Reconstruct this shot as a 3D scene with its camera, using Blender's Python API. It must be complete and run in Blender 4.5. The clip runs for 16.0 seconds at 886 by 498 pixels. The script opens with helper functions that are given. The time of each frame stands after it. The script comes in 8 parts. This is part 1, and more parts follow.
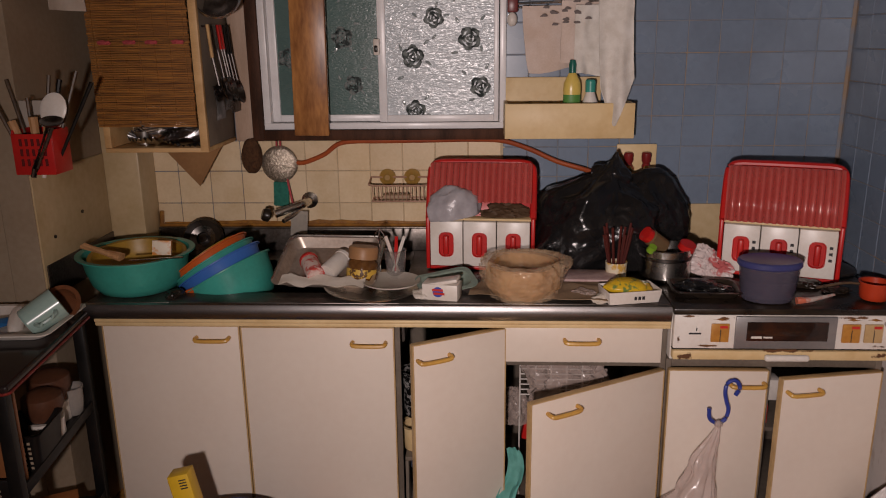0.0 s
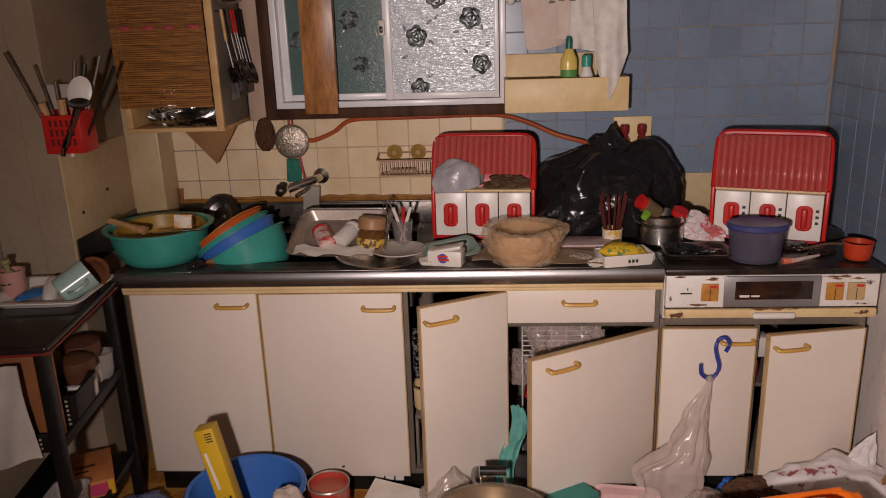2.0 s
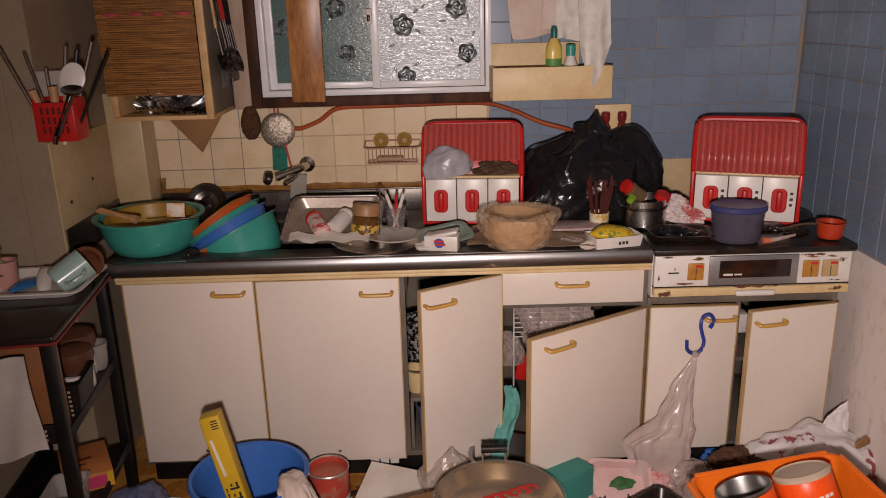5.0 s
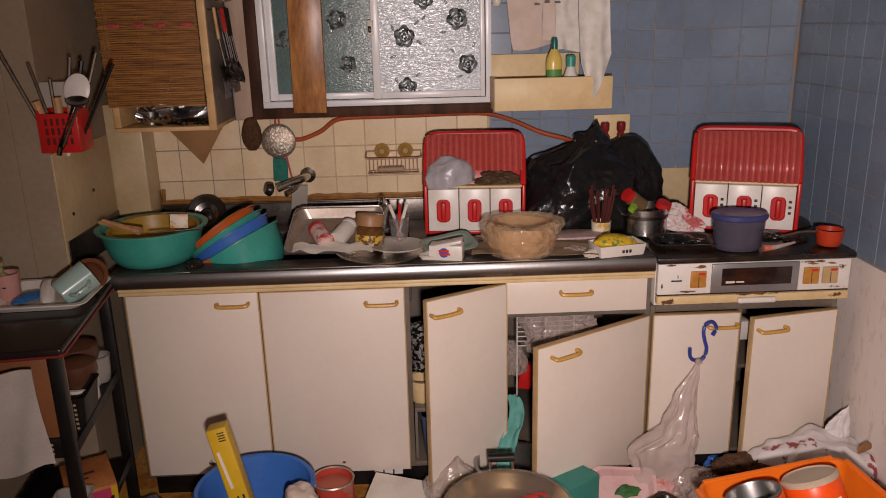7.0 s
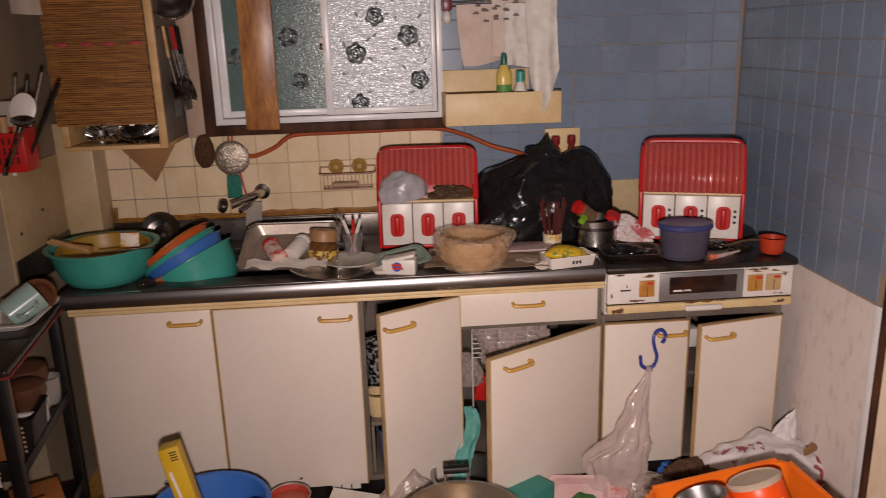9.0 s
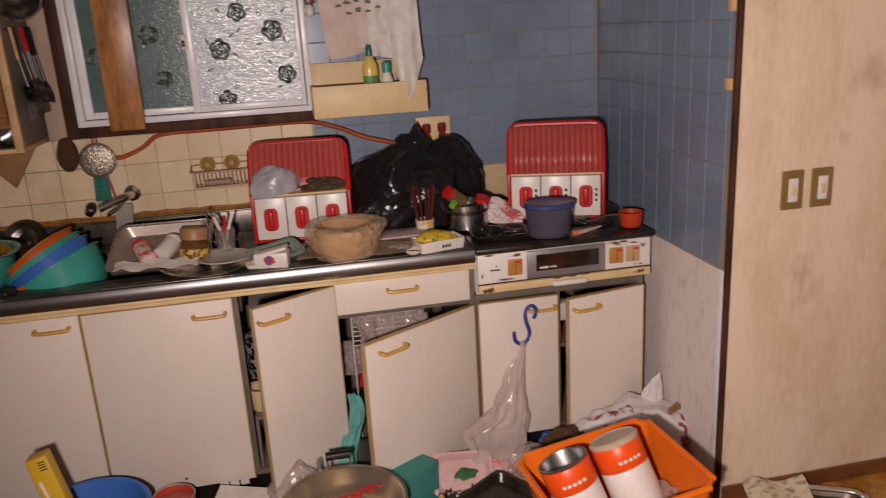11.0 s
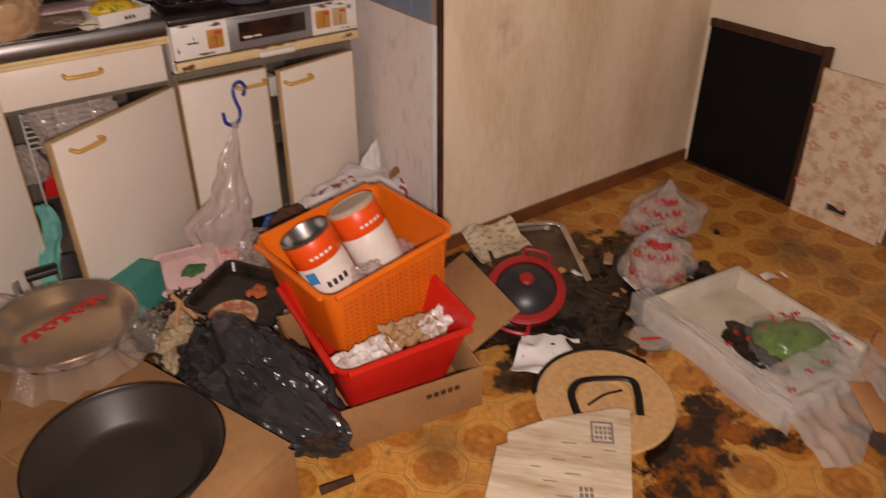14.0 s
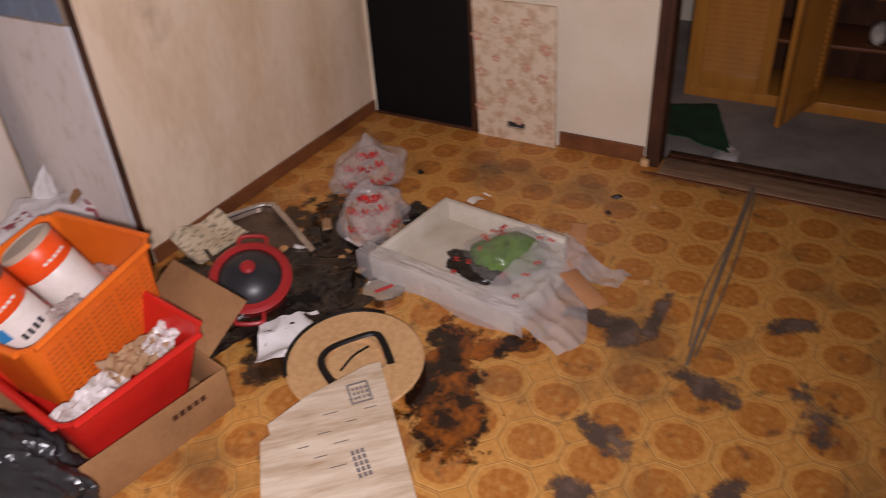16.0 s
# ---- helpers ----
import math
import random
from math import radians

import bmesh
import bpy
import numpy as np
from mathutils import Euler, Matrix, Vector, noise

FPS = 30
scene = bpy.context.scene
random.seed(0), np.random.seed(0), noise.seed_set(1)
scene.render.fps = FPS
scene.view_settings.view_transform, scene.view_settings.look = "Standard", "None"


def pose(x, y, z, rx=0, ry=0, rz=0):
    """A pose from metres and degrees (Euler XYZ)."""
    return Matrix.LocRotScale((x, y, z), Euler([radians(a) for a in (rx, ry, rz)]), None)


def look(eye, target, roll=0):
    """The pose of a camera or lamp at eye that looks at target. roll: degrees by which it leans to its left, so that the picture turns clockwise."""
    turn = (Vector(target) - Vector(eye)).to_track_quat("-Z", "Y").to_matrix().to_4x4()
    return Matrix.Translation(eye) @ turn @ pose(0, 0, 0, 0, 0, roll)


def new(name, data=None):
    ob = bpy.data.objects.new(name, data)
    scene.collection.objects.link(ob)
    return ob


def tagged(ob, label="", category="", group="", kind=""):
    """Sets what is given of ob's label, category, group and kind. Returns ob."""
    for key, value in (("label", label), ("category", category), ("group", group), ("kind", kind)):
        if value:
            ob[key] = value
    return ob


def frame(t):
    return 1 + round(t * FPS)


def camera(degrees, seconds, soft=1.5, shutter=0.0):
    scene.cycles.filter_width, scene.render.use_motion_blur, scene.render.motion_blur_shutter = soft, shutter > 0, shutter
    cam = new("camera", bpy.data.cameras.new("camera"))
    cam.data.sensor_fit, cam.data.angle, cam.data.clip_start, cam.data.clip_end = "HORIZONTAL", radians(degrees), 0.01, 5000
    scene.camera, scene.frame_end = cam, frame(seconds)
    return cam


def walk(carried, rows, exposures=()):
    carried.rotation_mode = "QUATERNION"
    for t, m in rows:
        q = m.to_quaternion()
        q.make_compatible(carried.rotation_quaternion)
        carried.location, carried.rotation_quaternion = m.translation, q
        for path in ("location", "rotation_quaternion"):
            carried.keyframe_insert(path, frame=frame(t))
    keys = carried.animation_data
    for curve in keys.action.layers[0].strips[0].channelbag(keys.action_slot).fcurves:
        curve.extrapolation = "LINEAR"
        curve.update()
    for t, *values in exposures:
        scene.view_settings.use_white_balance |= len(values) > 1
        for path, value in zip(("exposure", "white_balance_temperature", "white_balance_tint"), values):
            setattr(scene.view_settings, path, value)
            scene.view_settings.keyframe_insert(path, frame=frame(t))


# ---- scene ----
cam = camera(59.7, 16.0, soft=1.0, shutter=0.6)
PATH = [
    (0, (-0.562, -2.164, 1.605), (-0.656, -0.238, 1.074), -0.7),
    (0.5, (-0.587, -2.191, 1.597), (-0.641, -0.267, 1.055), -1.1),
    (1, (-0.598, -2.199, 1.59), (-0.63, -0.281, 1.025), -1.6),
    (1.5, (-0.574, -2.237, 1.597), (-0.659, -0.323, 1.024), -1.8),
    (2, (-0.525, -2.309, 1.595), (-0.655, -0.397, 1.025), -1.9),
    (2.5, (-0.506, -2.357, 1.586), (-0.656, -0.456, 0.981), -2.3),
    (3, (-0.549, -2.355, 1.579), (-0.646, -0.458, 0.953), -2.4),
    (3.5, (-0.606, -2.351, 1.589), (-0.689, -0.455, 0.956), -2.8),
    (4, (-0.649, -2.353, 1.584), (-0.681, -0.45, 0.967), -2.3),
    (4.5, (-0.675, -2.36, 1.589), (-0.667, -0.453, 0.987), -1.5),
    (6.8, (-0.776, -2.379, 1.588), (-0.719, -0.461, 1.021), -1.7),
    (7, (-0.771, -2.373, 1.586), (-0.705, -0.455, 1.022), -1.4),
    (7.5, (-0.754, -2.384, 1.594), (-0.71, -0.461, 1.047), -1.1),
    (8, (-0.724, -2.403, 1.599), (-0.704, -0.474, 1.071), -2.2),
    (8.2, (-0.722, -2.402, 1.607), (-0.691, -0.474, 1.078), -2.1),
    (10.3, (-0.695, -2.399, 1.566), (-0.375, -0.498, 1.035), -2.0),
    (10.5, (-0.658, -2.445, 1.566), (-0.347, -0.539, 1.044), -2.5),
    (11, (-0.578, -2.479, 1.582), (-0.219, -0.592, 1.024), -3.3),
    (11.5, (-0.556, -2.504, 1.558), (-0.109, -0.645, 0.969), -3.1),
    (12, (-0.527, -2.517, 1.548), (-0.004, -0.703, 0.887), -2.4),
    (12.5, (-0.532, -2.488, 1.536), (0.064, -0.742, 0.765), -3.3),
    (13, (-0.626, -2.406, 1.53), (0.164, -0.783, 0.668), -2.2),
    (13.5, (-0.669, -2.366, 1.49), (0.248, -0.875, 0.522), -0.7),
    (14, (-0.687, -2.344, 1.466), (0.317, -0.972, 0.412), 0.2),
    (14.5, (-0.683, -2.348, 1.457), (0.433, -1.099, 0.364), 0.1),
    (15, (-0.671, -2.35, 1.453), (0.558, -1.219, 0.351), -1.3),
    (15.5, (-0.647, -2.367, 1.453), (0.672, -1.356, 0.34), -2.3),
    (16, (-0.615, -2.394, 1.441), (0.79, -1.524, 0.315), -3.9),
]
walk(cam, [(t, look(eye, target, roll)) for t, eye, target, roll in PATH],
     exposures=[(0.0, -0.36, 6500, 10), (1.5, -0.22, 6500, 10), (3.5, -0.14, 6500, 10), (7.0, -0.06, 6500, 10), (10.5, -0.08, 6500, 10), (12.0, -0.22, 6700, 10), (14.0, -0.25, 6900, 10), (15.0, -0.16, 6300, 10), (16.0, -0.07, 5750, 10)])

# ---- light: the camera operator's hand-held video light in a dark kitchen at night ----
world = bpy.data.worlds.new("night")
scene.world = world
world.use_nodes = True
world.node_tree.nodes["Background"].inputs[0].default_value = (0.02, 0.024, 0.03, 1)
world.node_tree.nodes["Background"].inputs[1].default_value = 0.15


VIDEO = bpy.data.lights.new("video_light", "SPOT")
VIDEO.energy, VIDEO.color, VIDEO.shadow_soft_size, VIDEO.spot_size, VIDEO.spot_blend = 232, (1.0, 0.835, 0.80), 0.035, radians(165), 1.0
new("video_light", VIDEO).matrix_basis = look((-0.72, -2.46, 1.46), (0.47, -0.76, 0.98))

# ---- materials ----


def colour(c):
    return (c[0], c[1], c[2], 1)


def material(name, a, b=None, rough=0.5, metal=0.0, scale=6.0, fine=90.0, bump=0.15, depth=0.002, ramp=(0.35, 0.7),
             stretch=(1, 1, 1), trans=0.0, clear=0.0, coat=0.0, spread=0.12, ior=1.45, piece=0.0, turn=(0, 0, 0)):
    """Two scales of noise between the colours a and b, with relief and a rough surface that varies."""
    if b is None:
        b = tuple(v * 0.78 for v in a)
    m = bpy.data.materials.new(name)
    m.use_nodes = True
    n, l = m.node_tree.nodes, m.node_tree.links
    p = n["Principled BSDF"]
    at = n.new("ShaderNodeNewGeometry")
    mp = n.new("ShaderNodeMapping")
    mp.inputs["Scale"].default_value = stretch
    mp.inputs["Rotation"].default_value = turn
    if any(turn):
        mp.vector_type = "TEXTURE"
    l.new(at.outputs["Position"], mp.inputs["Vector"])
    big = n.new("ShaderNodeTexNoise")
    big.inputs["Scale"].default_value, big.inputs["Detail"].default_value = scale, 5
    small = n.new("ShaderNodeTexNoise")
    small.inputs["Scale"].default_value, small.inputs["Detail"].default_value = fine, 3
    for t in (big, small):
        l.new(mp.outputs[0], t.inputs["Vector"])
    add = n.new("ShaderNodeMath")
    add.operation = "MULTIPLY_ADD"
    l.new(small.outputs[0], add.inputs[0])
    add.inputs[1].default_value = 0.35
    l.new(big.outputs[0], add.inputs[2])
    sub = n.new("ShaderNodeMath")
    sub.operation = "SUBTRACT"
    l.new(add.outputs[0], sub.inputs[0])
    sub.inputs[1].default_value = 0.175
    r = n.new("ShaderNodeValToRGB")
    r.color_ramp.elements[0].position, r.color_ramp.elements[1].position = ramp
    r.color_ramp.elements[0].color, r.color_ramp.elements[1].color = colour(a), colour(b)
    l.new(sub.outputs[0], r.inputs[0])
    out = r.outputs[0]
    if piece:
        info = n.new("ShaderNodeObjectInfo")
        hsv = n.new("ShaderNodeHueSaturation")
        k = n.new("ShaderNodeMath")
        k.operation = "MULTIPLY_ADD"
        l.new(info.outputs["Random"], k.inputs[0])
        k.inputs[1].default_value, k.inputs[2].default_value = piece, 1 - piece / 2
        l.new(k.outputs[0], hsv.inputs["Value"])
        l.new(out, hsv.inputs["Color"])
        out = hsv.outputs[0]
    l.new(out, p.inputs["Base Color"])
    rr = n.new("ShaderNodeMapRange")
    rr.inputs["To Min"].default_value, rr.inputs["To Max"].default_value = max(0.02, rough - spread), min(1, rough + spread)
    l.new(big.outputs[0], rr.inputs["Value"])
    l.new(rr.outputs[0], p.inputs["Roughness"])
    p.inputs["Metallic"].default_value = metal
    p.inputs["Transmission Weight"].default_value = trans
    p.inputs["IOR"].default_value = ior
    p.inputs["Coat Weight"].default_value = coat
    if bump:
        bp = n.new("ShaderNodeBump")
        bp.inputs["Strength"].default_value, bp.inputs["Distance"].default_value = bump, depth
        l.new(sub.outputs[0], bp.inputs["Height"])
        l.new(bp.outputs[0], p.inputs["Normal"])
    if clear:
        see = n.new("ShaderNodeBsdfTransparent")
        mix = n.new("ShaderNodeMixShader")
        k = n.new("ShaderNodeMapRange")
        k.inputs["To Min"].default_value, k.inputs["To Max"].default_value = min(1, clear + 0.2), max(0, clear - 0.2)
        l.new(big.outputs[0], k.inputs["Value"])
        l.new(k.outputs[0], mix.inputs[0])
        l.new(p.outputs[0], mix.inputs[1])
        l.new(see.outputs[0], mix.inputs[2])
        l.new(mix.outputs[0], n["Material Output"].inputs[0])
    return m


M = material
door_white = M("cream melamine", (0.73, 0.65, 0.565), (0.69, 0.60, 0.515), 0.4, scale=2.5, fine=40, bump=0.03)
edge_tan = M("tan edging", (0.50, 0.34, 0.16), (0.36, 0.23, 0.10), 0.5, scale=9)
handle_yellow = M("ochre plastic", (0.62, 0.36, 0.08), (0.5, 0.27, 0.06), 0.35, scale=20)
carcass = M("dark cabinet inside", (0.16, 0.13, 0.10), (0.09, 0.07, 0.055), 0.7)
steel = M("dull stainless steel", (0.36, 0.35, 0.35), (0.2, 0.18, 0.17), 0.34, 1.0, scale=5, fine=160, bump=0.12, stretch=(1, 6, 6))
steel_dirty = M("grimy stainless steel", (0.20, 0.18, 0.165), (0.07, 0.055, 0.045), 0.42, 0.85, scale=7, fine=120, bump=0.2)
chrome = M("tarnished chrome", (0.72, 0.70, 0.67), (0.5, 0.47, 0.43), 0.26, 1.0, scale=15)
cream_tile = M("cream glazed tile", (0.80, 0.65, 0.44), (0.70, 0.54, 0.33), 0.22, scale=9, bump=0.04, piece=0.16)
blue_tile = M("blue glazed tile", (0.185, 0.24, 0.32), (0.15, 0.19, 0.25), 0.28, scale=4, fine=50, bump=0.04, piece=0.10)
grout = M("dirty grout", (0.52, 0.42, 0.28), (0.36, 0.27, 0.17), 0.85, scale=14, bump=0.3)
blue_grout = M("brown stained grout", (0.20, 0.22, 0.25), (0.30, 0.22, 0.15), 0.7, scale=5, fine=30, bump=0.2, ramp=(0.45, 0.62))
grease = M("brown grease", (0.36, 0.17, 0.035), (0.2, 0.085, 0.02), 0.35, scale=25, bump=0.5)
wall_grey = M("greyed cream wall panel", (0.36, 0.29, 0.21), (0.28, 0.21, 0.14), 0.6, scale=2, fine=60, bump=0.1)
splash_cream = M("grease yellowed splash board", (0.62, 0.49, 0.30), (0.44, 0.31, 0.15), 0.4, scale=4, fine=40, bump=0.1, ramp=(0.3, 0.75))
panel_wood = M("pale wood grain wall panel", (0.76, 0.61, 0.45), (0.53, 0.36, 0.19), 0.5, scale=2.4, fine=34, bump=0.08, stretch=(2.0, 2.0, 0.6), ramp=(0.40, 0.85))
wall_cream = M("cream wallpaper", (0.74, 0.66, 0.52), (0.66, 0.57, 0.43), 0.75, scale=3, fine=150, bump=0.2)
wall_speck = M("speckled white vinyl", (0.74, 0.66, 0.61), (0.60, 0.50, 0.43), 0.6, scale=34, fine=110, bump=0.2, stretch=(1, 1, 0.45), ramp=(0.55, 0.75))
# ceiling and rear walls are out of view; dark colour cuts their bounced light
ceiling_mat = M("dark low-bounce ceiling board", (0.24, 0.2, 0.15), (0.17, 0.14, 0.1), 0.8)
wall_dim = M("dark low-bounce wall", (0.2, 0.165, 0.12), (0.14, 0.11, 0.08), 0.8)
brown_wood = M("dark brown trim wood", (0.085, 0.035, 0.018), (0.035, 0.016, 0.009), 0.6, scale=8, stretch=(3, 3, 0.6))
brown_wood.node_tree.nodes["Principled BSDF"].inputs["Specular IOR Level"].default_value = 0.2
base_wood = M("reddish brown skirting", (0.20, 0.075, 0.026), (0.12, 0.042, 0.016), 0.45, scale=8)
board_wood = M("varnished plank", (0.50, 0.23, 0.075), (0.17, 0.058, 0.017), 0.32, scale=6, fine=34, bump=0.15, stretch=(2.6, 2.6, 0.7), ramp=(0.36, 0.66))
light_wood = M("pale plywood", (0.66, 0.43, 0.2), (0.52, 0.31, 0.13), 0.5, scale=6, stretch=(1, 4, 4))
shelf_cream = M("cream painted wood", (0.72, 0.55, 0.30), (0.6, 0.42, 0.2), 0.5, scale=8, fine=50, ramp=(0.35, 0.75))
alu = M("white painted aluminium", (0.84, 0.84, 0.85), (0.74, 0.73, 0.73), 0.3, 0.0, scale=10)
black_paint = M("black painted steel", (0.006, 0.0055, 0.0055), (0.011, 0.009, 0.008), 0.42, scale=14)
black_paint.node_tree.nodes["Principled BSDF"].inputs["Specular IOR Level"].default_value = 0.3
black_board = M("matt black board", (0.004, 0.0035, 0.0035), (0.007, 0.006, 0.006), 0.88, scale=5)
black_board.node_tree.nodes["Principled BSDF"].inputs["Specular IOR Level"].default_value = 0.2
card = M("brown cardboard", (0.33, 0.175, 0.07), (0.24, 0.12, 0.047), 0.8, scale=6, fine=70, bump=0.1)
teal = M("teal plastic", (0.055, 0.36, 0.295), (0.042, 0.28, 0.225), 0.32, scale=9, bump=0.04)
orange_pl = M("orange plastic", (0.80, 0.17, 0.012), (0.7, 0.13, 0.01), 0.36, scale=8, bump=0.05)
red_pl = M("red plastic", (0.56, 0.018, 0.015), (0.44, 0.014, 0.013), 0.33, scale=8, bump=0.05)
red_clear = M("clear red ribbed plastic", (0.68, 0.14, 0.12), (0.58, 0.10, 0.085), 0.14, scale=9, bump=0.03, clear=0.35, coat=1.0, spread=0.05)
white_pl = M("white plastic", (0.76, 0.72, 0.67), (0.66, 0.6, 0.53), 0.35, scale=9, bump=0.04)
blue_pl = M("blue plastic", (0.05, 0.17, 0.54), (0.04, 0.135, 0.44), 0.35, scale=8, bump=0.04)
black_bag = M("black polythene", (0.008, 0.008, 0.009), (0.014, 0.013, 0.013), 0.22, scale=22, fine=70, bump=0.5, depth=0.009)
clear_bag = M("clear polythene", (0.60, 0.49, 0.44), (0.46, 0.37, 0.33), 0.16, scale=14, fine=60, bump=0.6, depth=0.006, clear=0.56)
white_bag = M("white polythene", (0.68, 0.65, 0.64), (0.54, 0.5, 0.48), 0.3, scale=12, fine=60, bump=0.5, depth=0.005)
paper = M("off-white paper", (0.72, 0.67, 0.6), (0.62, 0.55, 0.46), 0.8, scale=12)
cloth = M("pale pink towel", (0.70, 0.60, 0.54), (0.58, 0.46, 0.38), 0.95, scale=10, fine=220, bump=0.5)
cloth_white = M("white waffle towel", (0.72, 0.69, 0.64), (0.60, 0.56, 0.50), 0.95, scale=30, fine=260, bump=0.6)
dark_grime = M("black grime", (0.012, 0.009, 0.007), (0.03, 0.02, 0.013), 0.3, scale=22, fine=80, bump=0.5)
ink = M("dark print", (0.03, 0.028, 0.03), rough=0.6)
red_ink = M("red print", (0.55, 0.03, 0.025), rough=0.5)
bread = M("brown paper pulp", (0.52, 0.29, 0.11), (0.36, 0.175, 0.06), 0.28, scale=11, fine=40, bump=0.5, depth=0.01)


def glass_mat(name, tint, dark, rough, relief, gloss):
    """Pressed pattern glass: ripples and beads in relief."""
    m = M(name, tint, dark, rough, trans=0.12, scale=9, bump=0, coat=gloss, spread=0.05)
    n, l = m.node_tree.nodes, m.node_tree.links
    p = n["Principled BSDF"]
    at = n.new("ShaderNodeNewGeometry")
    long = n.new("ShaderNodeMapping")
    long.inputs["Scale"].default_value = (0.55, 1.0, 1.5)
    l.new(at.outputs["Position"], long.inputs["Vector"])
    v = n.new("ShaderNodeTexNoise")
    v.inputs["Scale"].default_value, v.inputs["Detail"].default_value, v.inputs["Distortion"].default_value = 84, 1, 1.6
    w = n.new("ShaderNodeTexNoise")
    w.inputs["Scale"].default_value, w.inputs["Detail"].default_value = 14, 2
    l.new(long.outputs[0], v.inputs["Vector"])
    l.new(at.outputs["Position"], w.inputs["Vector"])
    s = n.new("ShaderNodeMath")
    l.new(v.outputs[0], s.inputs[0])
    l.new(w.outputs[0], s.inputs[1])
    b = n.new("ShaderNodeBump")
    b.inputs["Strength"].default_value, b.inputs["Distance"].default_value = relief, 0.006
    l.new(s.outputs[0], b.inputs["Height"])
    l.new(b.outputs[0], p.inputs["Normal"])
    l.new(b.outputs[0], p.inputs["Coat Normal"])
    p.inputs["Coat Roughness"].default_value = 0.2
    return m


glass_r = glass_mat("pressed pattern glass", (0.56, 0.62, 0.655), (0.48, 0.54, 0.575), 0.30, 0.30, 0.55)
glass_l = glass_mat("greenish pattern glass", (0.11, 0.185, 0.172), (0.085, 0.15, 0.138), 0.26, 0.15, 0.25)


def floor_mat():
    """Printed vinyl: ochre octagons with round flower medallions and small squares between, worn and stained."""
    m = bpy.data.materials.new("printed vinyl floor")
    m.use_nodes = True
    n, l = m.node_tree.nodes, m.node_tree.links
    p = n["Principled BSDF"]
    at = n.new("ShaderNodeNewGeometry")
    sep = n.new("ShaderNodeSeparateXYZ")
    l.new(at.outputs["Position"], sep.inputs[0])

    def f(op, a, b=None, c=None):
        q = n.new("ShaderNodeMath")
        q.operation = op
        for i, v in enumerate((a, b, c)):
            if v is None:
                continue
            if isinstance(v, (int, float)):
                q.inputs[i].default_value = v
            else:
                l.new(v, q.inputs[i])
        return q.outputs[0]

    def step(x, lo, hi):
        q = n.new("ShaderNodeMapRange")
        l.new(x, q.inputs["Value"])
        q.inputs["From Min"].default_value, q.inputs["From Max"].default_value = lo, hi
        return q.outputs[0]

    def blend(fac, a, b):
        q = n.new("ShaderNodeMix")
        q.data_type = "RGBA"
        l.new(fac, q.inputs[0])
        for v, s in ((a, q.inputs[6]), (b, q.inputs[7])):
            if isinstance(v, tuple):
                s.default_value = colour(v)
            else:
                l.new(v, s)
        return q.outputs[2]

    P = 0.156
    u = f("SUBTRACT", f("FRACT", f("MULTIPLY_ADD", sep.outputs[0], 1 / P, 100.5 - 0.715 / P)), 0.5)
    v = f("SUBTRACT", f("FRACT", f("MULTIPLY_ADD", sep.outputs[1], 1 / P, 100.5 + 1.88 / P)), 0.5)
    au, av = f("ABSOLUTE", u), f("ABSOLUTE", v)
    octa = f("MAXIMUM", f("MAXIMUM", au, av), f("MULTIPLY", f("ADD", au, av), 0.70))
    r = f("SQRT", f("ADD", f("MULTIPLY", u, u), f("MULTIPLY", v, v)))
    ang = f("ARCTAN2", v, u)
    petal = f("COSINE", f("MULTIPLY", ang, 10))
    wob = n.new("ShaderNodeTexNoise")
    wob.inputs["Scale"].default_value, wob.inputs["Detail"].default_value = 55, 5
    l.new(at.outputs["Position"], wob.inputs["Vector"])
    big = n.new("ShaderNodeTexNoise")
    big.inputs["Scale"].default_value, big.inputs["Detail"].default_value = 3.2, 7
    l.new(at.outputs["Position"], big.inputs["Vector"])
    c = blend(step(wob.outputs[0], 0.33, 0.67), (0.60, 0.300, 0.070), (0.48, 0.215, 0.040))
    disc = f("MULTIPLY", step(r, 0.385, 0.355), f("MULTIPLY_ADD", step(wob.outputs[0], 0.36, 0.64), 0.40, 0.48))
    c = blend(disc, c, (0.36, 0.115, 0.014))
    ring = f("MULTIPLY", step(f("ABSOLUTE", f("SUBTRACT", r, f("MULTIPLY_ADD", petal, 0.018, 0.22))), 0.035, 0.01), 0.35)
    c = blend(ring, c, (0.44, 0.21, 0.045))
    c = blend(f("MULTIPLY", step(r, 0.07, 0.04), 0.6), c, (0.50, 0.27, 0.07))
    line = f("MULTIPLY", step(f("ABSOLUTE", f("SUBTRACT", octa, 0.462)), 0.022, 0.008), 0.6)
    c = blend(line, c, (0.66, 0.375, 0.11))
    line2 = f("MULTIPLY", step(f("ABSOLUTE", f("SUBTRACT", octa, 0.478)), 0.010, 0.004), 0.6)
    c = blend(line2, c, (0.16, 0.07, 0.02))
    # trodden-in dirt
    dirt = f("MULTIPLY", step(big.outputs[0], 0.52, 0.72), 0.72)
    c = blend(dirt, c, (0.075, 0.045, 0.025))
    med = n.new("ShaderNodeTexNoise")
    med.inputs["Scale"].default_value, med.inputs["Detail"].default_value = 17, 6
    l.new(at.outputs["Position"], med.inputs["Vector"])
    c = blend(f("MULTIPLY", step(med.outputs[0], 0.60, 0.72), 0.6), c, (0.06, 0.04, 0.025))
    l.new(c, p.inputs["Base Color"])
    rr = n.new("ShaderNodeMapRange")
    rr.inputs["To Min"].default_value, rr.inputs["To Max"].default_value = 0.3, 0.62
    l.new(med.outputs[0], rr.inputs["Value"])
    l.new(rr.outputs[0], p.inputs["Roughness"])
    b = n.new("ShaderNodeBump")
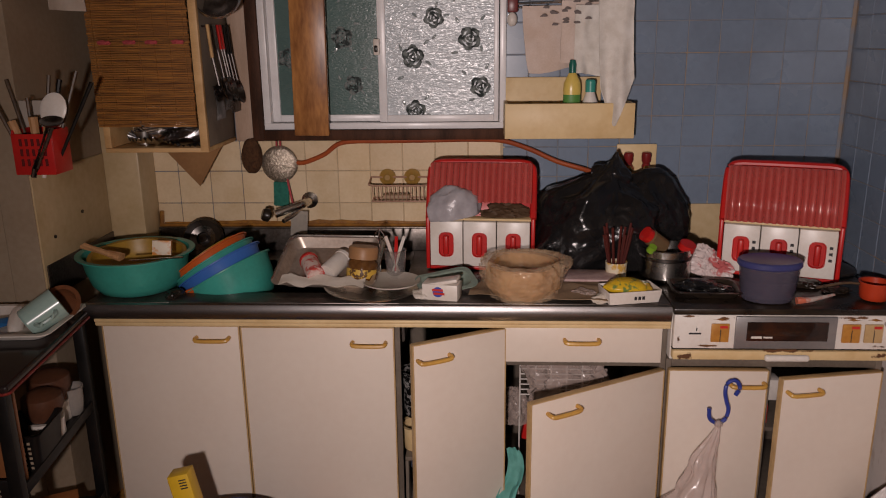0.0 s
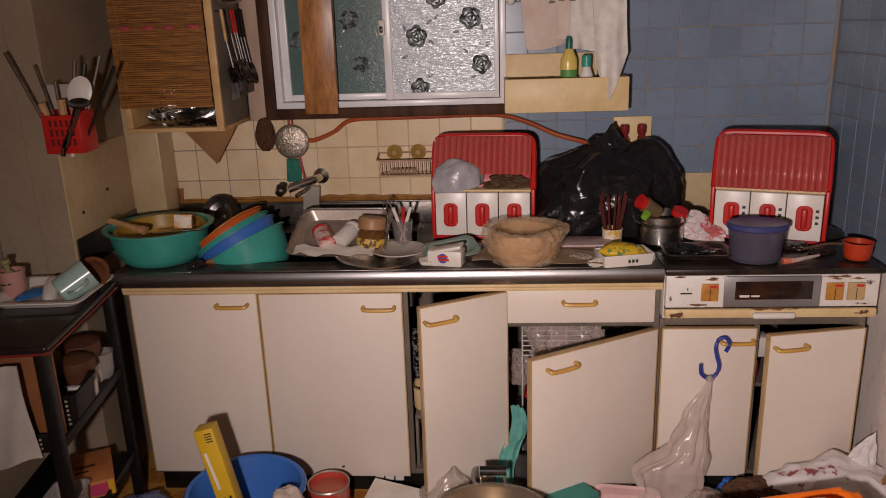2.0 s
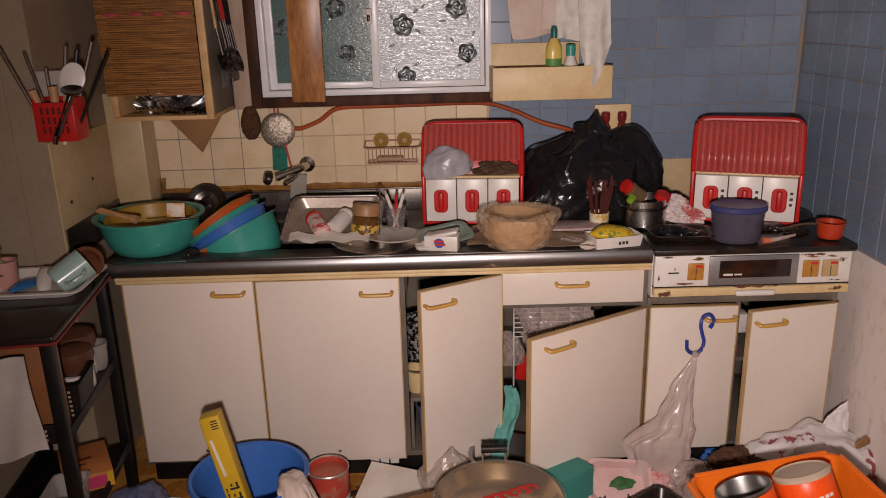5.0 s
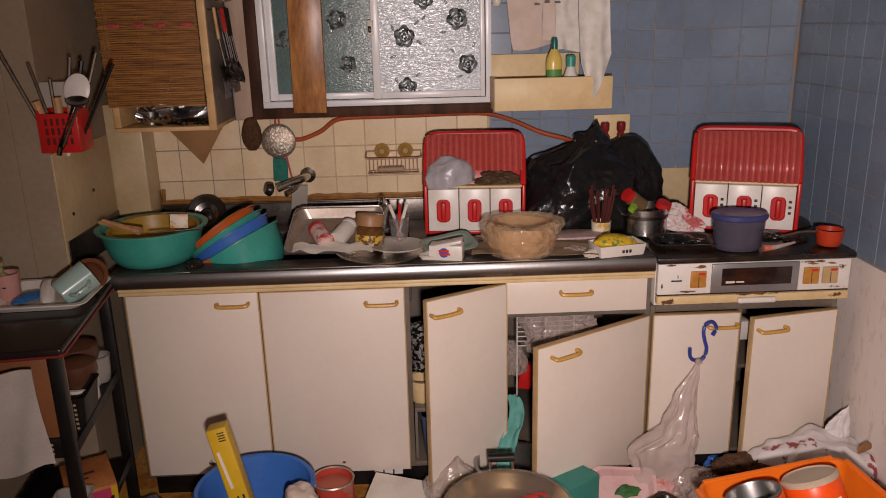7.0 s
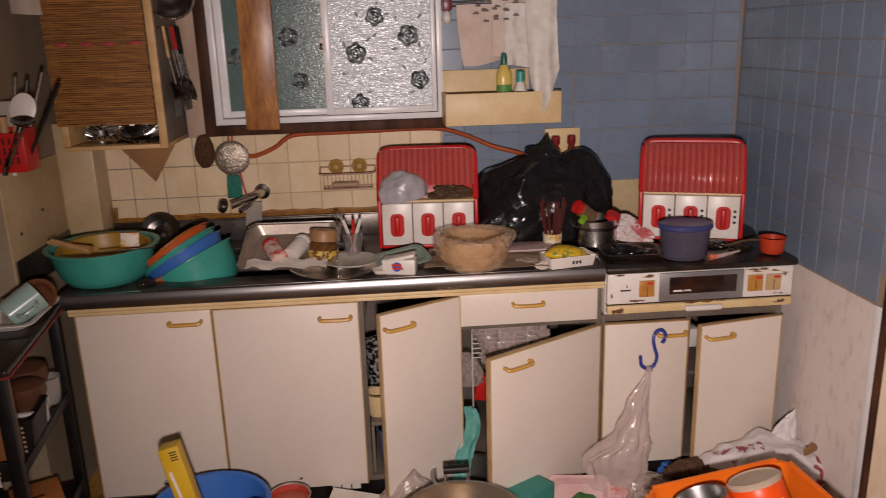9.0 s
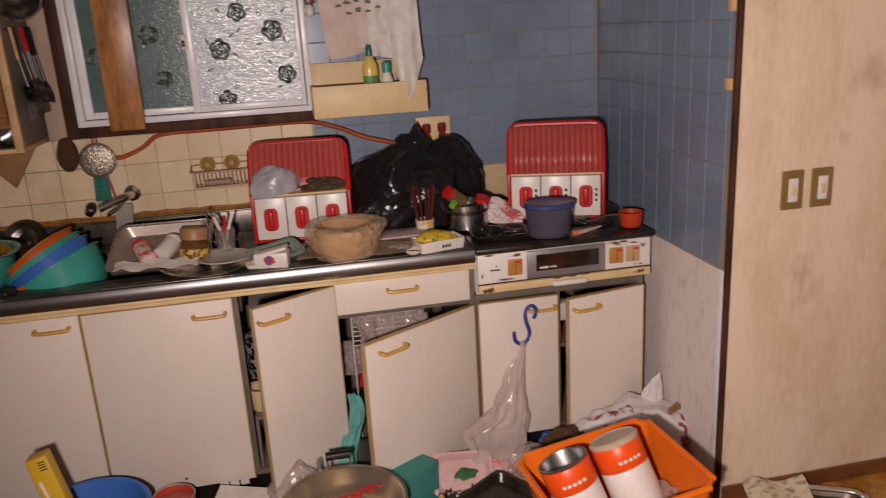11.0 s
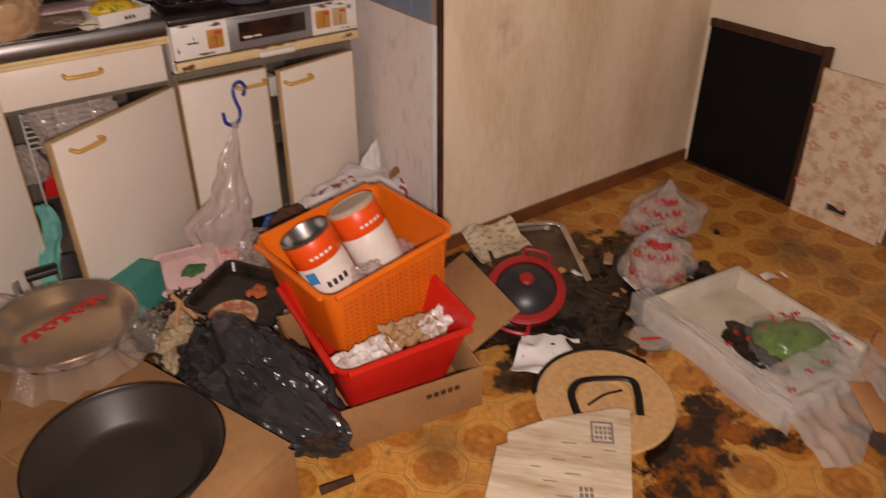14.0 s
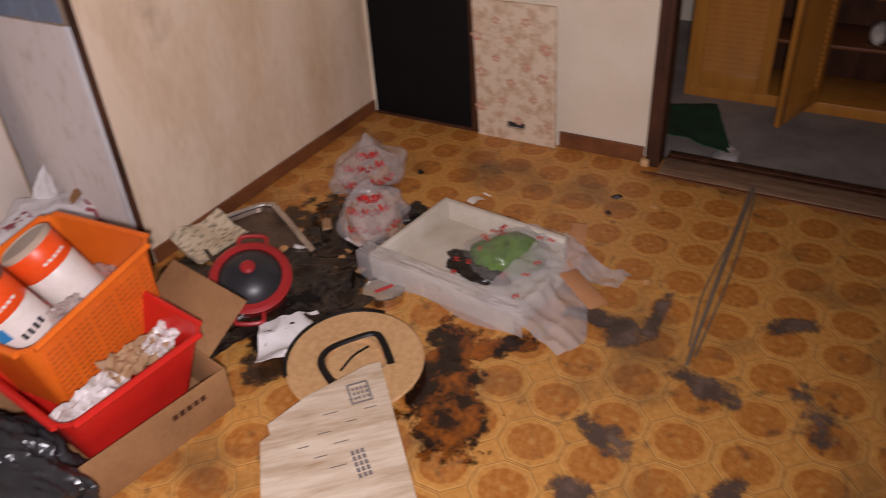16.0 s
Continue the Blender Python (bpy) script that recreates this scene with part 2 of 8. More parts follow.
    b.inputs["Strength"].default_value, b.inputs["Distance"].default_value = 0.25, 0.002
    l.new(f("SUBTRACT", wob.outputs[0], line2), b.inputs["Height"])
    l.new(b.outputs[0], p.inputs["Normal"])
    return m


floor_vinyl = floor_mat()

# ---- building tools ----


def add_box(bm, x0, x1, y0, y1, z0, z1):
    m = Matrix.Translation(((x0 + x1) / 2, (y0 + y1) / 2, (z0 + z1) / 2)) @ Matrix.Diagonal((x1 - x0, y1 - y0, z1 - z0, 1))
    return bmesh.ops.create_cube(bm, size=1, matrix=m)["verts"]


def box(x0, x1, y0, y1, z0, z1, bevel=0.003, seg=2):
    bm = bmesh.new()
    add_box(bm, min(x0, x1), max(x0, x1), min(y0, y1), max(y0, y1), min(z0, z1), max(z0, z1))
    if bevel:
        bmesh.ops.bevel(bm, geom=list(bm.edges), offset=bevel, segments=seg, affect="EDGES", profile=0.5)
    return bm


def moved(bm, m):
    bmesh.ops.transform(bm, matrix=m, verts=bm.verts)
    return bm


def joined(*bms):
    out = bmesh.new()
    for b in bms:
        me = bpy.data.meshes.new("t")
        b.to_mesh(me)
        out.from_mesh(me)
        bpy.data.meshes.remove(me)
        b.free()
    return out


def lathe(profile, n=32, wob=0.0, seed=0, sx=1.0, sy=1.0):
    """Turned form from (radius, height) pairs; radius 0 closes it."""
    bm = bmesh.new()
    rings = []
    for r, z in profile:
        if r <= 1e-6:
            rings.append([bm.verts.new((0, 0, z))])
        else:
            ring = []
            for i in range(n):
                a = 2 * math.pi * i / n
                k = r * (1 + wob * noise.noise((math.cos(a) * 1.5 + seed, math.sin(a) * 1.5, z * 9)))
                ring.append(bm.verts.new((k * math.cos(a) * sx, k * math.sin(a) * sy, z)))
            rings.append(ring)
    for a, b in zip(rings, rings[1:]):
        for i in range(n):
            j = (i + 1) % n
            if len(a) == 1 and len(b) > 1:
                bm.faces.new((a[0], b[i], b[j]))
            elif len(b) == 1 and len(a) > 1:
                bm.faces.new((a[i], a[j], b[0]))
            elif len(a) > 1:
                bm.faces.new((a[i], a[j], b[j], b[i]))
    bmesh.ops.recalc_face_normals(bm, faces=bm.faces)
    return bm


def spline(pts, k=6):
    """Points along a smooth curve through pts."""
    P = [Vector(p) for p in pts]
    if len(P) < 3:
        return P
    P = [2 * P[0] - P[1]] + P + [2 * P[-1] - P[-2]]
    out = []
    for i in range(1, len(P) - 2):
        for s in range(k):
            t = s / k
            a, b, c, d = P[i - 1:i + 3]
            out.append(0.5 * (2 * b + (c - a) * t + (2 * a - 5 * b + 4 * c - d) * t * t + (3 * b - a - 3 * c + d) * t ** 3))
    return out + [P[-2]]


def tube(pts, r, n=8, smooth=0, taper=None, flat=1.0):
    P = spline(pts, smooth) if smooth else [Vector(p) for p in pts]
    bm = bmesh.new()
    rings = []
    for i, p in enumerate(P):
        d = (P[min(i + 1, len(P) - 1)] - P[max(i - 1, 0)]).normalized()
        s = d.cross(Vector((0, 0, 1)) if abs(d.z) < 0.9 else Vector((1, 0, 0))).normalized()
        u = s.cross(d)
        k = r if taper is None else r + (taper - r) * i / (len(P) - 1)
        rings.append([bm.verts.new(p + k * (math.cos(2 * math.pi * j / n) * s + flat * math.sin(2 * math.pi * j / n) * u)) for j in range(n)])
    for a, b in zip(rings, rings[1:]):
        for j in range(n):
            bm.faces.new((a[j], a[(j + 1) % n], b[(j + 1) % n], b[j]))
    bm.faces.new(rings[0])
    bm.faces.new(rings[-1])
    bmesh.ops.recalc_face_normals(bm, faces=bm.faces)
    return bm


def sheet(nx, ny, f, thick=0.0015):
    """A cloth or paper surface f(u, v) with thickness."""
    bm = bmesh.new()
    V = [[bm.verts.new(f(i / nx, j / ny)) for j in range(ny + 1)] for i in range(nx + 1)]
    for i in range(nx):
        for j in range(ny):
            bm.faces.new((V[i][j], V[i + 1][j], V[i + 1][j + 1], V[i][j + 1]))
    bmesh.ops.recalc_face_normals(bm, faces=bm.faces)
    if thick:
        bmesh.ops.solidify(bm, geom=list(bm.faces), thickness=thick)
    return bm


def lump(sx, sy, sz, seed=0, crease=0.25, freq=3.0, sub=5, neck=0.0, flat=0.35, crisp=1.0):
    """A crumpled, filled bag or soft mass with sharp folds, sitting on z = 0."""
    bm = bmesh.new()
    bmesh.ops.create_icosphere(bm, subdivisions=sub, radius=1)
    for v in bm.verts:
        d = v.co.normalized()
        q = d * freq + Vector((seed * 3.1, seed * 1.7, seed))
        k = 1 + crease * (0.8 * noise.noise(d * 1.3 + Vector((seed, 0, 0))) + 0.5 * (1 - 2 * abs(noise.noise(q))) * 0.6 - 0.15
                          + 0.28 * crisp * (0.5 - abs(noise.noise(q * 2.3))) + 0.14 * crisp * (0.5 - abs(noise.noise(q * 5.1))))
        co = d * k
        if co.z < -flat:
            co.z = -flat + (co.z + flat) * 0.08
        if neck and d.z > 0.55:
            s = (d.z - 0.55) / 0.45
            co.x *= 1 - 0.75 * s
            co.y *= 1 - 0.75 * s
            co.z += neck * s * s
        v.co = Vector((co.x * sx, co.y * sy, (co.z + flat) * sz))
    low = min(v.co.z for v in bm.verts)
    for v in bm.verts:
        v.co.z -= low
    return bm


def mesh_of(name, bm, mat, smooth=35):
    me = bpy.data.meshes.new(name)
    bm.to_mesh(me)
    bm.free()
    for m in (mat if isinstance(mat, (list, tuple)) else (mat,)):
        me.materials.append(m)
    if smooth and len(me.polygons):
        me.shade_smooth()
        me.set_sharp_from_angle(angle=radians(smooth))
    return me


def part(name, bm, mat, parent, label="", smooth=35, at=None):
    ob = new(name, mesh_of(name, bm, mat, smooth))
    ob.parent = parent
    if at is not None:
        ob.matrix_basis = at
    return tagged(ob, label)


def thing(name, label, category, m=None, group="", kind=""):
    ob = new(name)
    ob.empty_display_size = 0.05
    if m is not None:
        ob.matrix_basis = m
    return tagged(ob, label, category, group, kind)


def solid(name, bm, mat, label, category, m=None, group="", kind="", smooth=35):
    """A thing that is one mesh."""
    ob = new(name, mesh_of(name, bm, mat, smooth))
    if m is not None:
        ob.matrix_basis = m
    return tagged(ob, label, category, group, kind)


def setting(name, bm, mat, label, category):
    return solid(name, bm, mat, label, category, kind="structure", smooth=0)


C = 0.84  # worktop height

# ---- the shell of the kitchen ----
floor = setting("floor", box(-3.2, 2.085, -4.6, 0.75, -0.1, 0.0, 0), floor_vinyl, "worn ochre printed vinyl floor with octagon flower medallions", "floor")
ceiling = setting("ceiling", box(-3.3, 4.2, -4.7, 0.85, 2.35, 2.45, 0), ceiling_mat, "unseen ceiling boards, dark to cut bounced light", "ceiling")
wall_back = thing("wall_north", "sink wall with cream and blue tiles and a window", "wall", kind="structure")
# tiled backing with the window opening left free
WX0, WX1, WZ0, WZ1 = -1.36, -0.47, 1.275, 1.98
part("backing", joined(box(-1.95, WX0, 0.612, 0.72, 0, 2.35, 0), box(WX1, 0.80, 0.612, 0.72, 1.02, 2.35, 0),
                       box(WX0, WX1, 0.612, 0.72, WZ1, 2.35, 0)), blue_grout, wall_back, smooth=0)
part("lower_backing", joined(box(WX0, WX1, 0.612, 0.72, 0, WZ0, 0), box(WX1, 0.80, 0.612, 0.72, 0, 1.02, 0)), grout, wall_back, smooth=0)
part("plain_lower_strip", box(-0.46, 0.695, 0.604, 0.611, C, 1.012, 0.001), splash_cream, wall_back, "yellowed bare board below the tiles")
wall_right = thing("wall_alcove_east", "blue tiled alcove wall beside the stove above speckled vinyl", "wall", kind="structure")
part("backing", box(0.705, 0.80, -0.43, 0.612, 0.0, 2.35, 0), blue_grout, wall_right, smooth=0)
part("vinyl_sheet", box(0.699, 0.7045, -0.385, 0.604, 0.0, 0.795, 0), wall_speck, wall_right, "speckled white vinyl with brown flecks", smooth=0)
part("edge_strip", box(0.694, 0.704, -0.431, -0.386, 0.0, 0.80, 0.002), alu, wall_right)
wall_panel = thing("wall_panel_east", "pale wood-grain panel wall stained by smoke", "wall", kind="structure")
xs = [0.70, 1.03, 1.37, 1.70, 2.032]
for a, b in zip(xs, xs[1:]):
    part("panel", box(a + 0.0006, b - 0.0006, -0.445, -0.4305, 0, 2.35, 0.0008, 1), panel_wood, wall_panel, smooth=0)
setting("corner_post", box(0.684, 0.70, -0.452, -0.432, 0, 2.35, 0.003), brown_wood, "thin dark brown corner post", "post")
setting("baseboard_panel", box(0.705, 2.02, -0.457, -0.4465, 0, 0.055, 0.002), base_wood, "reddish brown skirting under the panel wall", "skirting")
# far wall with the doorway to the entrance
wall_far = thing("wall_far_east", "cream papered wall beside the entrance doorway", "wall", kind="structure")
part("wall_piece", box(2.03, 2.13, -1.70, -0.36, 0, 2.35, 0), wall_cream, wall_far, smooth=0)
part("wall_piece", box(2.03, 2.13, -3.05, -1.70, 2.0, 2.35, 0), wall_cream, wall_far, smooth=0)
part("wall_piece", box(2.03, 2.13, -4.6, -3.05, -0.3, 2.35, 0), wall_cream, wall_far, smooth=0)
setting("baseboard_far", box(2.018, 2.0295, -1.69, -1.345, 0, 0.065, 0.002), base_wood, "reddish brown skirting on the cream wall", "skirting")
jamb = setting("door_jamb", box(2.0, 2.084, -1.755, -1.702, 0.0, 2.0, 0.003), brown_wood, "dark brown wooden door jamb", "door frame")
setting("door_jamb_far", box(2.086, 2.14, -3.05, -2.99, -0.18, 2.0, 0.003), brown_wood, "dark brown wooden door jamb", "door frame")
worn_wood = M("dusty worn threshold wood", (0.27, 0.17, 0.10), (0.15, 0.085, 0.05), 0.6, scale=7, fine=60, stretch=(6, 0.8, 1), bump=0.2)
sill = thing("threshold", "dusty worn wooden threshold with a dark groove", "threshold", kind="structure")
part("board", box(1.955, 2.085, -2.989, -1.763, 0.0005, 0.007, 0.002), worn_wood, sill)
part("edge_strip", box(1.935, 1.954, -2.989, -1.71, 0.0005, 0.005, 0.002), base_wood, sill, "reddish brown edge strip")
part("groove", box(2.0855, 2.115, -2.989, -1.763, -0.18, 0.002, 0), brown_wood, sill, "dark groove")
part("rail", box(2.116, 2.149, -2.989, -1.763, -0.18, 0.006, 0.003), brown_wood, sill)
part("splinter", box(1.985, 2.03, -1.72, -1.69, 0.0005, 0.03, 0.006), light_wood, sill)
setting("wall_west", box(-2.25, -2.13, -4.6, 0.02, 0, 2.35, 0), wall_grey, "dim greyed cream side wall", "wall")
wl = thing("wall_alcove_west", "greyed panel wall left of the sink", "wall", kind="structure")
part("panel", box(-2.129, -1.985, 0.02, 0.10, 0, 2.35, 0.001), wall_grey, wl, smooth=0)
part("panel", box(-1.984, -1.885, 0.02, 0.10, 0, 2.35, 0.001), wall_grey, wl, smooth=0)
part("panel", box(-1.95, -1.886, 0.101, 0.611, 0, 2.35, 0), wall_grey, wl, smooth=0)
part("splash_board", box(-1.885, -1.879, 0.022, 0.47, C, 1.225, 0.001), splash_cream, wl, "yellowed splash board with grease spots")
part("low_steel_splash", box(-1.878, -1.874, 0.03, 0.47, C, 0.945, 0.001), steel_dirty, wl)
part("corner_pillar", box(-1.885, -1.757, 0.475, 0.611, C, 1.33, 0.006), splash_cream, wl, "cream boxed-in corner pillar")
for y, z in ((0.10, 1.02), (0.28, 1.06)):
    part("screw", moved(lathe([(0, 0.004), (0.006, 0.003), (0.006, 0)], 10), pose(-1.878, y, z, 0, 90)), dark_grime, wl)
# unseen walls that close the room, dark so that little light bounces back
setting("wall_south", box(-3.3, 4.2, -4.7, -4.6, -0.3, 2.35, 0), wall_dim, "unseen brownish wall behind, dark to cut bounced light", "wall")
setting("wall_west_far", box(-3.3, -3.2, -4.6, 0.75, 0, 2.35, 0), wall_dim, "unseen brownish wall, dark to cut bounced light", "wall")

# entrance beyond the doorway
conc = M("dusty concrete", (0.34, 0.29, 0.245), (0.22, 0.185, 0.155), 0.85, scale=5, fine=90, bump=0.3)
setting("entrance_floor", box(2.151, 4.1, -4.6, -0.4, -0.3, -0.13, 0), conc, "dusty grey concrete entrance floor", "floor")
setting("entrance_wall", box(4.1, 4.2, -4.6, -0.4, -0.3, 2.35, 0), wall_cream, "plain entrance wall", "wall")
setting("entrance_side_wall", box(2.13, 4.1, -0.5, -0.4, -0.13, 2.35, 0), wall_cream, "plain entrance wall", "wall")

# ---- window ----
win = thing("window_1", "two-pane white aluminium sliding window with pressed flower glass", "window", kind="structure")
F = 0.028
part("window_frame", joined(box(WX0 + 0.03, WX0 + 0.055, 0.585, 0.66, 1.29, WZ1, 0.002), box(WX1 - 0.022, WX1, 0.585, 0.66, 1.29, WZ1, 0.002),
                            box(WX0 + 0.03, WX1, 0.583, 0.66, 1.290, 1.312, 0.002), box(WX0 + 0.03, WX1, 0.585, 0.66, WZ1 - 0.03, WZ1, 0.002)), alu, win, "white aluminium frame")
for x0, x1, y, g in ((-0.915, -0.495, 0.60, glass_r), (-1.305, -0.885, 0.63, glass_l)):
    s = part("sash", joined(box(x0, x0 + F, y - 0.012, y + 0.012, 1.314, WZ1 - 0.032, 0.002), box(x1 - F * 0.6, x1, y - 0.012, y + 0.012, 1.314, WZ1 - 0.032, 0.002),
                            box(x0 + F, x1 - F * 0.6, y - 0.012, y + 0.012, 1.314, 1.338, 0.002), box(x0 + F, x1 - F * 0.6, y - 0.012, y + 0.012, WZ1 - 0.06, WZ1 - 0.032, 0.002)), alu, win)
    pane = part("pane", box(x0 + F - 0.004, x1 - F * 0.6 + 0.004, y - 0.003, y + 0.002, 1.334, WZ1 - 0.056, 0), g, s, "pressed pattern glass")
lt = part("latch", box(-0.928, -0.906, 0.570, 0.588, 1.545, 1.60, 0.004), white_pl, win)
part("catch", box(-0.924, -0.912, 0.562, 0.5695, 1.555, 1.578, 0.003), dark_grime, lt)
part("side_board", box(-1.436, -1.373, 0.588, 0.611, 1.25, WZ1, 0.002), M("pale pinkish board", (0.50, 0.37, 0.28), (0.40, 0.28, 0.20), 0.6, scale=6, stretch=(4, 4, 0.7)), win, "pale pinkish board beside the window")
part("outer_frame", joined(box(-1.372, WX0 + 0.029, 0.575, 0.70, 1.25, WZ1, 0.003), box(WX0 + 0.029, WX1 + 0.003, 0.565, 0.60, 1.252, 1.2895, 0.004)), brown_wood, win, "rotten dark wooden sill and jamb")
setting("backdrop", box(-2.2, 0.8, 1.3, 1.32, 0.3, 2.8, 0), M("night outside", (0.02, 0.03, 0.028), rough=0.9), "dark night outside the window", "backdrop")
flower = M("pressed glass flower", (0.20, 0.225, 0.22), (0.04, 0.05, 0.049), 0.7, scale=42, bump=0.3, ramp=(0.42, 0.58))
flower.node_tree.nodes["Principled BSDF"].inputs["Specular IOR Level"].default_value = 0.1


def petal_ring(bm, cx, cz, rad, w, n, turn, y, seed):
    """Curled petals as thin arcs round a centre."""
    for k in range(n):
        a = turn + 2 * math.pi * k / n
        span = math.pi * 1.25 / n * (1 + 0.3 * noise.noise((k, seed, 1.0)))
        inner, outer = [], []
        for j in range(6):
            b = a + span * (j / 5 - 0.5) * 2
            swell = math.sin(math.pi * j / 5)
            q = rad * (1 + 0.18 * noise.noise((b * 2, seed, k)))
            inner.append(bm.verts.new((cx + q * math.cos(b), y, cz + q * math.sin(b))))
            outer.append(bm.verts.new((cx + (q + w * (0.15 + swell)) * math.cos(b), y, cz + (q + w * (0.15 + swell)) * math.sin(b))))
        for j in range(5):
            bm.faces.new((inner[j], inner[j + 1], outer[j + 1], outer[j]))


def motif(x, y, z, r, turn):
    """The dark shaded petals of one pressed rose."""
    bm = bmesh.new()
    petal_ring(bm, 0, 0, 0.12 * r, 0.30 * r, 3, turn, -0.0010, x)
    petal_ring(bm, 0, 0, 0.46 * r, 0.36 * r, 4, turn + 0.6, -0.0014, x + 3)
    petal_ring(bm, 0, 0, 0.84 * r, 0.42 * r, 5, turn + 1.1, -0.0018, x + 7)
    bmesh.ops.recalc_face_normals(bm, faces=bm.faces)
    bmesh.ops.solidify(bm, geom=list(bm.faces), thickness=0.0008)
    return moved(bm, Matrix.Translation((x, y, z)))


def sprig(x, y, z, r, turn):
    """Pressed leaves round a rose, raised so that they catch the light."""
    out = []
    for k in range(4):
        a = turn + k * 1.7
        d = r * (1.9 + 0.5 * math.sin(k * 2.3 + x * 20))
        out.append(moved(lump(0.34 * r, 0.0022, 0.15 * r, k + int(x * 50), 0.3, 3, 2, flat=0.9), Matrix.Translation((x + d * math.cos(a), y - 0.0005, z + d * math.sin(a))) @ pose(0, 0, 0, 0, math.degrees(-a) + 40 * math.sin(k), 0)))
    return joined(*out)


leaf_glass = M("pressed glass leaf", (0.30, 0.34, 0.34), (0.22, 0.26, 0.26), 0.14, scale=40, bump=0.3)
for x, z, r, gy in ((-0.794, 1.538, 0.034, 0.596), (-0.719, 1.668, 0.030, 0.596), (-0.596, 1.597, 0.034, 0.596), (-0.559, 1.434, 0.031, 0.596), (-0.787, 1.353, 0.031, 0.596),
                    (-0.665, 1.775, 0.030, 0.596), (-0.83, 1.80, 0.030, 0.596), (-1.043, 1.604, 0.033, 0.626), (-1.009, 1.442, 0.029, 0.626), (-1.242, 1.538, 0.029, 0.626), (-1.03, 1.77, 0.030, 0.626)):
    part("pressed_flower", motif(x, gy, z, r * 0.92, x * 9), flower, win, smooth=0)
    part("pressed_leaves", sprig(x, gy, z, r, x * 7), leaf_glass, win, smooth=0)
solid("wooden_plank", moved(box(-0.0615, 0.0615, -0.011, 0.011, 0, 0.72, 0.004), pose(-1.152, 0.553, 1.272, 0, 0.7, 0)), board_wood, "long varnished brown plank propped upright against the window", "plank")

# ---- sink cabinet ----
cab = thing("sink_cabinet", "low cream sink cabinet with yellow handles and two doors ajar", "cabinet")
SX0 = -1.73
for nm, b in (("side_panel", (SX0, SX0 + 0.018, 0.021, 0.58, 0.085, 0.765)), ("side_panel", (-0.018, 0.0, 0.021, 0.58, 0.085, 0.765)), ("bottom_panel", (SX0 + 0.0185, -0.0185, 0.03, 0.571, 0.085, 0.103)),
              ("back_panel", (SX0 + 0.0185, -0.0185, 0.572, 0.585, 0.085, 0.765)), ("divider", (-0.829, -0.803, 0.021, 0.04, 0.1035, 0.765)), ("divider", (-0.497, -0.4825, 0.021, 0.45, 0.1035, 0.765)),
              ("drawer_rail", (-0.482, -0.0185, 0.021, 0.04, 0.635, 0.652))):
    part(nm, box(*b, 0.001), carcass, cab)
part("toe_kick", box(SX0 + 0.01, 0.0, 0.06, 0.075, 0.0, 0.084, 0.001), black_paint, cab)
part("moulding", joined(box(SX0, 0.0, -0.012, 0.03, 0.768, 0.780, 0.003), box(SX0, 0.0, -0.016, 0.03, 0.781, 0.792, 0.003)), shelf_cream, cab, "yellowed ribbed edge strip")


def pull(w=0.10):
    return tube([(-w / 2, 0.0, 0), (-w / 2, -0.018, 0), (-w / 2 + 0.012, -0.024, -0.004), (w / 2 - 0.012, -0.024, -0.004), (w / 2, -0.018, 0), (w / 2, 0.0, 0)], 0.0065, 8, 3)


def leaf(parent, name, w, z0, z1, m, hx, hz, hinge_right=True):
    """A door leaf; its hinge edge is the local origin."""
    s = -1 if hinge_right else 1
    xs = sorted((0, s * w))
    d = part(name, box(xs[0], xs[1], -0.019, 0.0, z0, z1, 0.0015), door_white, parent, at=m)
    e = part("edge_band", joined(box(xs[0] - 0.0015, xs[0] + 0.0025, -0.0205, 0.0005, z0, z1, 0.0005), box(xs[1] - 0.0025, xs[1] + 0.0015, -0.0205, 0.0005, z0, z1, 0.0005),
                                 box(xs[0] + 0.0025, xs[1] - 0.0025, -0.0205, 0.0005, z1 - 0.002, z1 + 0.0012, 0.0005)), edge_tan, d)
    part("handle", moved(pull(), Matrix.Translation((hx, -0.0195, hz))), handle_yellow, d, "ochre plastic pull handle")
    return d


leaf(cab, "door", 0.423, 0.108, 0.765, pose(-1.292, 0.02, 0), -0.082, 0.728)
leaf(cab, "door", 0.466, 0.092, 0.762, pose(-0.82, 0.02, 0), -0.075, 0.715)
leaf(cab, "door", 0.302, 0.088, 0.762, pose(-0.492, 0.018, 0, 0, 0, 28), -0.238, 0.715)
dr = part("drawer", box(-0.486, -0.02, 0.0, 0.019, 0.655, 0.765, 0.002), door_white, cab)
part("edge_band", box(-0.488, -0.018, 0.0185, 0.0205, 0.653, 0.767, 0.0005), edge_tan, dr)
part("handle", moved(pull(), Matrix.Translation((-0.257, 0.0, 0.728))), handle_yellow, dr, "ochre plastic pull handle")
leaf(cab, "door", 0.477, 0.088, 0.632, pose(-0.016, 0.018, 0, 0, 0, 30), -0.372, 0.592)

# worktop with the sink
wt = thing("worktop", "grimy stainless steel worktop with a sunken sink", "worktop")
K0, K1, KY0, KY1 = -1.50, -0.80, 0.10, 0.47
part("steel_top", joined(box(-1.755, K0, 0.002, 0.598, C - 0.03, C, 0.002), box(K1, 0.0, 0.002, 0.598, C - 0.03, C, 0.002),
                         box(K0, K1, 0.002, KY0, C - 0.03, C, 0.002), box(K0, K1, KY1, 0.598, C - 0.03, C, 0.002)), steel_dirty, wt)
part("front_lip", moved(tube([(-1.757, -0.008, 0.815), (0.0, -0.008, 0.815)], 0.0125, 12, flat=2.05), Matrix.Identity(4)), steel, wt, "rounded steel front edge, shiny along the crest")
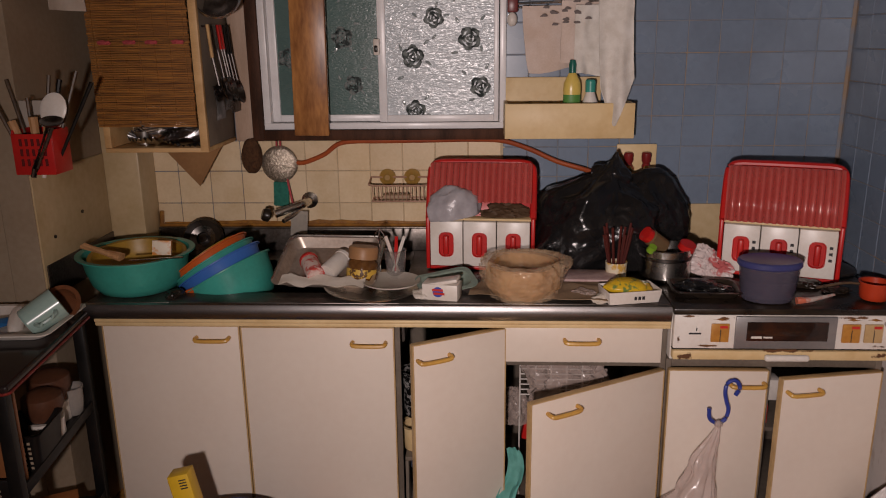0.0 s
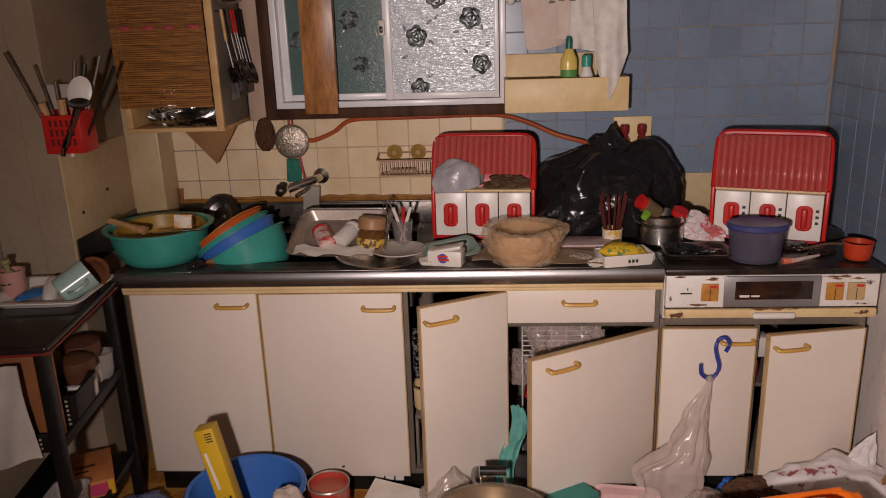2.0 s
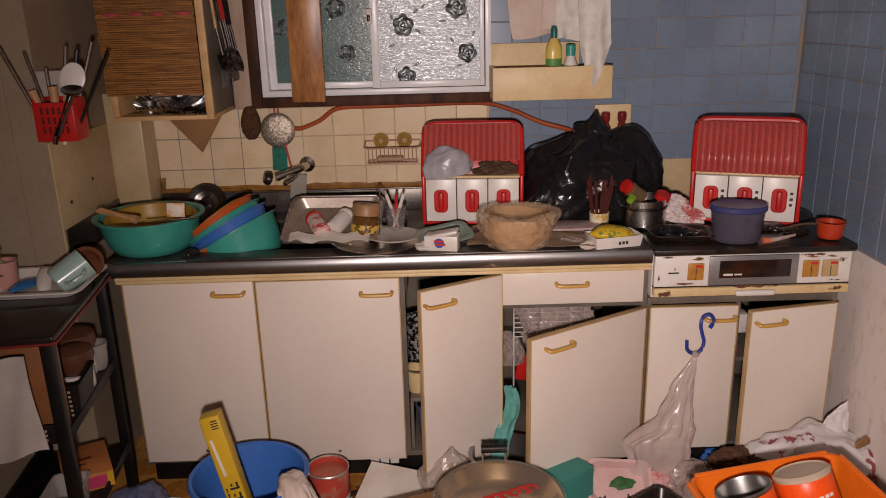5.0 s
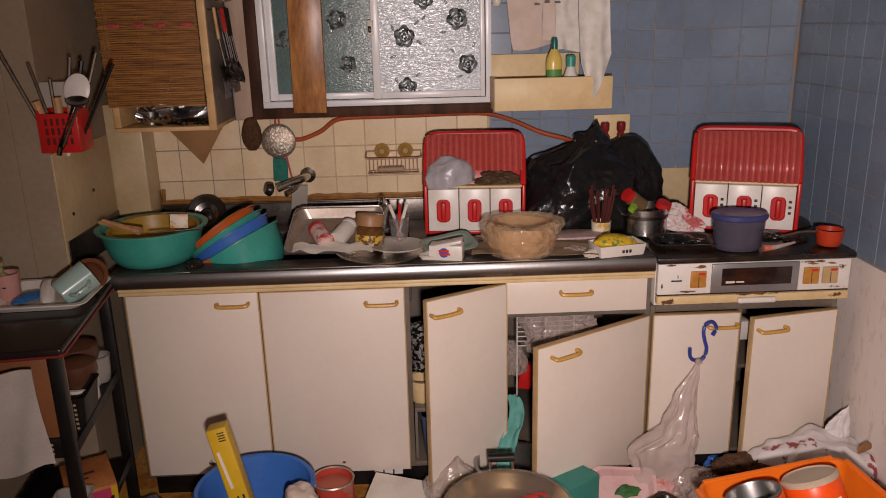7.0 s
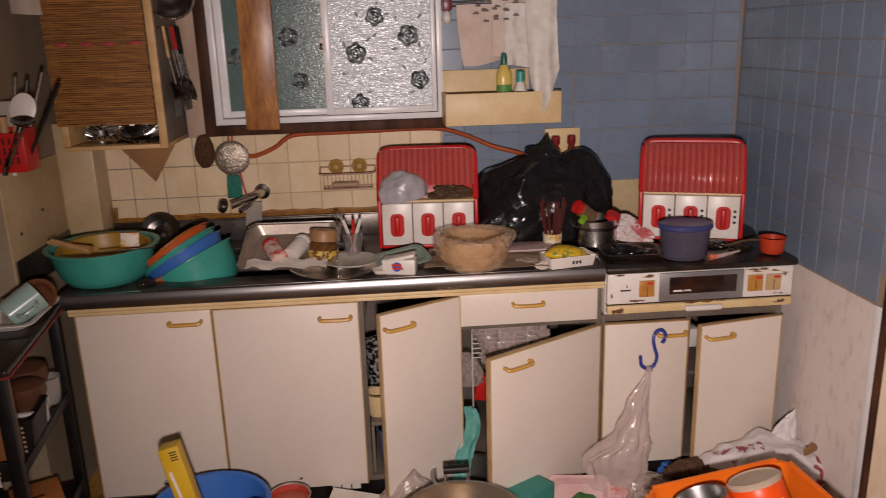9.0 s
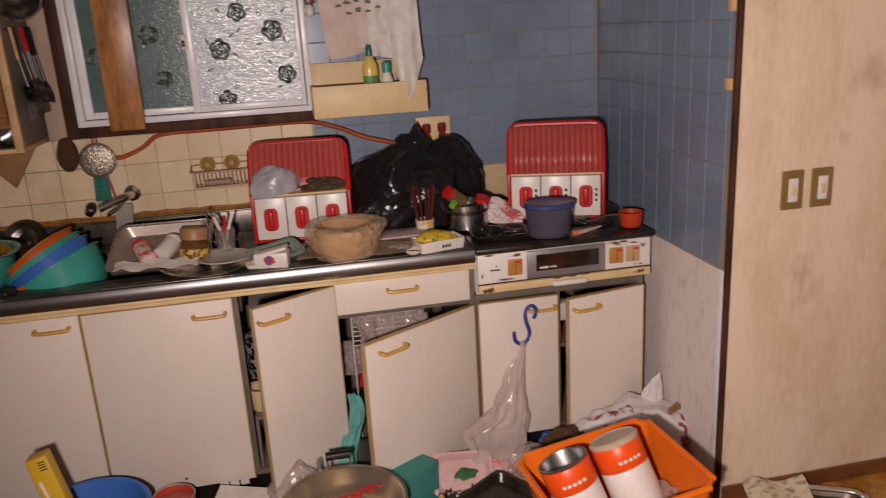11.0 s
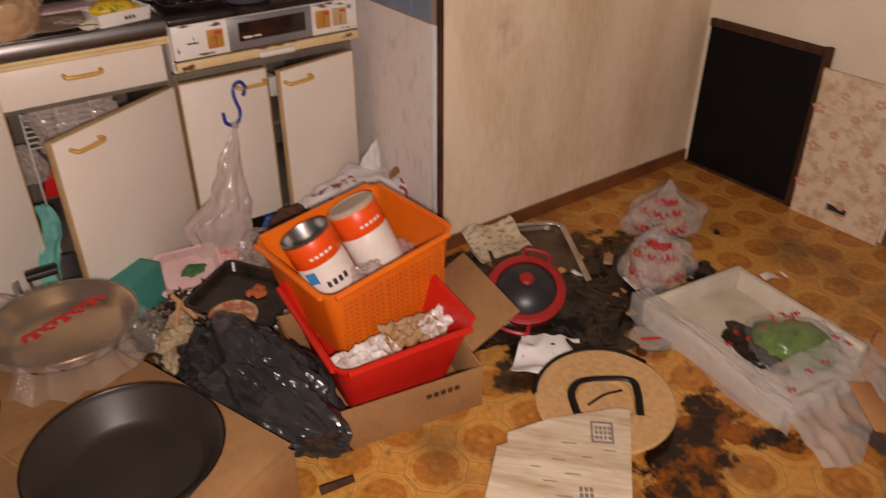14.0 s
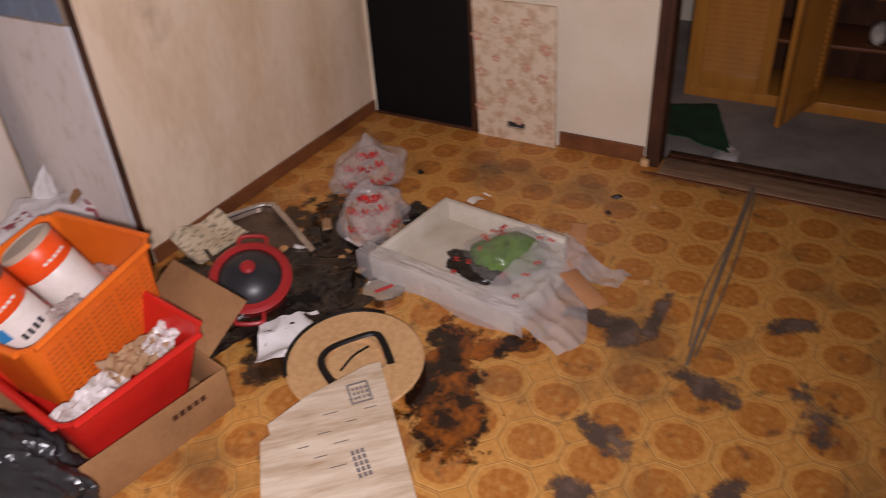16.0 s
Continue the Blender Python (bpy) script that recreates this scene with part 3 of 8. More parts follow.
part("splash_back", joined(box(-1.755, 0.0, 0.588, 0.6, C, 0.925, 0.002), box(-1.755, 0.0, 0.58, 0.6, 0.925, 0.932, 0.002)), steel_dirty, wt)
sink = joined(box(K0 - 0.003, K0, KY0, KY1, 0.68, C - 0.001, 0), box(K1, K1 + 0.003, KY0, KY1, 0.68, C - 0.001, 0), box(K0, K1, KY0 - 0.003, KY0, 0.68, C - 0.001, 0),
              box(K0, K1, KY1, KY1 + 0.003, 0.68, C - 0.001, 0), box(K0, K1, KY0, KY1, 0.677, 0.68, 0))
part("sink_bowl", sink, steel_dirty, wt, "sunken steel sink bowl")

# ---- stove ----
st = thing("gas_stove", "built-in cream gas stove with a grill and black grimy top", "stove")
part("body", box(0.004, 0.645, 0.0, 0.56, 0.668, 0.818, 0.004), white_pl, st, "yellowed enamel casing")
part("top_plate", box(0.002, 0.655, -0.03, 0.585, 0.8185, 0.838, 0.004), dark_grime, st, "black greasy top plate")
part("front_panel", box(0.006, 0.643, -0.024, -0.001, 0.712, 0.817, 0.004), white_pl, st, "cream control panel with rust spots")
part("lower_strip", box(0.006, 0.643, -0.03, -0.001, 0.678, 0.708, 0.006), shelf_cream, st)
gw = part("grill_door", box(0.18, 0.468, -0.034, -0.0245, 0.716, 0.815, 0.003), M("grey metal", (0.34, 0.33, 0.33), rough=0.4, metal=0.6), st, "grey grill door")
part("grill_glass", box(0.212, 0.442, -0.037, -0.0345, 0.742, 0.80, 0.002), M("dark grill glass", (0.02, 0.012, 0.01), (0.05, 0.018, 0.01), 0.12, scale=14, bump=0.02), gw, "dark smoked grill window")
part("maker_mark", joined(box(0.225, 0.255, -0.0382, -0.0373, 0.750, 0.757, 0), box(0.26, 0.285, -0.0382, -0.0373, 0.751, 0.756, 0)), white_pl, gw)
part("grill_handle", box(0.268, 0.396, -0.048, -0.0305, 0.680, 0.70, 0.008, 3), white_pl, st)
part("gap_shadow", box(0.006, 0.643, -0.022, -0.002, 0.7085, 0.7115, 0), dark_grime, st)
sw = M("orange-brown switch plastic", (0.55, 0.26, 0.05), (0.4, 0.17, 0.03), 0.4, scale=20)
for i, x in enumerate((0.112, 0.485, 0.548)):
    k = part("switch", box(x, x + 0.052, -0.032, -0.0245, 0.735, 0.792, 0.003), sw if i < 2 else edge_tan, st, "brown push switch")
    part("groove", box(x + 0.025, x + 0.027, -0.0335, -0.0325, 0.737, 0.775, 0), ink, k)
    part("red_mark", box(x + 0.024, x + 0.046, -0.0335, -0.0325, 0.779, 0.787, 0), red_ink, k)
    part("rust_spot", moved(sheet(6, 4, lambda u, v: ((u - 0.5) * 0.05 * (1 - 0.5 * abs(v - 0.5)), 0, (v - 0.5) * 0.008 * (1 - abs(2 * u - 1)) + 0.001 * math.sin(u * 5)), 0.0006), Matrix.Translation((x + 0.03, -0.0247, 0.803))), grease, st)
part("label", joined(box(0.05, 0.085, -0.0255, -0.0245, 0.757, 0.762, 0), box(0.07, 0.073, -0.0255, -0.0245, 0.768, 0.778, 0)), ink, st)
part("burner", moved(joined(lathe([(0.10, 0), (0.105, 0.012), (0.09, 0.02), (0.05, 0.022), (0.045, 0.035), (0, 0.036)], 28), tube([(-0.11, 0, 0.035), (0.11, 0, 0.035)], 0.005), tube([(0, -0.11, 0.035), (0, 0.11, 0.035)], 0.005)), Matrix.Translation((0.48, 0.33, 0.838))), dark_grime, st)
sc = thing("stove_cabinet", "cream cabinet under the stove with one door ajar", "cabinet")
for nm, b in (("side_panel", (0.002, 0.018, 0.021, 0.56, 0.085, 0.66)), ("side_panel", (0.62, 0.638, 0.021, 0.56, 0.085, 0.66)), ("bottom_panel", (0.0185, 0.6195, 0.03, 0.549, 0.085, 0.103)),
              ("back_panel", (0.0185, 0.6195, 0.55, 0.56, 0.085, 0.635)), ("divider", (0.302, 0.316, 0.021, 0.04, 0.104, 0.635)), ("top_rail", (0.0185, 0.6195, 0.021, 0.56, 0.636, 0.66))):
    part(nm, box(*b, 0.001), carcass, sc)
part("toe_kick", box(0.002, 0.636, 0.06, 0.075, 0, 0.084, 0.001), black_paint, sc)
leaf(sc, "door", 0.293, 0.10, 0.632, pose(0.301, 0.02, 0), -0.062, 0.592)
leaf(sc, "door", 0.318, 0.088, 0.632, pose(0.628, 0.018, 0, 0, 0, 11), -0.25, 0.592)

# ---- things on the wall round the sink ----
bamboo = M("brown bamboo blind", (0.36, 0.155, 0.030), (0.125, 0.044, 0.008), 0.5, scale=9, fine=60, bump=0.3, stretch=(1.2, 1, 30), piece=0.34, ramp=(0.34, 0.72))
foil = M("crumpled foil", (0.72, 0.71, 0.7), (0.5, 0.49, 0.48), 0.2, 1.0, scale=30, bump=0.4)
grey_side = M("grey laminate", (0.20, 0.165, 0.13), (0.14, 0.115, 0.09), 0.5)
uc = thing("wall_cupboard", "pale plywood wall cupboard hung with a brown bamboo blind", "cupboard")
part("side_panel", box(-1.784, -1.762, 0.305, 0.60, 1.265, 1.95, 0.002), light_wood, uc)
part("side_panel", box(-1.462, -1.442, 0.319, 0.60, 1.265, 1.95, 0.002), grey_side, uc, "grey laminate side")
part("front_stile", box(-1.466, -1.440, 0.300, 0.318, 1.255, 1.95, 0.002), light_wood, uc)
part("bottom_panel", box(-1.784, -1.441, 0.305, 0.60, 1.250, 1.2645, 0.002), light_wood, uc)
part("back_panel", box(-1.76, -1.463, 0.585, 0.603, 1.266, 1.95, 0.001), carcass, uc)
part("top_panel", box(-1.784, -1.441, 0.305, 0.60, 1.951, 1.97, 0.002), light_wood, uc)
bl = thing("bamboo_blind", "brown split-bamboo roll blind covering the cupboard", "blind")
for k in range(86):
    z = 1.335 + k * 0.0072
    w = random.uniform(-0.002, 0.002)
    part("slat", box(-1.790 + w, -1.468 + w, 0.291 + 0.002 * noise.noise((k * 0.3, 0, 0)), 0.297, z, z + 0.0062, 0), bamboo, bl, smooth=0)
for k in range(7):
    x = -1.77 + k * 0.048
    part("warp_thread", box(x, x + 0.0009, 0.2885, 0.290, 1.336, 1.95, 0), bamboo, bl, smooth=0)
knot = M("pink cord", (0.5, 0.08, 0.09), rough=0.8)
for x in (-1.735, -1.655, -1.585, -1.50):
    part("cord_knot", moved(lump(0.019, 0.006, 0.008, x, 0.9, 3, 3), Matrix.Translation((x, 0.284, 1.592))), knot, bl)
def pleats(u, v):
    """A pleated foil cup, opened out like a fan."""
    a, r = u * 2 * math.pi, 0.022 + 0.062 * v
    return (r * math.cos(a) * 1.15, r * math.sin(a) * 0.8, 0.004 + 0.040 * v + (0.006 * v) * math.sin(a * 34) + 0.01 * noise.noise((a, v, 3)))


ftray = thing("foil_tray", "crumpled silver foil cups in the cupboard's open bottom shelf", "foil tray")
part("fan", moved(sheet(272, 6, pleats, 0.0), pose(-1.56, 0.335, 1.338, 64, 6, 0)), foil, ftray)
part("fan", moved(sheet(272, 6, pleats, 0.0), pose(-1.63, 0.38, 1.272, 20, -6, 0)), foil, ftray)
part("fan", moved(sheet(272, 6, pleats, 0.0), pose(-1.55, 0.40, 1.272, 35, 10, 0)), foil, ftray)
solid("steel_cup", moved(lathe([(0, 0), (0.03, 0), (0.034, 0.045), (0.031, 0.045), (0.028, 0.004), (0, 0.004)], 24), pose(-1.69, 0.40, 1.266)), chrome, "small steel cup on the cupboard shelf", "cup")
solid("cardboard_scrap", moved(sheet(2, 2, lambda u, v: ((u - 0.5) * 0.24 * (1 - v) + 0.02 * v, 0.0, -0.16 * v), 0.003), pose(-1.572, 0.50, 1.262)), card, "pointed brown cardboard scrap hanging below the cupboard", "cardboard")

# utensils hanging on the cupboard's side
rail = thing("utensil_rail", "small dark hook rail on the cupboard side", "rail")
part("bar", tube([(-1.436, 0.33, 1.645), (-1.436, 0.56, 1.645)], 0.003), dark_grime, rail)
dsteel = M("darkened steel", (0.22, 0.2, 0.19), (0.1, 0.09, 0.085), 0.3, 1.0, scale=20)
for i, (y, hm, hl, kind_) in enumerate(((0.355, light_wood, 0.13, "turner"), (0.41, dsteel, 0.1, "ladle"), (0.45, red_pl, 0.10, "turner"), (0.475, red_pl, 0.10, "ladle"), (0.515, black_paint, 0.12, "turner"), (0.55, black_paint, 0.12, "ladle"))):
    u = thing("cooking_" + kind_, {"turner": "hanging steel kitchen turner with a long handle", "ladle": "hanging steel ladle with a long handle"}[kind_], kind_, pose(-1.418, y - 0.025, 1.65) @ Matrix.Scale(1.18, 4), group="hanging utensils")
    hl *= 0.66
    part("grip", tube([(0, 0, 0), (0.006, 0, -hl)], 0.0075, 8, flat=0.6), hm, u, "coloured grip" if hm is red_pl else "")
    part("shank", tube([(0.006, 0, -hl), (0.016, 0.006, -hl - 0.075)], 0.0035), dsteel, u)
    z = -hl - 0.075
    if kind_ == "turner":
        part("blade", moved(sheet(4, 6, lambda a, b: (0.01 * math.sin(b * 2), (a - 0.5) * (0.045 + 0.035 * b), -0.09 * b), 0.0015), pose(0.006, 0.006, z)), dsteel, u)
    else:
        part("bowl", moved(lathe([(0, -0.022), (0.025, -0.016), (0.037, 0), (0.034, 0.001), (0.022, -0.013), (0, -0.018)], 20), pose(0.022, 0.006, z - 0.03, 0, 75, 0)), dsteel, u)
st_ = thing("wire_strainer", "round grey metal strainer hanging beside the cupboard", "strainer", pose(-1.392, 0.36, 1.738, 72, 0, 12))
part("rim", lathe([(0.073, 0), (0.078, 0.006), (0.073, 0.012), (0.069, 0.006), (0.073, 0)], 36), chrome, st_)
part("mesh_bowl", lathe([(0.07, 0.005), (0.06, -0.03), (0.03, -0.05), (0, -0.055)], 30), dsteel, st_)
solid("scrubbing_brush", moved(lump(0.036, 0.022, 0.064, 5, 0.12, 3, 4, flat=0.95), pose(-1.382, 0.575, 1.135)), M("brown bristle", (0.10, 0.045, 0.018), (0.05, 0.022, 0.01), 0.95, scale=90, fine=400, bump=0.9, depth=0.006), "brown tawashi scrubbing brush hanging on the tiles", "brush")
tr = thing("tea_strainer", "round hammered metal strainer hanging on the tiles", "strainer", pose(-1.285, 0.585, 1.166, 90, 0, 0))
part("disc", lathe([(0, 0.012), (0.05, 0.01), (0.062, 0.004), (0.066, 0.0), (0.062, -0.003), (0, 0.0)], 40), M("hammered tin", (0.66, 0.58, 0.48), (0.30, 0.25, 0.19), 0.34, 0.8, scale=130, fine=320, bump=0.8, depth=0.004), tr)
part("loop", tube([(-0.006, 0.066, 0.004), (-0.004, 0.10, 0.006), (0.006, 0.10, 0.006), (0.008, 0.066, 0.004)], 0.0035, 6, 4), knot, tr)
solid("scouring_pad", moved(box(-0.028, 0.028, -0.006, 0.006, -0.045, 0.045, 0.004), pose(-1.287, 0.59, 1.055, 0, 3, 0)), M("green scourer", (0.03, 0.19, 0.14), (0.02, 0.13, 0.1), 0.95, scale=60, bump=0.8), "dark green scouring pad hanging from the strainer", "scouring pad")
solid("hanging_string", tube([(-1.262, 0.585, 1.12), (-1.25, 0.575, 1.06), (-1.235, 0.565, 0.99)], 0.004, 6, 4), knot, "pink cord hanging by the tap", "cord")
solid("hanging_tag", moved(box(-0.03, 0.03, -0.001, 0.001, -0.055, 0.04, 0.0006), pose(-1.213, 0.53, 0.965, 8, 5, 12)), M("cloudy plastic", (0.5, 0.46, 0.4), rough=0.3, clear=0.35), "cloudy plastic tag hanging below the tap", "tag")
fc = thing("wall_tap", "tarnished chrome wall tap with a swivel spout", "tap")
part("rosette", moved(lathe([(0.03, 0), (0.03, 0.006), (0.014, 0.014), (0.012, 0.03), (0, 0.03)], 24), pose(-1.185, 0.603, 1.03, 90)), chrome, fc)
part("body", tube([(-1.185, 0.575, 1.03), (-1.20, 0.53, 1.028), (-1.24, 0.50, 1.018), (-1.285, 0.475, 1.005)], 0.015, 12, 4), chrome, fc)
part("knob", moved(lathe([(0, 0.03), (0.018, 0.03), (0.024, 0.02), (0.024, 0.006), (0.015, 0), (0, 0)], 16), pose(-1.30, 0.47, 1.0, 20, -70, 0)), dark_grime, fc, "blackened tap end")
part("spout", tube([(-1.20, 0.545, 1.022), (-1.22, 0.50, 1.00), (-1.25, 0.45, 0.985)], 0.008, 10, 4), chrome, fc)
hose = solid("gas_hose", tube([(-1.225, 0.59, 1.17), (-1.19, 0.587, 1.172), (-1.12, 0.585, 1.20), (-1.05, 0.58, 1.243), (-0.9, 0.577, 1.248), (-0.74, 0.575, 1.250), (-0.6, 0.575, 1.252), (-0.48, 0.58, 1.246), (-0.38, 0.575, 1.215), (-0.29, 0.565, 1.175), (-0.2, 0.55, 1.15), (-0.1, 0.56, 1.12), (-0.02, 0.57, 1.15)], 0.0085, 10, 5), M("orange rubber", (0.40, 0.085, 0.022), (0.28, 0.05, 0.015), 0.45), "orange rubber gas hose running along the tiles", "hose")
gt = thing("gas_tap_plate", "yellowed gas outlet plate with two red taps", "gas outlet", pose(-0.005, 0.600, 1.165))
part("plate", box(-0.07, 0.07, -0.008, 0.004, -0.045, 0.065, 0.003), shelf_cream, gt)
for x in (-0.032, 0.030):
    t_ = part("tap", moved(lathe([(0.013, 0), (0.016, 0.01), (0.012, 0.02), (0.017, 0.03), (0.017, 0.055), (0.012, 0.06), (0, 0.06)], 16), pose(x, -0.03, -0.02)), M("dark red tap", (0.22, 0.02, 0.02), rough=0.3), gt, "dark red tap")
    part("brass_nozzle", moved(lathe([(0.011, 0), (0.011, 0.025), (0.007, 0.03), (0.007, 0.05), (0, 0.05)], 14), pose(x, -0.028, -0.015, 90)), M("brass", (0.6, 0.4, 0.15), rough=0.3, metal=1.0), t_, "brass nozzle")
sb = thing("soap_basket", "pinkish wire soap basket on yellow suction cups", "basket", pose(-0.85, 0.60, 1.04))
pw = M("pink coated wire", (0.50, 0.32, 0.24), (0.36, 0.2, 0.13), 0.5)
part("rim", tube([(-0.105, -0.005, 0.075), (-0.105, -0.075, 0.06), (-0.09, -0.085, 0.058), (0.09, -0.085, 0.058), (0.105, -0.075, 0.06), (0.105, -0.005, 0.075), (-0.105, -0.005, 0.075)], 0.0032, 6), pw, sb)
part("base_rim", tube([(-0.095, -0.01, 0.0), (-0.095, -0.075, 0.0), (0.095, -0.075, 0.0), (0.095, -0.01, 0.0), (-0.095, -0.01, 0)], 0.0028, 6), pw, sb)
for k in range(13):
    x = -0.09 + 0.015 * k
    part("wire", tube([(x, -0.084, 0.058), (x, -0.078, 0.0), (x, -0.01, 0.0)], 0.0018, 5), pw, sb)
for x in (-0.045, 0.045):
    part("suction_cup", moved(lathe([(0, 0.012), (0.01, 0.012), (0.016, 0.005), (0.03, 0.0), (0.028, -0.002), (0, -0.001)], 20), pose(x, -0.004, 0.075, 90)), M("amber rubber", (0.55, 0.33, 0.08), rough=0.3, trans=0.3), sb, "amber suction cup")
solid("soap_bar", moved(box(-0.05, 0.05, -0.02, 0.02, 0, 0.018, 0.007, 3), pose(-0.86, 0.555, 1.043)), M("cracked soap", (0.45, 0.32, 0.2), rough=0.5), "dried brown soap bar in the wire basket", "soap")
solid("grease_line", joined(tube([(-1.755, 0.597, 0.935), (-1.3, 0.598, 0.937), (-0.8, 0.597, 0.936), (-0.47, 0.597, 0.935)], 0.007, 6, 3), tube([(-1.75, 0.6, 0.93), (-1.745, 0.6, 0.99)], 0.008, 6)), grease, "brown grease along the bottom of the tiles", "grease", kind="stuff")

# shelf with detergents, towels
sf = thing("detergent_shelf", "cream painted wooden box shelf on the tiled wall", "shelf")
part("front_board", box(-0.478, -0.052, 0.418, 0.430, 1.272, 1.388, 0.003), shelf_cream, sf)
part("bottom_board", box(-0.478, -0.052, 0.431, 0.604, 1.272, 1.284, 0.002), shelf_cream, sf)
part("back_board", box(-0.478, -0.14, 0.588, 0.604, 1.285, 1.465, 0.003), shelf_cream, sf)
part("end_board", box(-0.064, -0.052, 0.431, 0.604, 1.285, 1.387, 0.002), shelf_cream, sf)
part("end_board", box(-0.478, -0.466, 0.431, 0.587, 1.285, 1.387, 0.002), shelf_cream, sf)
bt = thing("detergent_bottle", "yellow dish detergent bottle with a dark green cap", "bottle", pose(-0.252, 0.49, 1.285))
part("body", lathe([(0, 0), (0.026, 0), (0.028, 0.01), (0.027, 0.11), (0.03, 0.14), (0.028, 0.165), (0.014, 0.195), (0.010, 0.2), (0, 0.2)], 24, sx=1, sy=0.7), M("yellow bottle", (0.68, 0.52, 0.13), (0.6, 0.44, 0.1), 0.3, scale=8, bump=0.02), bt)
part("cap", lathe([(0.012, 0.198), (0.0125, 0.225), (0.009, 0.24), (0, 0.24)], 18), M("green cap", (0.015, 0.13, 0.10), rough=0.35), bt)
part("label", lathe([(0.0285, 0.10), (0.029, 0.102), (0.029, 0.125), (0.0285, 0.127)], 24, sx=1, sy=0.72), M("green label", (0.10, 0.28, 0.06), rough=0.5), bt)
b2 = thing("small_bottle", "white bottle with a teal screw cap", "bottle", pose(-0.19, 0.495, 1.285))
part("body", lathe([(0, 0), (0.025, 0), (0.027, 0.01), (0.026, 0.10), (0.016, 0.13), (0.014, 0.14), (0, 0.14)], 24), white_pl, b2)
part("cap", lathe([(0.017, 0.135), (0.0175, 0.17), (0.014, 0.175), (0, 0.176)], 20), teal, b2)
rod = thing("towel_rod", "triple towel rod with a dark red bracket", "towel rail", pose(-0.44, 0.585, 1.705))
part("bracket", box(-0.028, 0.006, -0.05, 0.018, -0.025, 0.03, 0.004), M("maroon bracket", (0.16, 0.03, 0.03), rough=0.35), rod)
for k in range(3):
    part("bar", tube([(0, -0.03 + 0.012 * k, 0.015 - 0.012 * k), (0.37, -0.13 + 0.075 * k, 0.022 - 0.012 * k)], 0.0035), chrome, rod)
part("end_cap", moved(lump(0.017, 0.017, 0.025, 1, 0.05, 2, 3, flat=0.9), pose(-0.012, -0.02, -0.07)), white_pl, rod)


def drape(w, l, amp, seed, taper=0.0, slant=0.0, tip=0.0):
    def f(u, v):
        x = (u - 0.5) * w * (1 - taper * v) + slant * v * v
        return (x, amp * math.sin(u * 9 + seed) * (0.3 + v) + 0.012 * noise.noise((u * 3, v * 3, seed)), -l * v * (1 - tip * abs(u - 0.42)) - 0.012 * math.sin(u * 5 + seed) * v)
    return sheet(20, 24, f, 0.003)


solid("pink_towel", moved(drape(0.24, 0.21, 0.006, 1, 0.05, 0.02), pose(-0.30, 0.56, 1.70, 0, 0, 8)), cloth, "stained pale pink printed towel hanging on the rod", "towel")
solid("folded_towel", moved(drape(0.13, 0.19, 0.006, 7, 0.0), pose(-0.225, 0.535, 1.715, 0, 0, 8)), cloth, "pale floral towel hanging on the rod", "towel")
solid("dish_cloth", moved(drape(0.10, 0.235, 0.005, 3, -0.05, 0.0, 0.15), pose(-0.195, 0.508, 1.70, 0, 0, 5)), cloth_white, "white waffle dish cloth hanging on the rod", "cloth")
solid("white_towel", moved(drape(0.112, 0.40, 0.010, 5, 0.05, 0.012, 0.62), pose(-0.122, 0.450, 1.715, -6, 0, -5)), cloth_white, "long white towel hanging on the rod", "towel")
flo = M("grey print", (0.2, 0.17, 0.16), rough=0.9)
solid("towel_sprigs", joined(*[moved(lump(0.010, 0.001, 0.006, k, 0.6, 2, 2), pose(-0.34 + 0.018 * (k % 8) + 0.01 * math.sin(k * 3), 0.519 - 0.0035 * (k % 8), 1.69 - 0.035 * (k // 8) - 0.02 * math.sin(k * 2.3))) for k in range(16)]), flo, "grey flower sprigs printed on the towel", "print", kind="stuff")

# red cutlery holder on the alcove wall
ch = thing("cutlery_holder", "red plastic utensil holder hung on the wall", "holder", pose(-1.808, -0.032, 1.242))
part("back_plate", box(-0.10, 0.05, 0.0605, 0.066, 0.0, 0.20, 0.004), M("cloudy acrylic", (0.45, 0.4, 0.35), rough=0.3), ch)
part("basket", joined(*[b for b in (box(-0.058, 0.058, -0.035, -0.030, 0, 0.115, 0.002), box(-0.058, -0.053, -0.030, 0.06, 0, 0.125, 0.002), box(0.053, 0.058, -0.030, 0.06, 0, 0.125, 0.002), box(-0.053, 0.053, -0.030, 0.06, 0, 0.005, 0.001), box(-0.053, 0.053, 0.055, 0.06, 0, 0.125, 0.001))]), red_pl, ch, "red plastic basket")
for k in range(5):
    for j in range(3):
        part("slot", box(-0.036 + 0.017 * k, -0.028 + 0.017 * k, -0.0362, -0.0352, 0.025 + 0.028 * j, 0.045 + 0.028 * j, 0), M("slot dark", (0.12, 0.006, 0.006), rough=0.7) if k + j == 0 else bpy.data.materials["slot dark"], ch)
wood_u = M("pale wooden utensil", (0.55, 0.31, 0.15), (0.42, 0.22, 0.09), 0.6, scale=20, stretch=(4, 4, 1))
dark_u = M("dark lacquered chopstick", (0.05, 0.03, 0.018), (0.12, 0.07, 0.035), 0.4, scale=60, stretch=(1, 1, 1))
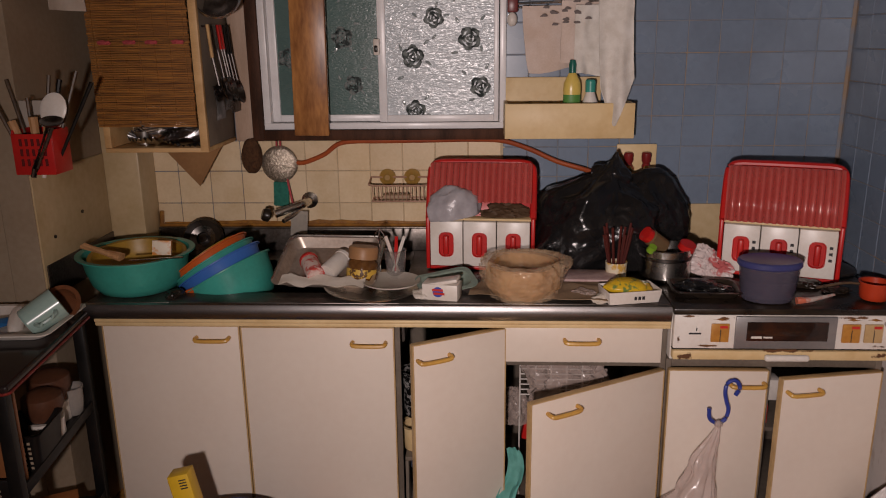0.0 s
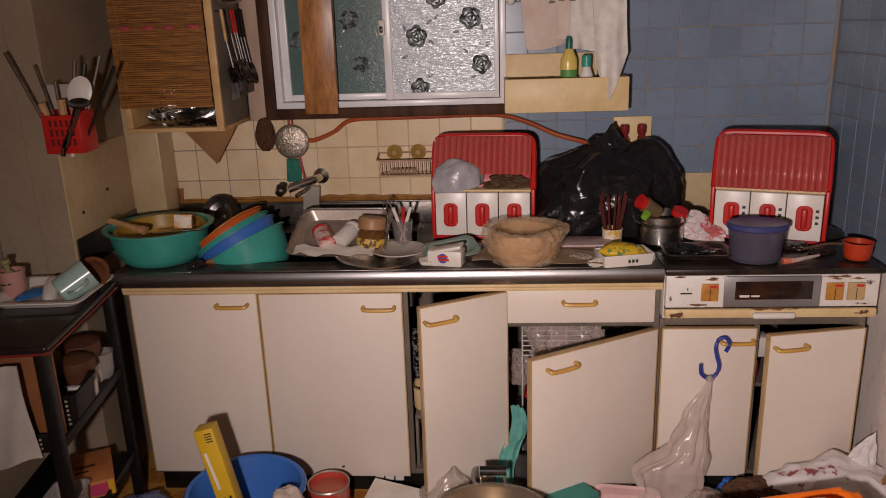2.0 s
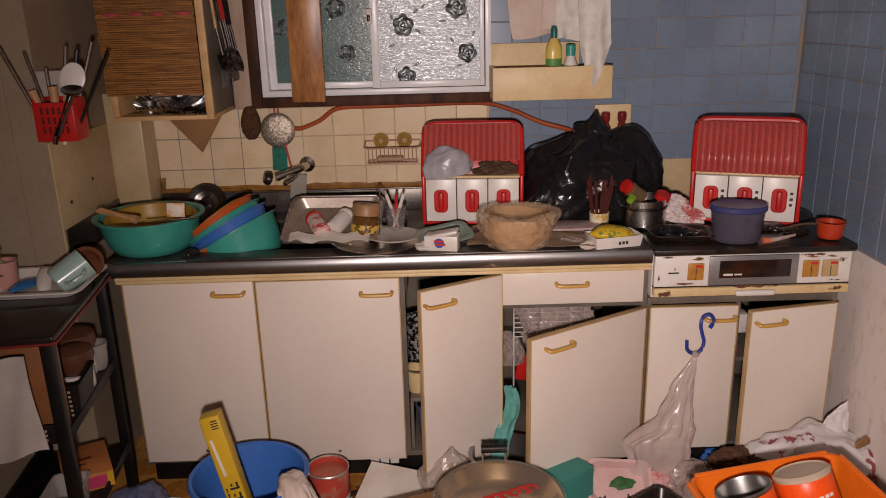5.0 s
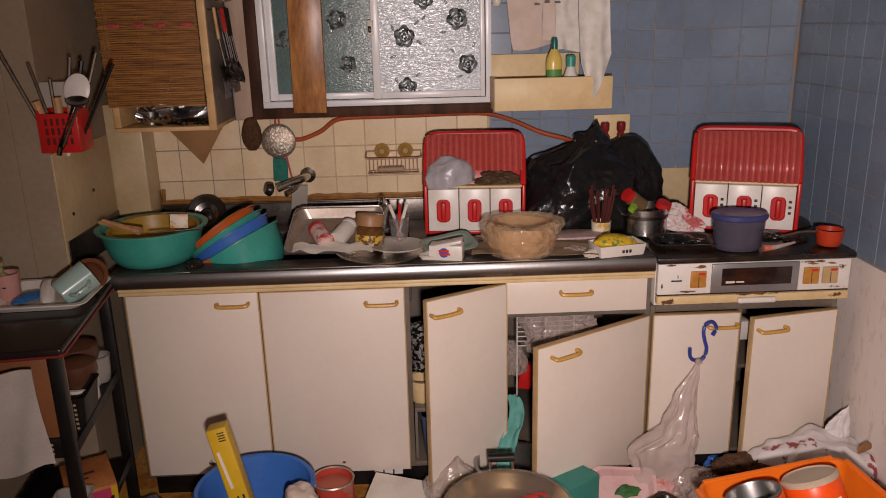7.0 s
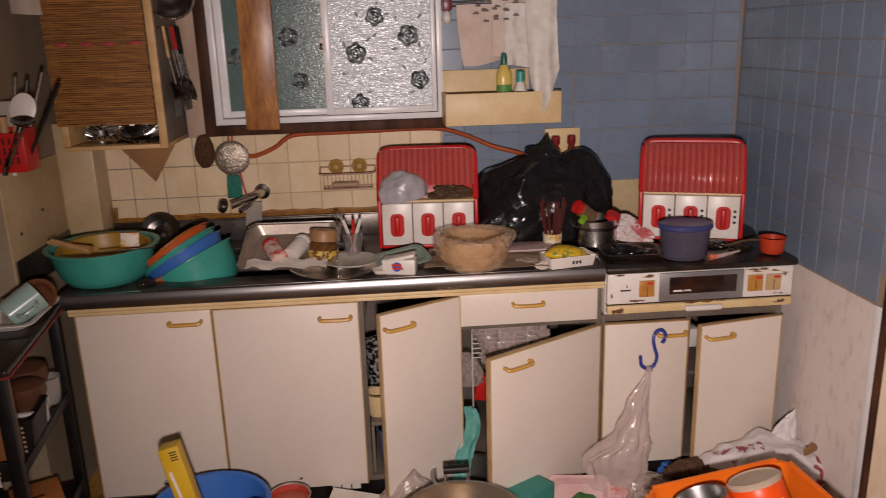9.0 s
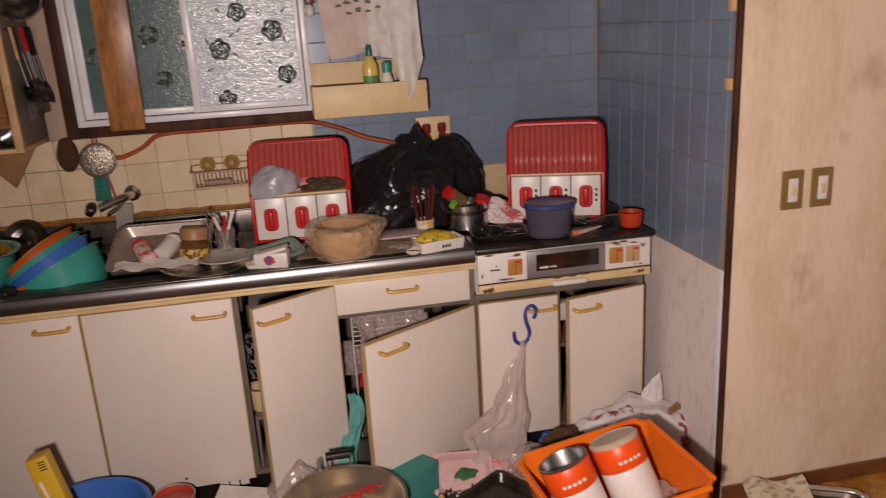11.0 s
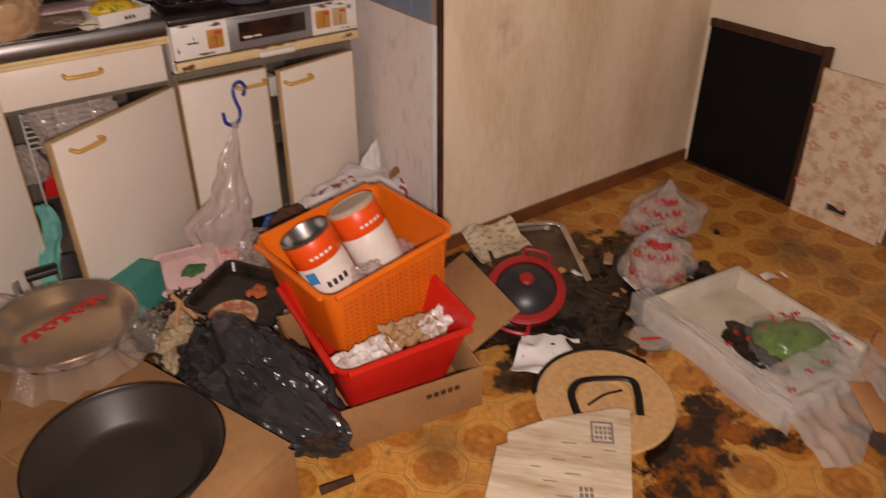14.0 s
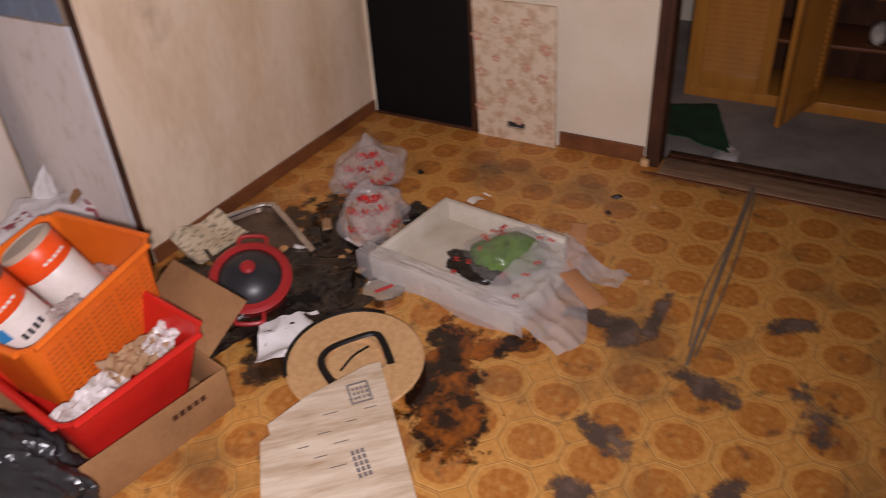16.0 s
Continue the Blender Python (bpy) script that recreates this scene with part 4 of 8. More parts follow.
for i, (x, y, dx, dy, h, mt, nm, r) in enumerate(((-0.05, 0.0, -0.10, 0.0, 0.30, dark_u, "chopstick", 0.006), (-0.03, 0.02, -0.06, 0.02, 0.26, dark_u, "chopstick", 0.005), (-0.02, 0.0, -0.005, 0.02, 0.21, dark_u, "chopstick", 0.005),
                                            (0.0, 0.02, 0.03, 0.03, 0.27, dark_u, "chopstick", 0.005), (0.02, 0.02, 0.055, 0.0, 0.26, black_paint, "chopstick", 0.006), (0.05, 0.01, 0.11, 0.02, 0.25, black_paint, "chopstick", 0.005), (0.03, 0.03, 0.07, 0.04, 0.28, dark_u, "chopstick", 0.005),
                                            (-0.03, -0.01, -0.03, -0.005, 0.15, wood_u, "wooden_spatula", 0.010), (0.0, -0.01, 0.0, 0.0, 0.16, wood_u, "wooden_spatula", 0.011), (0.02, -0.01, 0.02, 0.0, 0.15, wood_u, "wooden_spatula", 0.009))):
    solid(nm, moved(tube([(x * 0.7, y * 0.5, 0.01), (x + dx, y + dy, h)], r * 0.8, 8, taper=r * 1.2), ch.matrix_basis), mt, {"chopstick": "long dark chopstick standing in the red holder", "wooden_spatula": "pale wooden spatula standing in the red holder"}[nm], nm.split("_")[-1], group="utensils in the red holder")
ladle_w = thing("rice_paddle", "white round plastic paddle in the red holder", "paddle", ch.matrix_basis @ pose(0.035, -0.012, 0.085, 0, 16, 0))
part("blade", moved(lathe([(0, 0.004), (0.03, 0.004), (0.037, 0), (0.03, -0.003), (0, -0.003)], 26, sy=1.25), pose(0, 0, 0.10, 80)), white_pl, ladle_w)
part("handle", tube([(0, 0, -0.1), (0, 0, 0.07)], 0.006), white_pl, ladle_w)
solid("tongs", moved(joined(moved(lathe([(0, -0.01), (0.022, -0.006), (0.032, 0.004), (0.03, 0.005), (0.02, -0.003), (0, -0.006)], 20), pose(0.072, -0.046, 0.148, 20, 10, 0)), tube([(0.06, -0.045, 0.14), (0.0, -0.042, 0.02), (-0.008, -0.041, -0.005)], 0.005, 6), tube([(0.075, -0.047, 0.14), (0.01, -0.042, 0.02), (-0.002, -0.041, -0.005)], 0.005, 6)), ch.matrix_basis), dsteel, "steel tongs hooked over the red holder", "tongs")

kr = thing("kitchen_roll", "white paper roll in a grey holder high on the alcove wall", "kitchen roll", pose(-1.828, 0.175, 1.742, 0, 0, 90))
part("roll", moved(lathe([(0.012, -0.10), (0.046, -0.10), (0.046, 0.10), (0.012, 0.10), (0.012, -0.10)], 28), pose(0, 0, 0.05, 0, 90, 0)), paper, kr)
part("hanging_sheet", sheet(8, 6, lambda u, v: ((u - 0.5) * 0.2, -0.047 + 0.01 * math.sin(u * 4) * v, 0.05 - 0.10 * v), 0.001), paper, kr)
part("end_plate", box(-0.118, -0.104, -0.052, 0.05, 0.015, 0.12, 0.006), M("dark grey holder plastic", (0.10, 0.11, 0.11), rough=0.5), kr, "dark grey end plate")

# ---- things on the worktop ----


def bowl_profile(r, h, base=0.65, t=0.004, lip=0.008):
    k = 1 - base
    return [(0, 0), (r * base, 0), (r * (base + 0.28 * k), h * 0.06), (r * (base + 0.58 * k), h * 0.25), (r * (base + 0.80 * k), h * 0.58), (r * (base + 0.92 * k), h * 0.88), (r, h), (r + lip, h), (r + lip, h + 0.004), (r - t, h + 0.003), (r * (base + 0.92 * k) - t, h * 0.87), (r * (base + 0.80 * k) - t, h * 0.58), (r * (base + 0.55 * k) - t, h * 0.27), (r * (base + 0.22 * k) - t, h * 0.09), (r * base - t, t), (0, t)]


bs = thing("wash_basin", "large teal plastic wash basin on the worktop", "basin", pose(-1.648, 0.145, C))
part("shell", lathe(bowl_profile(0.165, 0.120, 0.62, 0.004, 0.014), 48), teal, bs)
solid("yellow_basin", moved(lathe(bowl_profile(0.140, 0.075, 0.7), 40, 0.02), pose(-1.645, 0.15, C + 0.036, 5, 2, 0)), M("mustard plastic", (0.40, 0.24, 0.03), (0.32, 0.18, 0.02), 0.4), "mustard yellow plastic basin stacked in the teal one", "basin")
solid("soap_carton", moved(box(-0.028, 0.028, -0.012, 0.012, 0, 0.045, 0.001), pose(-1.545, 0.10, C + 0.122, -8, 4, 10)), M("soap carton", (0.70, 0.62, 0.5), (0.62, 0.25, 0.05), 0.5, scale=30, ramp=(0.45, 0.6)), "small white and orange carton on the basin rim", "carton")
for k in range(2):
    solid("wooden_spoon", tube([(-1.80 + 0.015 * k, 0.10 - 0.01 * k, C + 0.148 + 0.008 * k), (-1.66, 0.08 - 0.02 * k, C + 0.122)], 0.007, 8, taper=0.011), wood_u, "wooden spoon lying on the basin", "spoon", group="spoons on the basin")
solid("steel_knife", tube([(-1.62, 0.03, C + 0.123), (-1.46, 0.05, C + 0.128)], 0.005, 6, flat=0.5), chrome, "white-handled table knife across the basin", "knife")
# stack of tilted bowls in the sink
SB = pose(-1.335, 0.20, 0.775, -10, -30, 0)
for k, (r, h, z, mt, lb) in enumerate(((0.148, 0.125, -0.02, teal, "teal plastic bowl lying tilted in the sink"), (0.142, 0.10, 0.04, blue_pl, "blue plastic bowl stacked in the tilted pile"), (0.140, 0.09, 0.068, teal, "teal plastic bowl stacked in the tilted pile"), (0.136, 0.075, 0.105, M("burnt orange plastic", (0.55, 0.11, 0.02), (0.45, 0.085, 0.015), 0.35), "orange plastic bowl on top of the tilted pile"))):
    solid("plastic_bowl", moved(lathe(bowl_profile(r, h, 0.6), 44), SB @ pose(-0.008 * k, 0.004 * k, z, 0, -2 * k, 0)), mt, lb, "bowl", group="bowls in the sink")
solid("plastic_bowl", moved(lathe(bowl_profile(0.108, 0.05, 0.6), 40), SB @ pose(-0.03, 0.01, 0.135, 0, -8, 0)), bpy.data.materials["mustard plastic"], "mustard yellow bowl on top of the tilted pile", "bowl", group="bowls in the sink")
solid("orange_bowl", moved(lathe(bowl_profile(0.12, 0.05, 0.6), 40), pose(-1.425, 0.20, 0.80, -6, -24, 0)), bpy.data.materials["burnt orange plastic"], "orange plastic bowl low in the pile", "bowl", group="bowls in the sink")
ds = thing("drain_strainer", "round steel and black rubber drain plug leaning at the back", "drain plug", pose(-1.570, 0.530, 0.900, 66, 0, 0) @ Matrix.Scale(1.18, 4))
part("ring", lathe([(0.04, 0), (0.062, 0.0), (0.066, 0.008), (0.058, 0.016), (0.04, 0.012), (0.04, 0)], 32), dark_grime, ds, "black rubber ring")
part("dish", lathe([(0, -0.006), (0.02, -0.004), (0.022, 0.004), (0.04, 0.010), (0.043, 0.002), (0.02, -0.012), (0, -0.012)], 28), dsteel, ds)
part("knob", lathe([(0.012, -0.004), (0.013, 0.012), (0, 0.014)], 16), dark_grime, ds)
# steel tray over the sink with jars
TT = pose(-1.045, 0.235, C + 0.042, 20, 0, -3)
ty = thing("steel_tray", "shallow rectangular steel tray tilted over the sink", "tray", TT)


def rect_tray(w, d, h, t=0.004, flare=0.018, lip=0.012, r=0.03, n=6):
    """Rectangular tray with rounded corners, a flared side and a rolled lip."""
    bm = bmesh.new()

    def ring(ww, dd, z):
        pts = []
        for cx, cy, a0 in ((1, 1, 0), (-1, 1, 90), (-1, -1, 180), (1, -1, 270)):
            for k in range(n + 1):
                a = radians(a0 + 90 * k / n)
                pts.append(bm.verts.new((cx * (ww / 2 - r) + r * math.cos(a), cy * (dd / 2 - r) + r * math.sin(a), z)))
        return pts

    rings = [ring(w - 2 * flare, d - 2 * flare, 0), ring(w, d, h), ring(w + 2 * lip, d + 2 * lip, h), ring(w + 2 * lip, d + 2 * lip, h + t), ring(w - 2 * t, d - 2 * t, h + t), ring(w - 2 * flare - 2 * t, d - 2 * flare - 2 * t, t)]
    for a, b in zip(rings, rings[1:]):
        for i in range(len(a)):
            bm.faces.new((a[i], a[(i + 1) % len(a)], b[(i + 1) % len(a)], b[i]))
    bm.faces.new(rings[0])
    bm.faces.new(rings[-1])
    bmesh.ops.recalc_face_normals(bm, faces=bm.faces)
    return bm


part("pan", rect_tray(0.31, 0.25, 0.03, 0.002), M("worn steel tray", (0.60, 0.52, 0.45), (0.38, 0.30, 0.24), 0.34, 0.7, scale=8, bump=0.06), ty)
part("bright_lip", moved(tube([(-0.165, -0.11, 0), (-0.165, 0.10, 0), (-0.14, 0.134, 0), (0.14, 0.134, 0), (0.165, 0.10, 0), (0.165, -0.11, 0)], 0.0035, 6), pose(0, 0, 0.032)), chrome, ty)
for k, (x, y, rz, cl) in enumerate(((-0.045, -0.055, 28, red_pl), (0.022, -0.040, -22, white_pl))):
    c = thing("small_tin", "small tin lying on its side in the tray", "tin", TT @ pose(x, y, 0.034, 88, 0, rz) @ Matrix.Scale(1.22, 4), group="tins in the tray")
    part("can", lathe([(0, -0.035), (0.023, -0.035), (0.024, -0.03), (0.024, 0.03), (0.023, 0.035), (0, 0.035)], 22), white_pl if k else M("red and white tin", (0.5, 0.06, 0.05), (0.65, 0.5, 0.45), 0.4, scale=18, ramp=(0.45, 0.55)), c)
    part("lid", moved(lathe([(0.0245, 0), (0.025, 0.01), (0.02, 0.012), (0, 0.012)], 22), pose(0, 0, -0.046)), cl if k == 0 else white_pl, c)
j = thing("spice_jar", "glass jar of brown spice with a tan lid", "jar", pose(-0.937, 0.165, C + 0.014, -8, 5, 0) @ Matrix.Scale(1.28, 4))
part("glass", lathe([(0, 0), (0.036, 0), (0.038, 0.01), (0.038, 0.05), (0.03, 0.062), (0, 0.062)], 26), M("amber jar glass", (0.22, 0.10, 0.03), (0.12, 0.05, 0.015), 0.12, scale=25, trans=0.3), j)
part("lid", lathe([(0.036, 0.06), (0.037, 0.085), (0.034, 0.09), (0, 0.091)], 26), M("tan lid", (0.38, 0.2, 0.09), rough=0.45), j)
part("label", lathe([(0.0385, 0.015), (0.039, 0.016), (0.039, 0.035), (0.0385, 0.036)], 26), M("yellow label", (0.6, 0.38, 0.06), (0.1, 0.05, 0.02), 0.5, scale=60, ramp=(0.5, 0.55)), j)
solid("torn_paper", moved(sheet(10, 4, lambda u, v: ((u - 0.5) * 0.27, (v - 0.5) * 0.05 + 0.008 * math.sin(u * 17), 0.01 * noise.noise((u * 6, v * 4, 0))), 0.0012), TT @ pose(0, -0.118, 0.036)), paper, "torn strip of white paper along the tray's rim", "paper")
gl = thing("drinking_glass", "clear drinking glass holding toothbrushes", "glass", pose(-0.832, 0.215, C + 0.002))
part("glass", lathe([(0, 0), (0.027, 0), (0.036, 0.105), (0.034, 0.105), (0.0255, 0.006), (0, 0.006)], 26), M("clear glass", (0.85, 0.82, 0.8), rough=0.05, trans=0.9, bump=0.0), gl)
for k, (dx, mt) in enumerate(((0.03, white_pl), (-0.03, cloth), (0.005, red_pl))):
    solid("toothbrush", tube([(-0.832 - dx * 0.5, 0.215, C + 0.012), (-0.832 + dx, 0.22, C + 0.15)], 0.006, 6), mt, "toothbrush standing in the glass", "toothbrush", group="brushes in the glass")
solid("steel_whisk", joined(*[tube([(-0.885, 0.24, C + 0.01), (-0.885, 0.24, C + 0.12), (-0.885 + 0.016 * math.cos(a), 0.24 + 0.016 * math.sin(a), C + 0.145), (-0.885, 0.24, C + 0.17)], 0.002, 5, 3) for a in (0, 1.6, 3.1, 4.7)]), chrome, "looped wire whisk standing in the clutter", "whisk")
solid("steel_plate", moved(lathe([(0, 0), (0.10, 0.0), (0.15, 0.014), (0.15, 0.017), (0.10, 0.004), (0, 0.004)], 40), pose(-0.90, 0.13, C + 0.001, 2, 2)), chrome, "steel plate under the tray's corner", "plate")
solid("pale_dish", moved(lathe([(0, 0), (0.06, 0.0), (0.09, 0.012), (0.09, 0.016), (0.06, 0.004), (0, 0.004)], 36), pose(-0.835, 0.12, C + 0.02)), M("grey ceramic", (0.5, 0.46, 0.4), rough=0.3), "pale ceramic dish on the steel plate", "dish")
# teal tray and detergent carton
solid("green_food_tray", moved(rect_tray(0.16, 0.10, 0.018, 0.003), pose(-0.665, 0.135, C + 0.010, 14, -6, 20)), M("dull green tray", (0.24, 0.31, 0.26), (0.17, 0.22, 0.18), 0.4), "dull green plastic food tray lying tilted", "tray")
dc = thing("detergent_carton", "small white carton with a red and blue mark", "carton", pose(-0.675, 0.055, C, 0, 0, -12))
part("carton", joined(box(-0.055, 0.055, -0.03, 0.03, 0, 0.05, 0.003)), white_pl, dc)
part("sloping_top", moved(box(-0.05, 0.05, -0.028, 0.028, 0, 0.012, 0.005), pose(0.006, 0.0, 0.048, 0, -12, 0)), white_pl, dc)
part("blue_mark", moved(lathe([(0, 0.001), (0.016, 0.001), (0.016, 0), (0, 0)], 18), pose(-0.005, -0.0302, 0.027, 90)), M("blue mark", (0.05, 0.08, 0.4), rough=0.5), dc)
part("red_mark", joined(box(-0.022, 0.012, -0.0325, -0.0315, 0.030, 0.037, 0), box(-0.018, 0.016, -0.0325, -0.0315, 0.019, 0.026, 0)), red_ink, dc)
solid("paper_litter", moved(sheet(14, 12, lambda u, v: ((u - 0.5) * 0.42, (v - 0.5) * 0.24, 0.012 + 0.012 * noise.noise((u * 4, v * 4, 3))), 0.0012), pose(-0.37, 0.14, C, 0, 0, -8)), M("stained brown paper", (0.34, 0.24, 0.15), (0.24, 0.16, 0.09), 0.8), "stained brown paper sheets spread on the worktop", "paper")
# the two red spice racks


def spice_rack(m, name_label, group, lid_open):
    r = thing("spice_rack", name_label, "spice rack", m, group=group)
    W, D = 0.365, 0.155
    part("frame", joined(box(0, 0.014, 0, D, 0, 0.18, 0.005), box(W - 0.014, W, 0, D, 0, 0.18, 0.005), box(0.014, W - 0.014, 0, D, 0, 0.012, 0.003)), red_pl, r, "red plastic frame")
    hoop = [(0.008, 0, 0), (0.008, 0, 0.08), (0.010, 0, 0.155), (0.018, 0, 0.178), (0.040, 0, 0.189), (0.10, 0, 0.191)]
    part("hoop", moved(tube(hoop + [(W - x, y, z) for x, y, z in reversed(hoop)], 0.0115, 10, 4), pose(0, 0.026, 0.172, -20)), red_pl, r, "rounded red plastic hoop")
    part("back_board", moved(box(0.016, W - 0.016, 0.016, 0.022, 0, 0.182, 0.001), pose(0, 0.022, 0.170, -20)), red_pl, r)
    part("shelf", box(0.014, W - 0.014, 0.0, D, 0.171, 0.178, 0.001), shelf_cream, r)
    for k in range(3):
        x0 = 0.016 + k * 0.1115
        d = part("drawer", box(x0, x0 + 0.109, -0.006, D - 0.01, 0.014, 0.168, 0.003), white_pl, r, "white plastic drawer")
        part("handle", joined(moved(rect_tray(0.050, 0.084, 0.006, 0.002, 0.001, 0.0, 0.018, 5), pose(x0 + 0.0545, -0.0062, 0.09, 90)), box(x0 + 0.045, x0 + 0.064, -0.026, -0.0122, 0.056, 0.124, 0.006, 3)), red_pl, d, "red plastic pull")
        if not lid_open:
            part("writing", joined(*[box(x0 + 0.088, x0 + 0.098, -0.0078, -0.0064, 0.07 + q * 0.02, 0.079 + q * 0.02, 0) for q in range(3)]), ink, d)
    # ribbed see-through cover curving over the shelf
    def ribs(u, v):
        a = v * 1.15
        return (0.014 + u * (W - 0.028), 0.0 + 0.10 * (1 - math.cos(a)) + (-0.013 * abs(math.cos(u * math.pi * 16))), 0.179 + 0.170 * math.sin(a) / math.sin(1.15))
    def ribs_open(u, v):
        a = v * 1.0
        return (0.014 + u * (W - 0.028), -0.004 + 0.066 * v - 0.013 * abs(math.cos(u * math.pi * 16)), 0.235 + 0.12 * v + 0.010 * math.sin(v * 3.1))
    part("ribbed_cover", sheet(192, 14, ribs_open if lid_open else ribs, 0.0015), red_clear, r, "ribbed glossy red plastic cover")
    return r


spice_rack(pose(-0.742, 0.345, C + 0.004, 0, 0, -5), "red and white three-drawer spice rack with its cover up", "spice racks", True)
spice_rack(pose(0.213, 0.302, C + 0.006, 0, 0, -20), "red and white three-drawer spice rack with a ribbed cover", "spice racks", False)
solid("grey_plastic_bag", moved(lump(0.085, 0.055, 0.075, 4, 0.28, 1.6, 5, crisp=0.35), pose(-0.645, 0.335, C + 0.183, 0, -8, 4)), M("greyish bag plastic", (0.42, 0.40, 0.42), (0.33, 0.31, 0.33), 0.3, scale=14, bump=0.5, depth=0.005), "crumpled greyish plastic bag in the spice rack", "plastic bag")
# dried brown scraps, of no particular plant
solid("dried_herb", moved(lump(0.07, 0.04, 0.028, 8, 0.7, 5, 4), pose(-0.48, 0.37, C + 0.183)), M("brown scraps", (0.09, 0.05, 0.025), rough=0.7), "dried brown scraps on the rack's shelf", "scraps")
# wrapped bowl, rubbish bag, pot
wb = thing("wrapped_bowl", "brown bowl wrapped in clear plastic", "bowl", pose(-0.432, 0.075, C + 0.008) @ Matrix.Diagonal((0.93, 0.95, 0.95, 1)))
part("bowl", lathe([(0, 0), (0.085, 0), (0.115, 0.03), (0.125, 0.085), (0.118, 0.105), (0.10, 0.104), (0.085, 0.085), (0.08, 0.04), (0, 0.03)], 48, 0.16, 2), bread, wb)


def wrapped(u, v):
    """Loose film over the bowl: up the outside, over the rim, down into the hollow, with a flared corner."""
    a = u * 2 * math.pi
    if v < 0.55:
        q = v / 0.55
        r, z = 0.104 + 0.026 * math.sin(q * 2.2), 0.002 + 0.104 * q
    else:
        q = (v - 0.55) / 0.45
        r, z = 0.125 * (1 - q ** 0.8), 0.106 + 0.014 * math.sin(min(1, q * 4) * 3.14) - 0.045 * min(1, q * 1.5)
    d = Vector((math.cos(a), math.sin(a), v * 2.4))
    wrinkle = 0.016 * (0.5 - abs(noise.noise(d * 2.6 + Vector((4, 0, 0))))) + 0.011 * (0.5 - abs(noise.noise(d * 6.5)))
    flare = 0.028 * max(0, math.cos(a - 0.1)) ** 8 * math.exp(-((v - 0.52) / 0.12) ** 2)
    r = max(0, r + (wrinkle if v < 0.97 else 0) + flare)
    return (r * math.cos(a), r * math.sin(a), max(0.001, z + 0.8 * wrinkle * min(1, v * 5)))


part("plastic_wrap", sheet(150, 60, wrapped, 0.0), M("cling wrap", (0.80, 0.60, 0.40), (0.6, 0.40, 0.24), 0.07, scale=16, fine=55, bump=0.8, depth=0.006, clear=0.66, coat=0.6), wb, "crinkled clear wrap")
bb = thing("black_rubbish_bag", "full glossy black rubbish bag on the worktop", "rubbish bag")
lean = Matrix(((1, 0, 0.22, 0), (0, 1, 0, 0), (0, 0, 1, 0), (0, 0, 0, 1)))
for nm, b in (("bag", moved(lump(0.205, 0.14, 0.192, 3, 0.34, 1.5, 6, neck=0.20, flat=0.7, crisp=0.75), Matrix.Translation((-0.205, 0.39, C)) @ lean)), ("side_bulge", moved(lump(0.15, 0.10, 0.158, 11, 0.30, 1.5, 6, crisp=0.7), pose(-0.005, 0.43, C + 0.09))), ("tied_top", moved(lump(0.07, 0.05, 0.05, 7, 0.4, 1.6, 5, crisp=0.6), pose(-0.125, 0.40, C + 0.275, 0, 30)))):
    part(nm, b, black_bag, bb)
solid("dark_chopstick_cup", moved(lathe(bowl_profile(0.034, 0.06, 0.85, 0.003, 0.001), 26), pose(-0.125, 0.225, C + 0.002)), M("yellow flower cup", (0.70, 0.62, 0.46), (0.62, 0.36, 0.05), 0.35, scale=32, ramp=(0.5, 0.6)), "white cup with yellow flowers", "cup")
for k in range(14):
    a = k * 2.4
    solid("skewer", tube([(-0.125 + 0.015 * math.cos(a), 0.225 + 0.015 * math.sin(a), C + 0.01), (-0.125 + 0.045 * math.cos(a), 0.225 + 0.03 * math.sin(a), C + 0.17 + 0.02 * math.sin(k))], 0.004, 6), M("maroon lacquer", (0.09, 0.018, 0.014), rough=0.4) if k == 0 else bpy.data.materials["maroon lacquer"], "dark maroon chopstick in the flowered cup", "chopstick", group="chopsticks in the cup")
bx_ = thing("food_carton", "white carton tray with a yellow printed packet", "carton", pose(-0.115, 0.045, C + 0.002, 0, 0, 12))
part("tray", rect_tray(0.165, 0.10, 0.035, 0.003, 0.006, 0.0, 0.006, 2), white_pl, bx_)
part("packet", moved(lump(0.07, 0.042, 0.03, 2, 0.2, 2, 4), pose(-0.005, 0.005, 0.022, 0, 6)), M("lemon print packet", (0.62, 0.40, 0.02), (0.12, 0.2, 0.05), 0.35, scale=26, ramp=(0.55, 0.62)), bx_, "yellow fruit-print packet")
part("writing", joined(*[box(-0.005 + 0.012 * k, 0.003 + 0.012 * k, -0.0520, -0.0512, 0.013, 0.023, 0) for k in range(3)]), ink, bx_)
sp = thing("saucepan", "steel saucepan with jars and red lids in it", "saucepan", pose(0.04, 0.27, C + 0.006))
part("pan", lathe([(0, 0), (0.075, 0), (0.08, 0.006), (0.08, 0.095), (0.084, 0.098), (0.078, 0.098), (0.076, 0.008), (0, 0.006)], 36), chrome, sp)
part("band", lathe([(0.0805, 0.062), (0.083, 0.064), (0.083, 0.072), (0.0805, 0.074)], 36), dsteel, sp)
jr = thing("small_jar", "small clear jar with a red lid lying in the saucepan", "jar", pose(0.03, 0.265, C + 0.105, 0, -55, 20))
part("glass", lathe([(0, 0), (0.026, 0), (0.027, 0.06), (0.02, 0.068), (0, 0.068)], 20), M("brown jar", (0.25, 0.16, 0.08), rough=0.1, trans=0.4), jr)
part("lid", lathe([(0.024, 0.066), (0.025, 0.085), (0, 0.087)], 20), red_pl, jr)
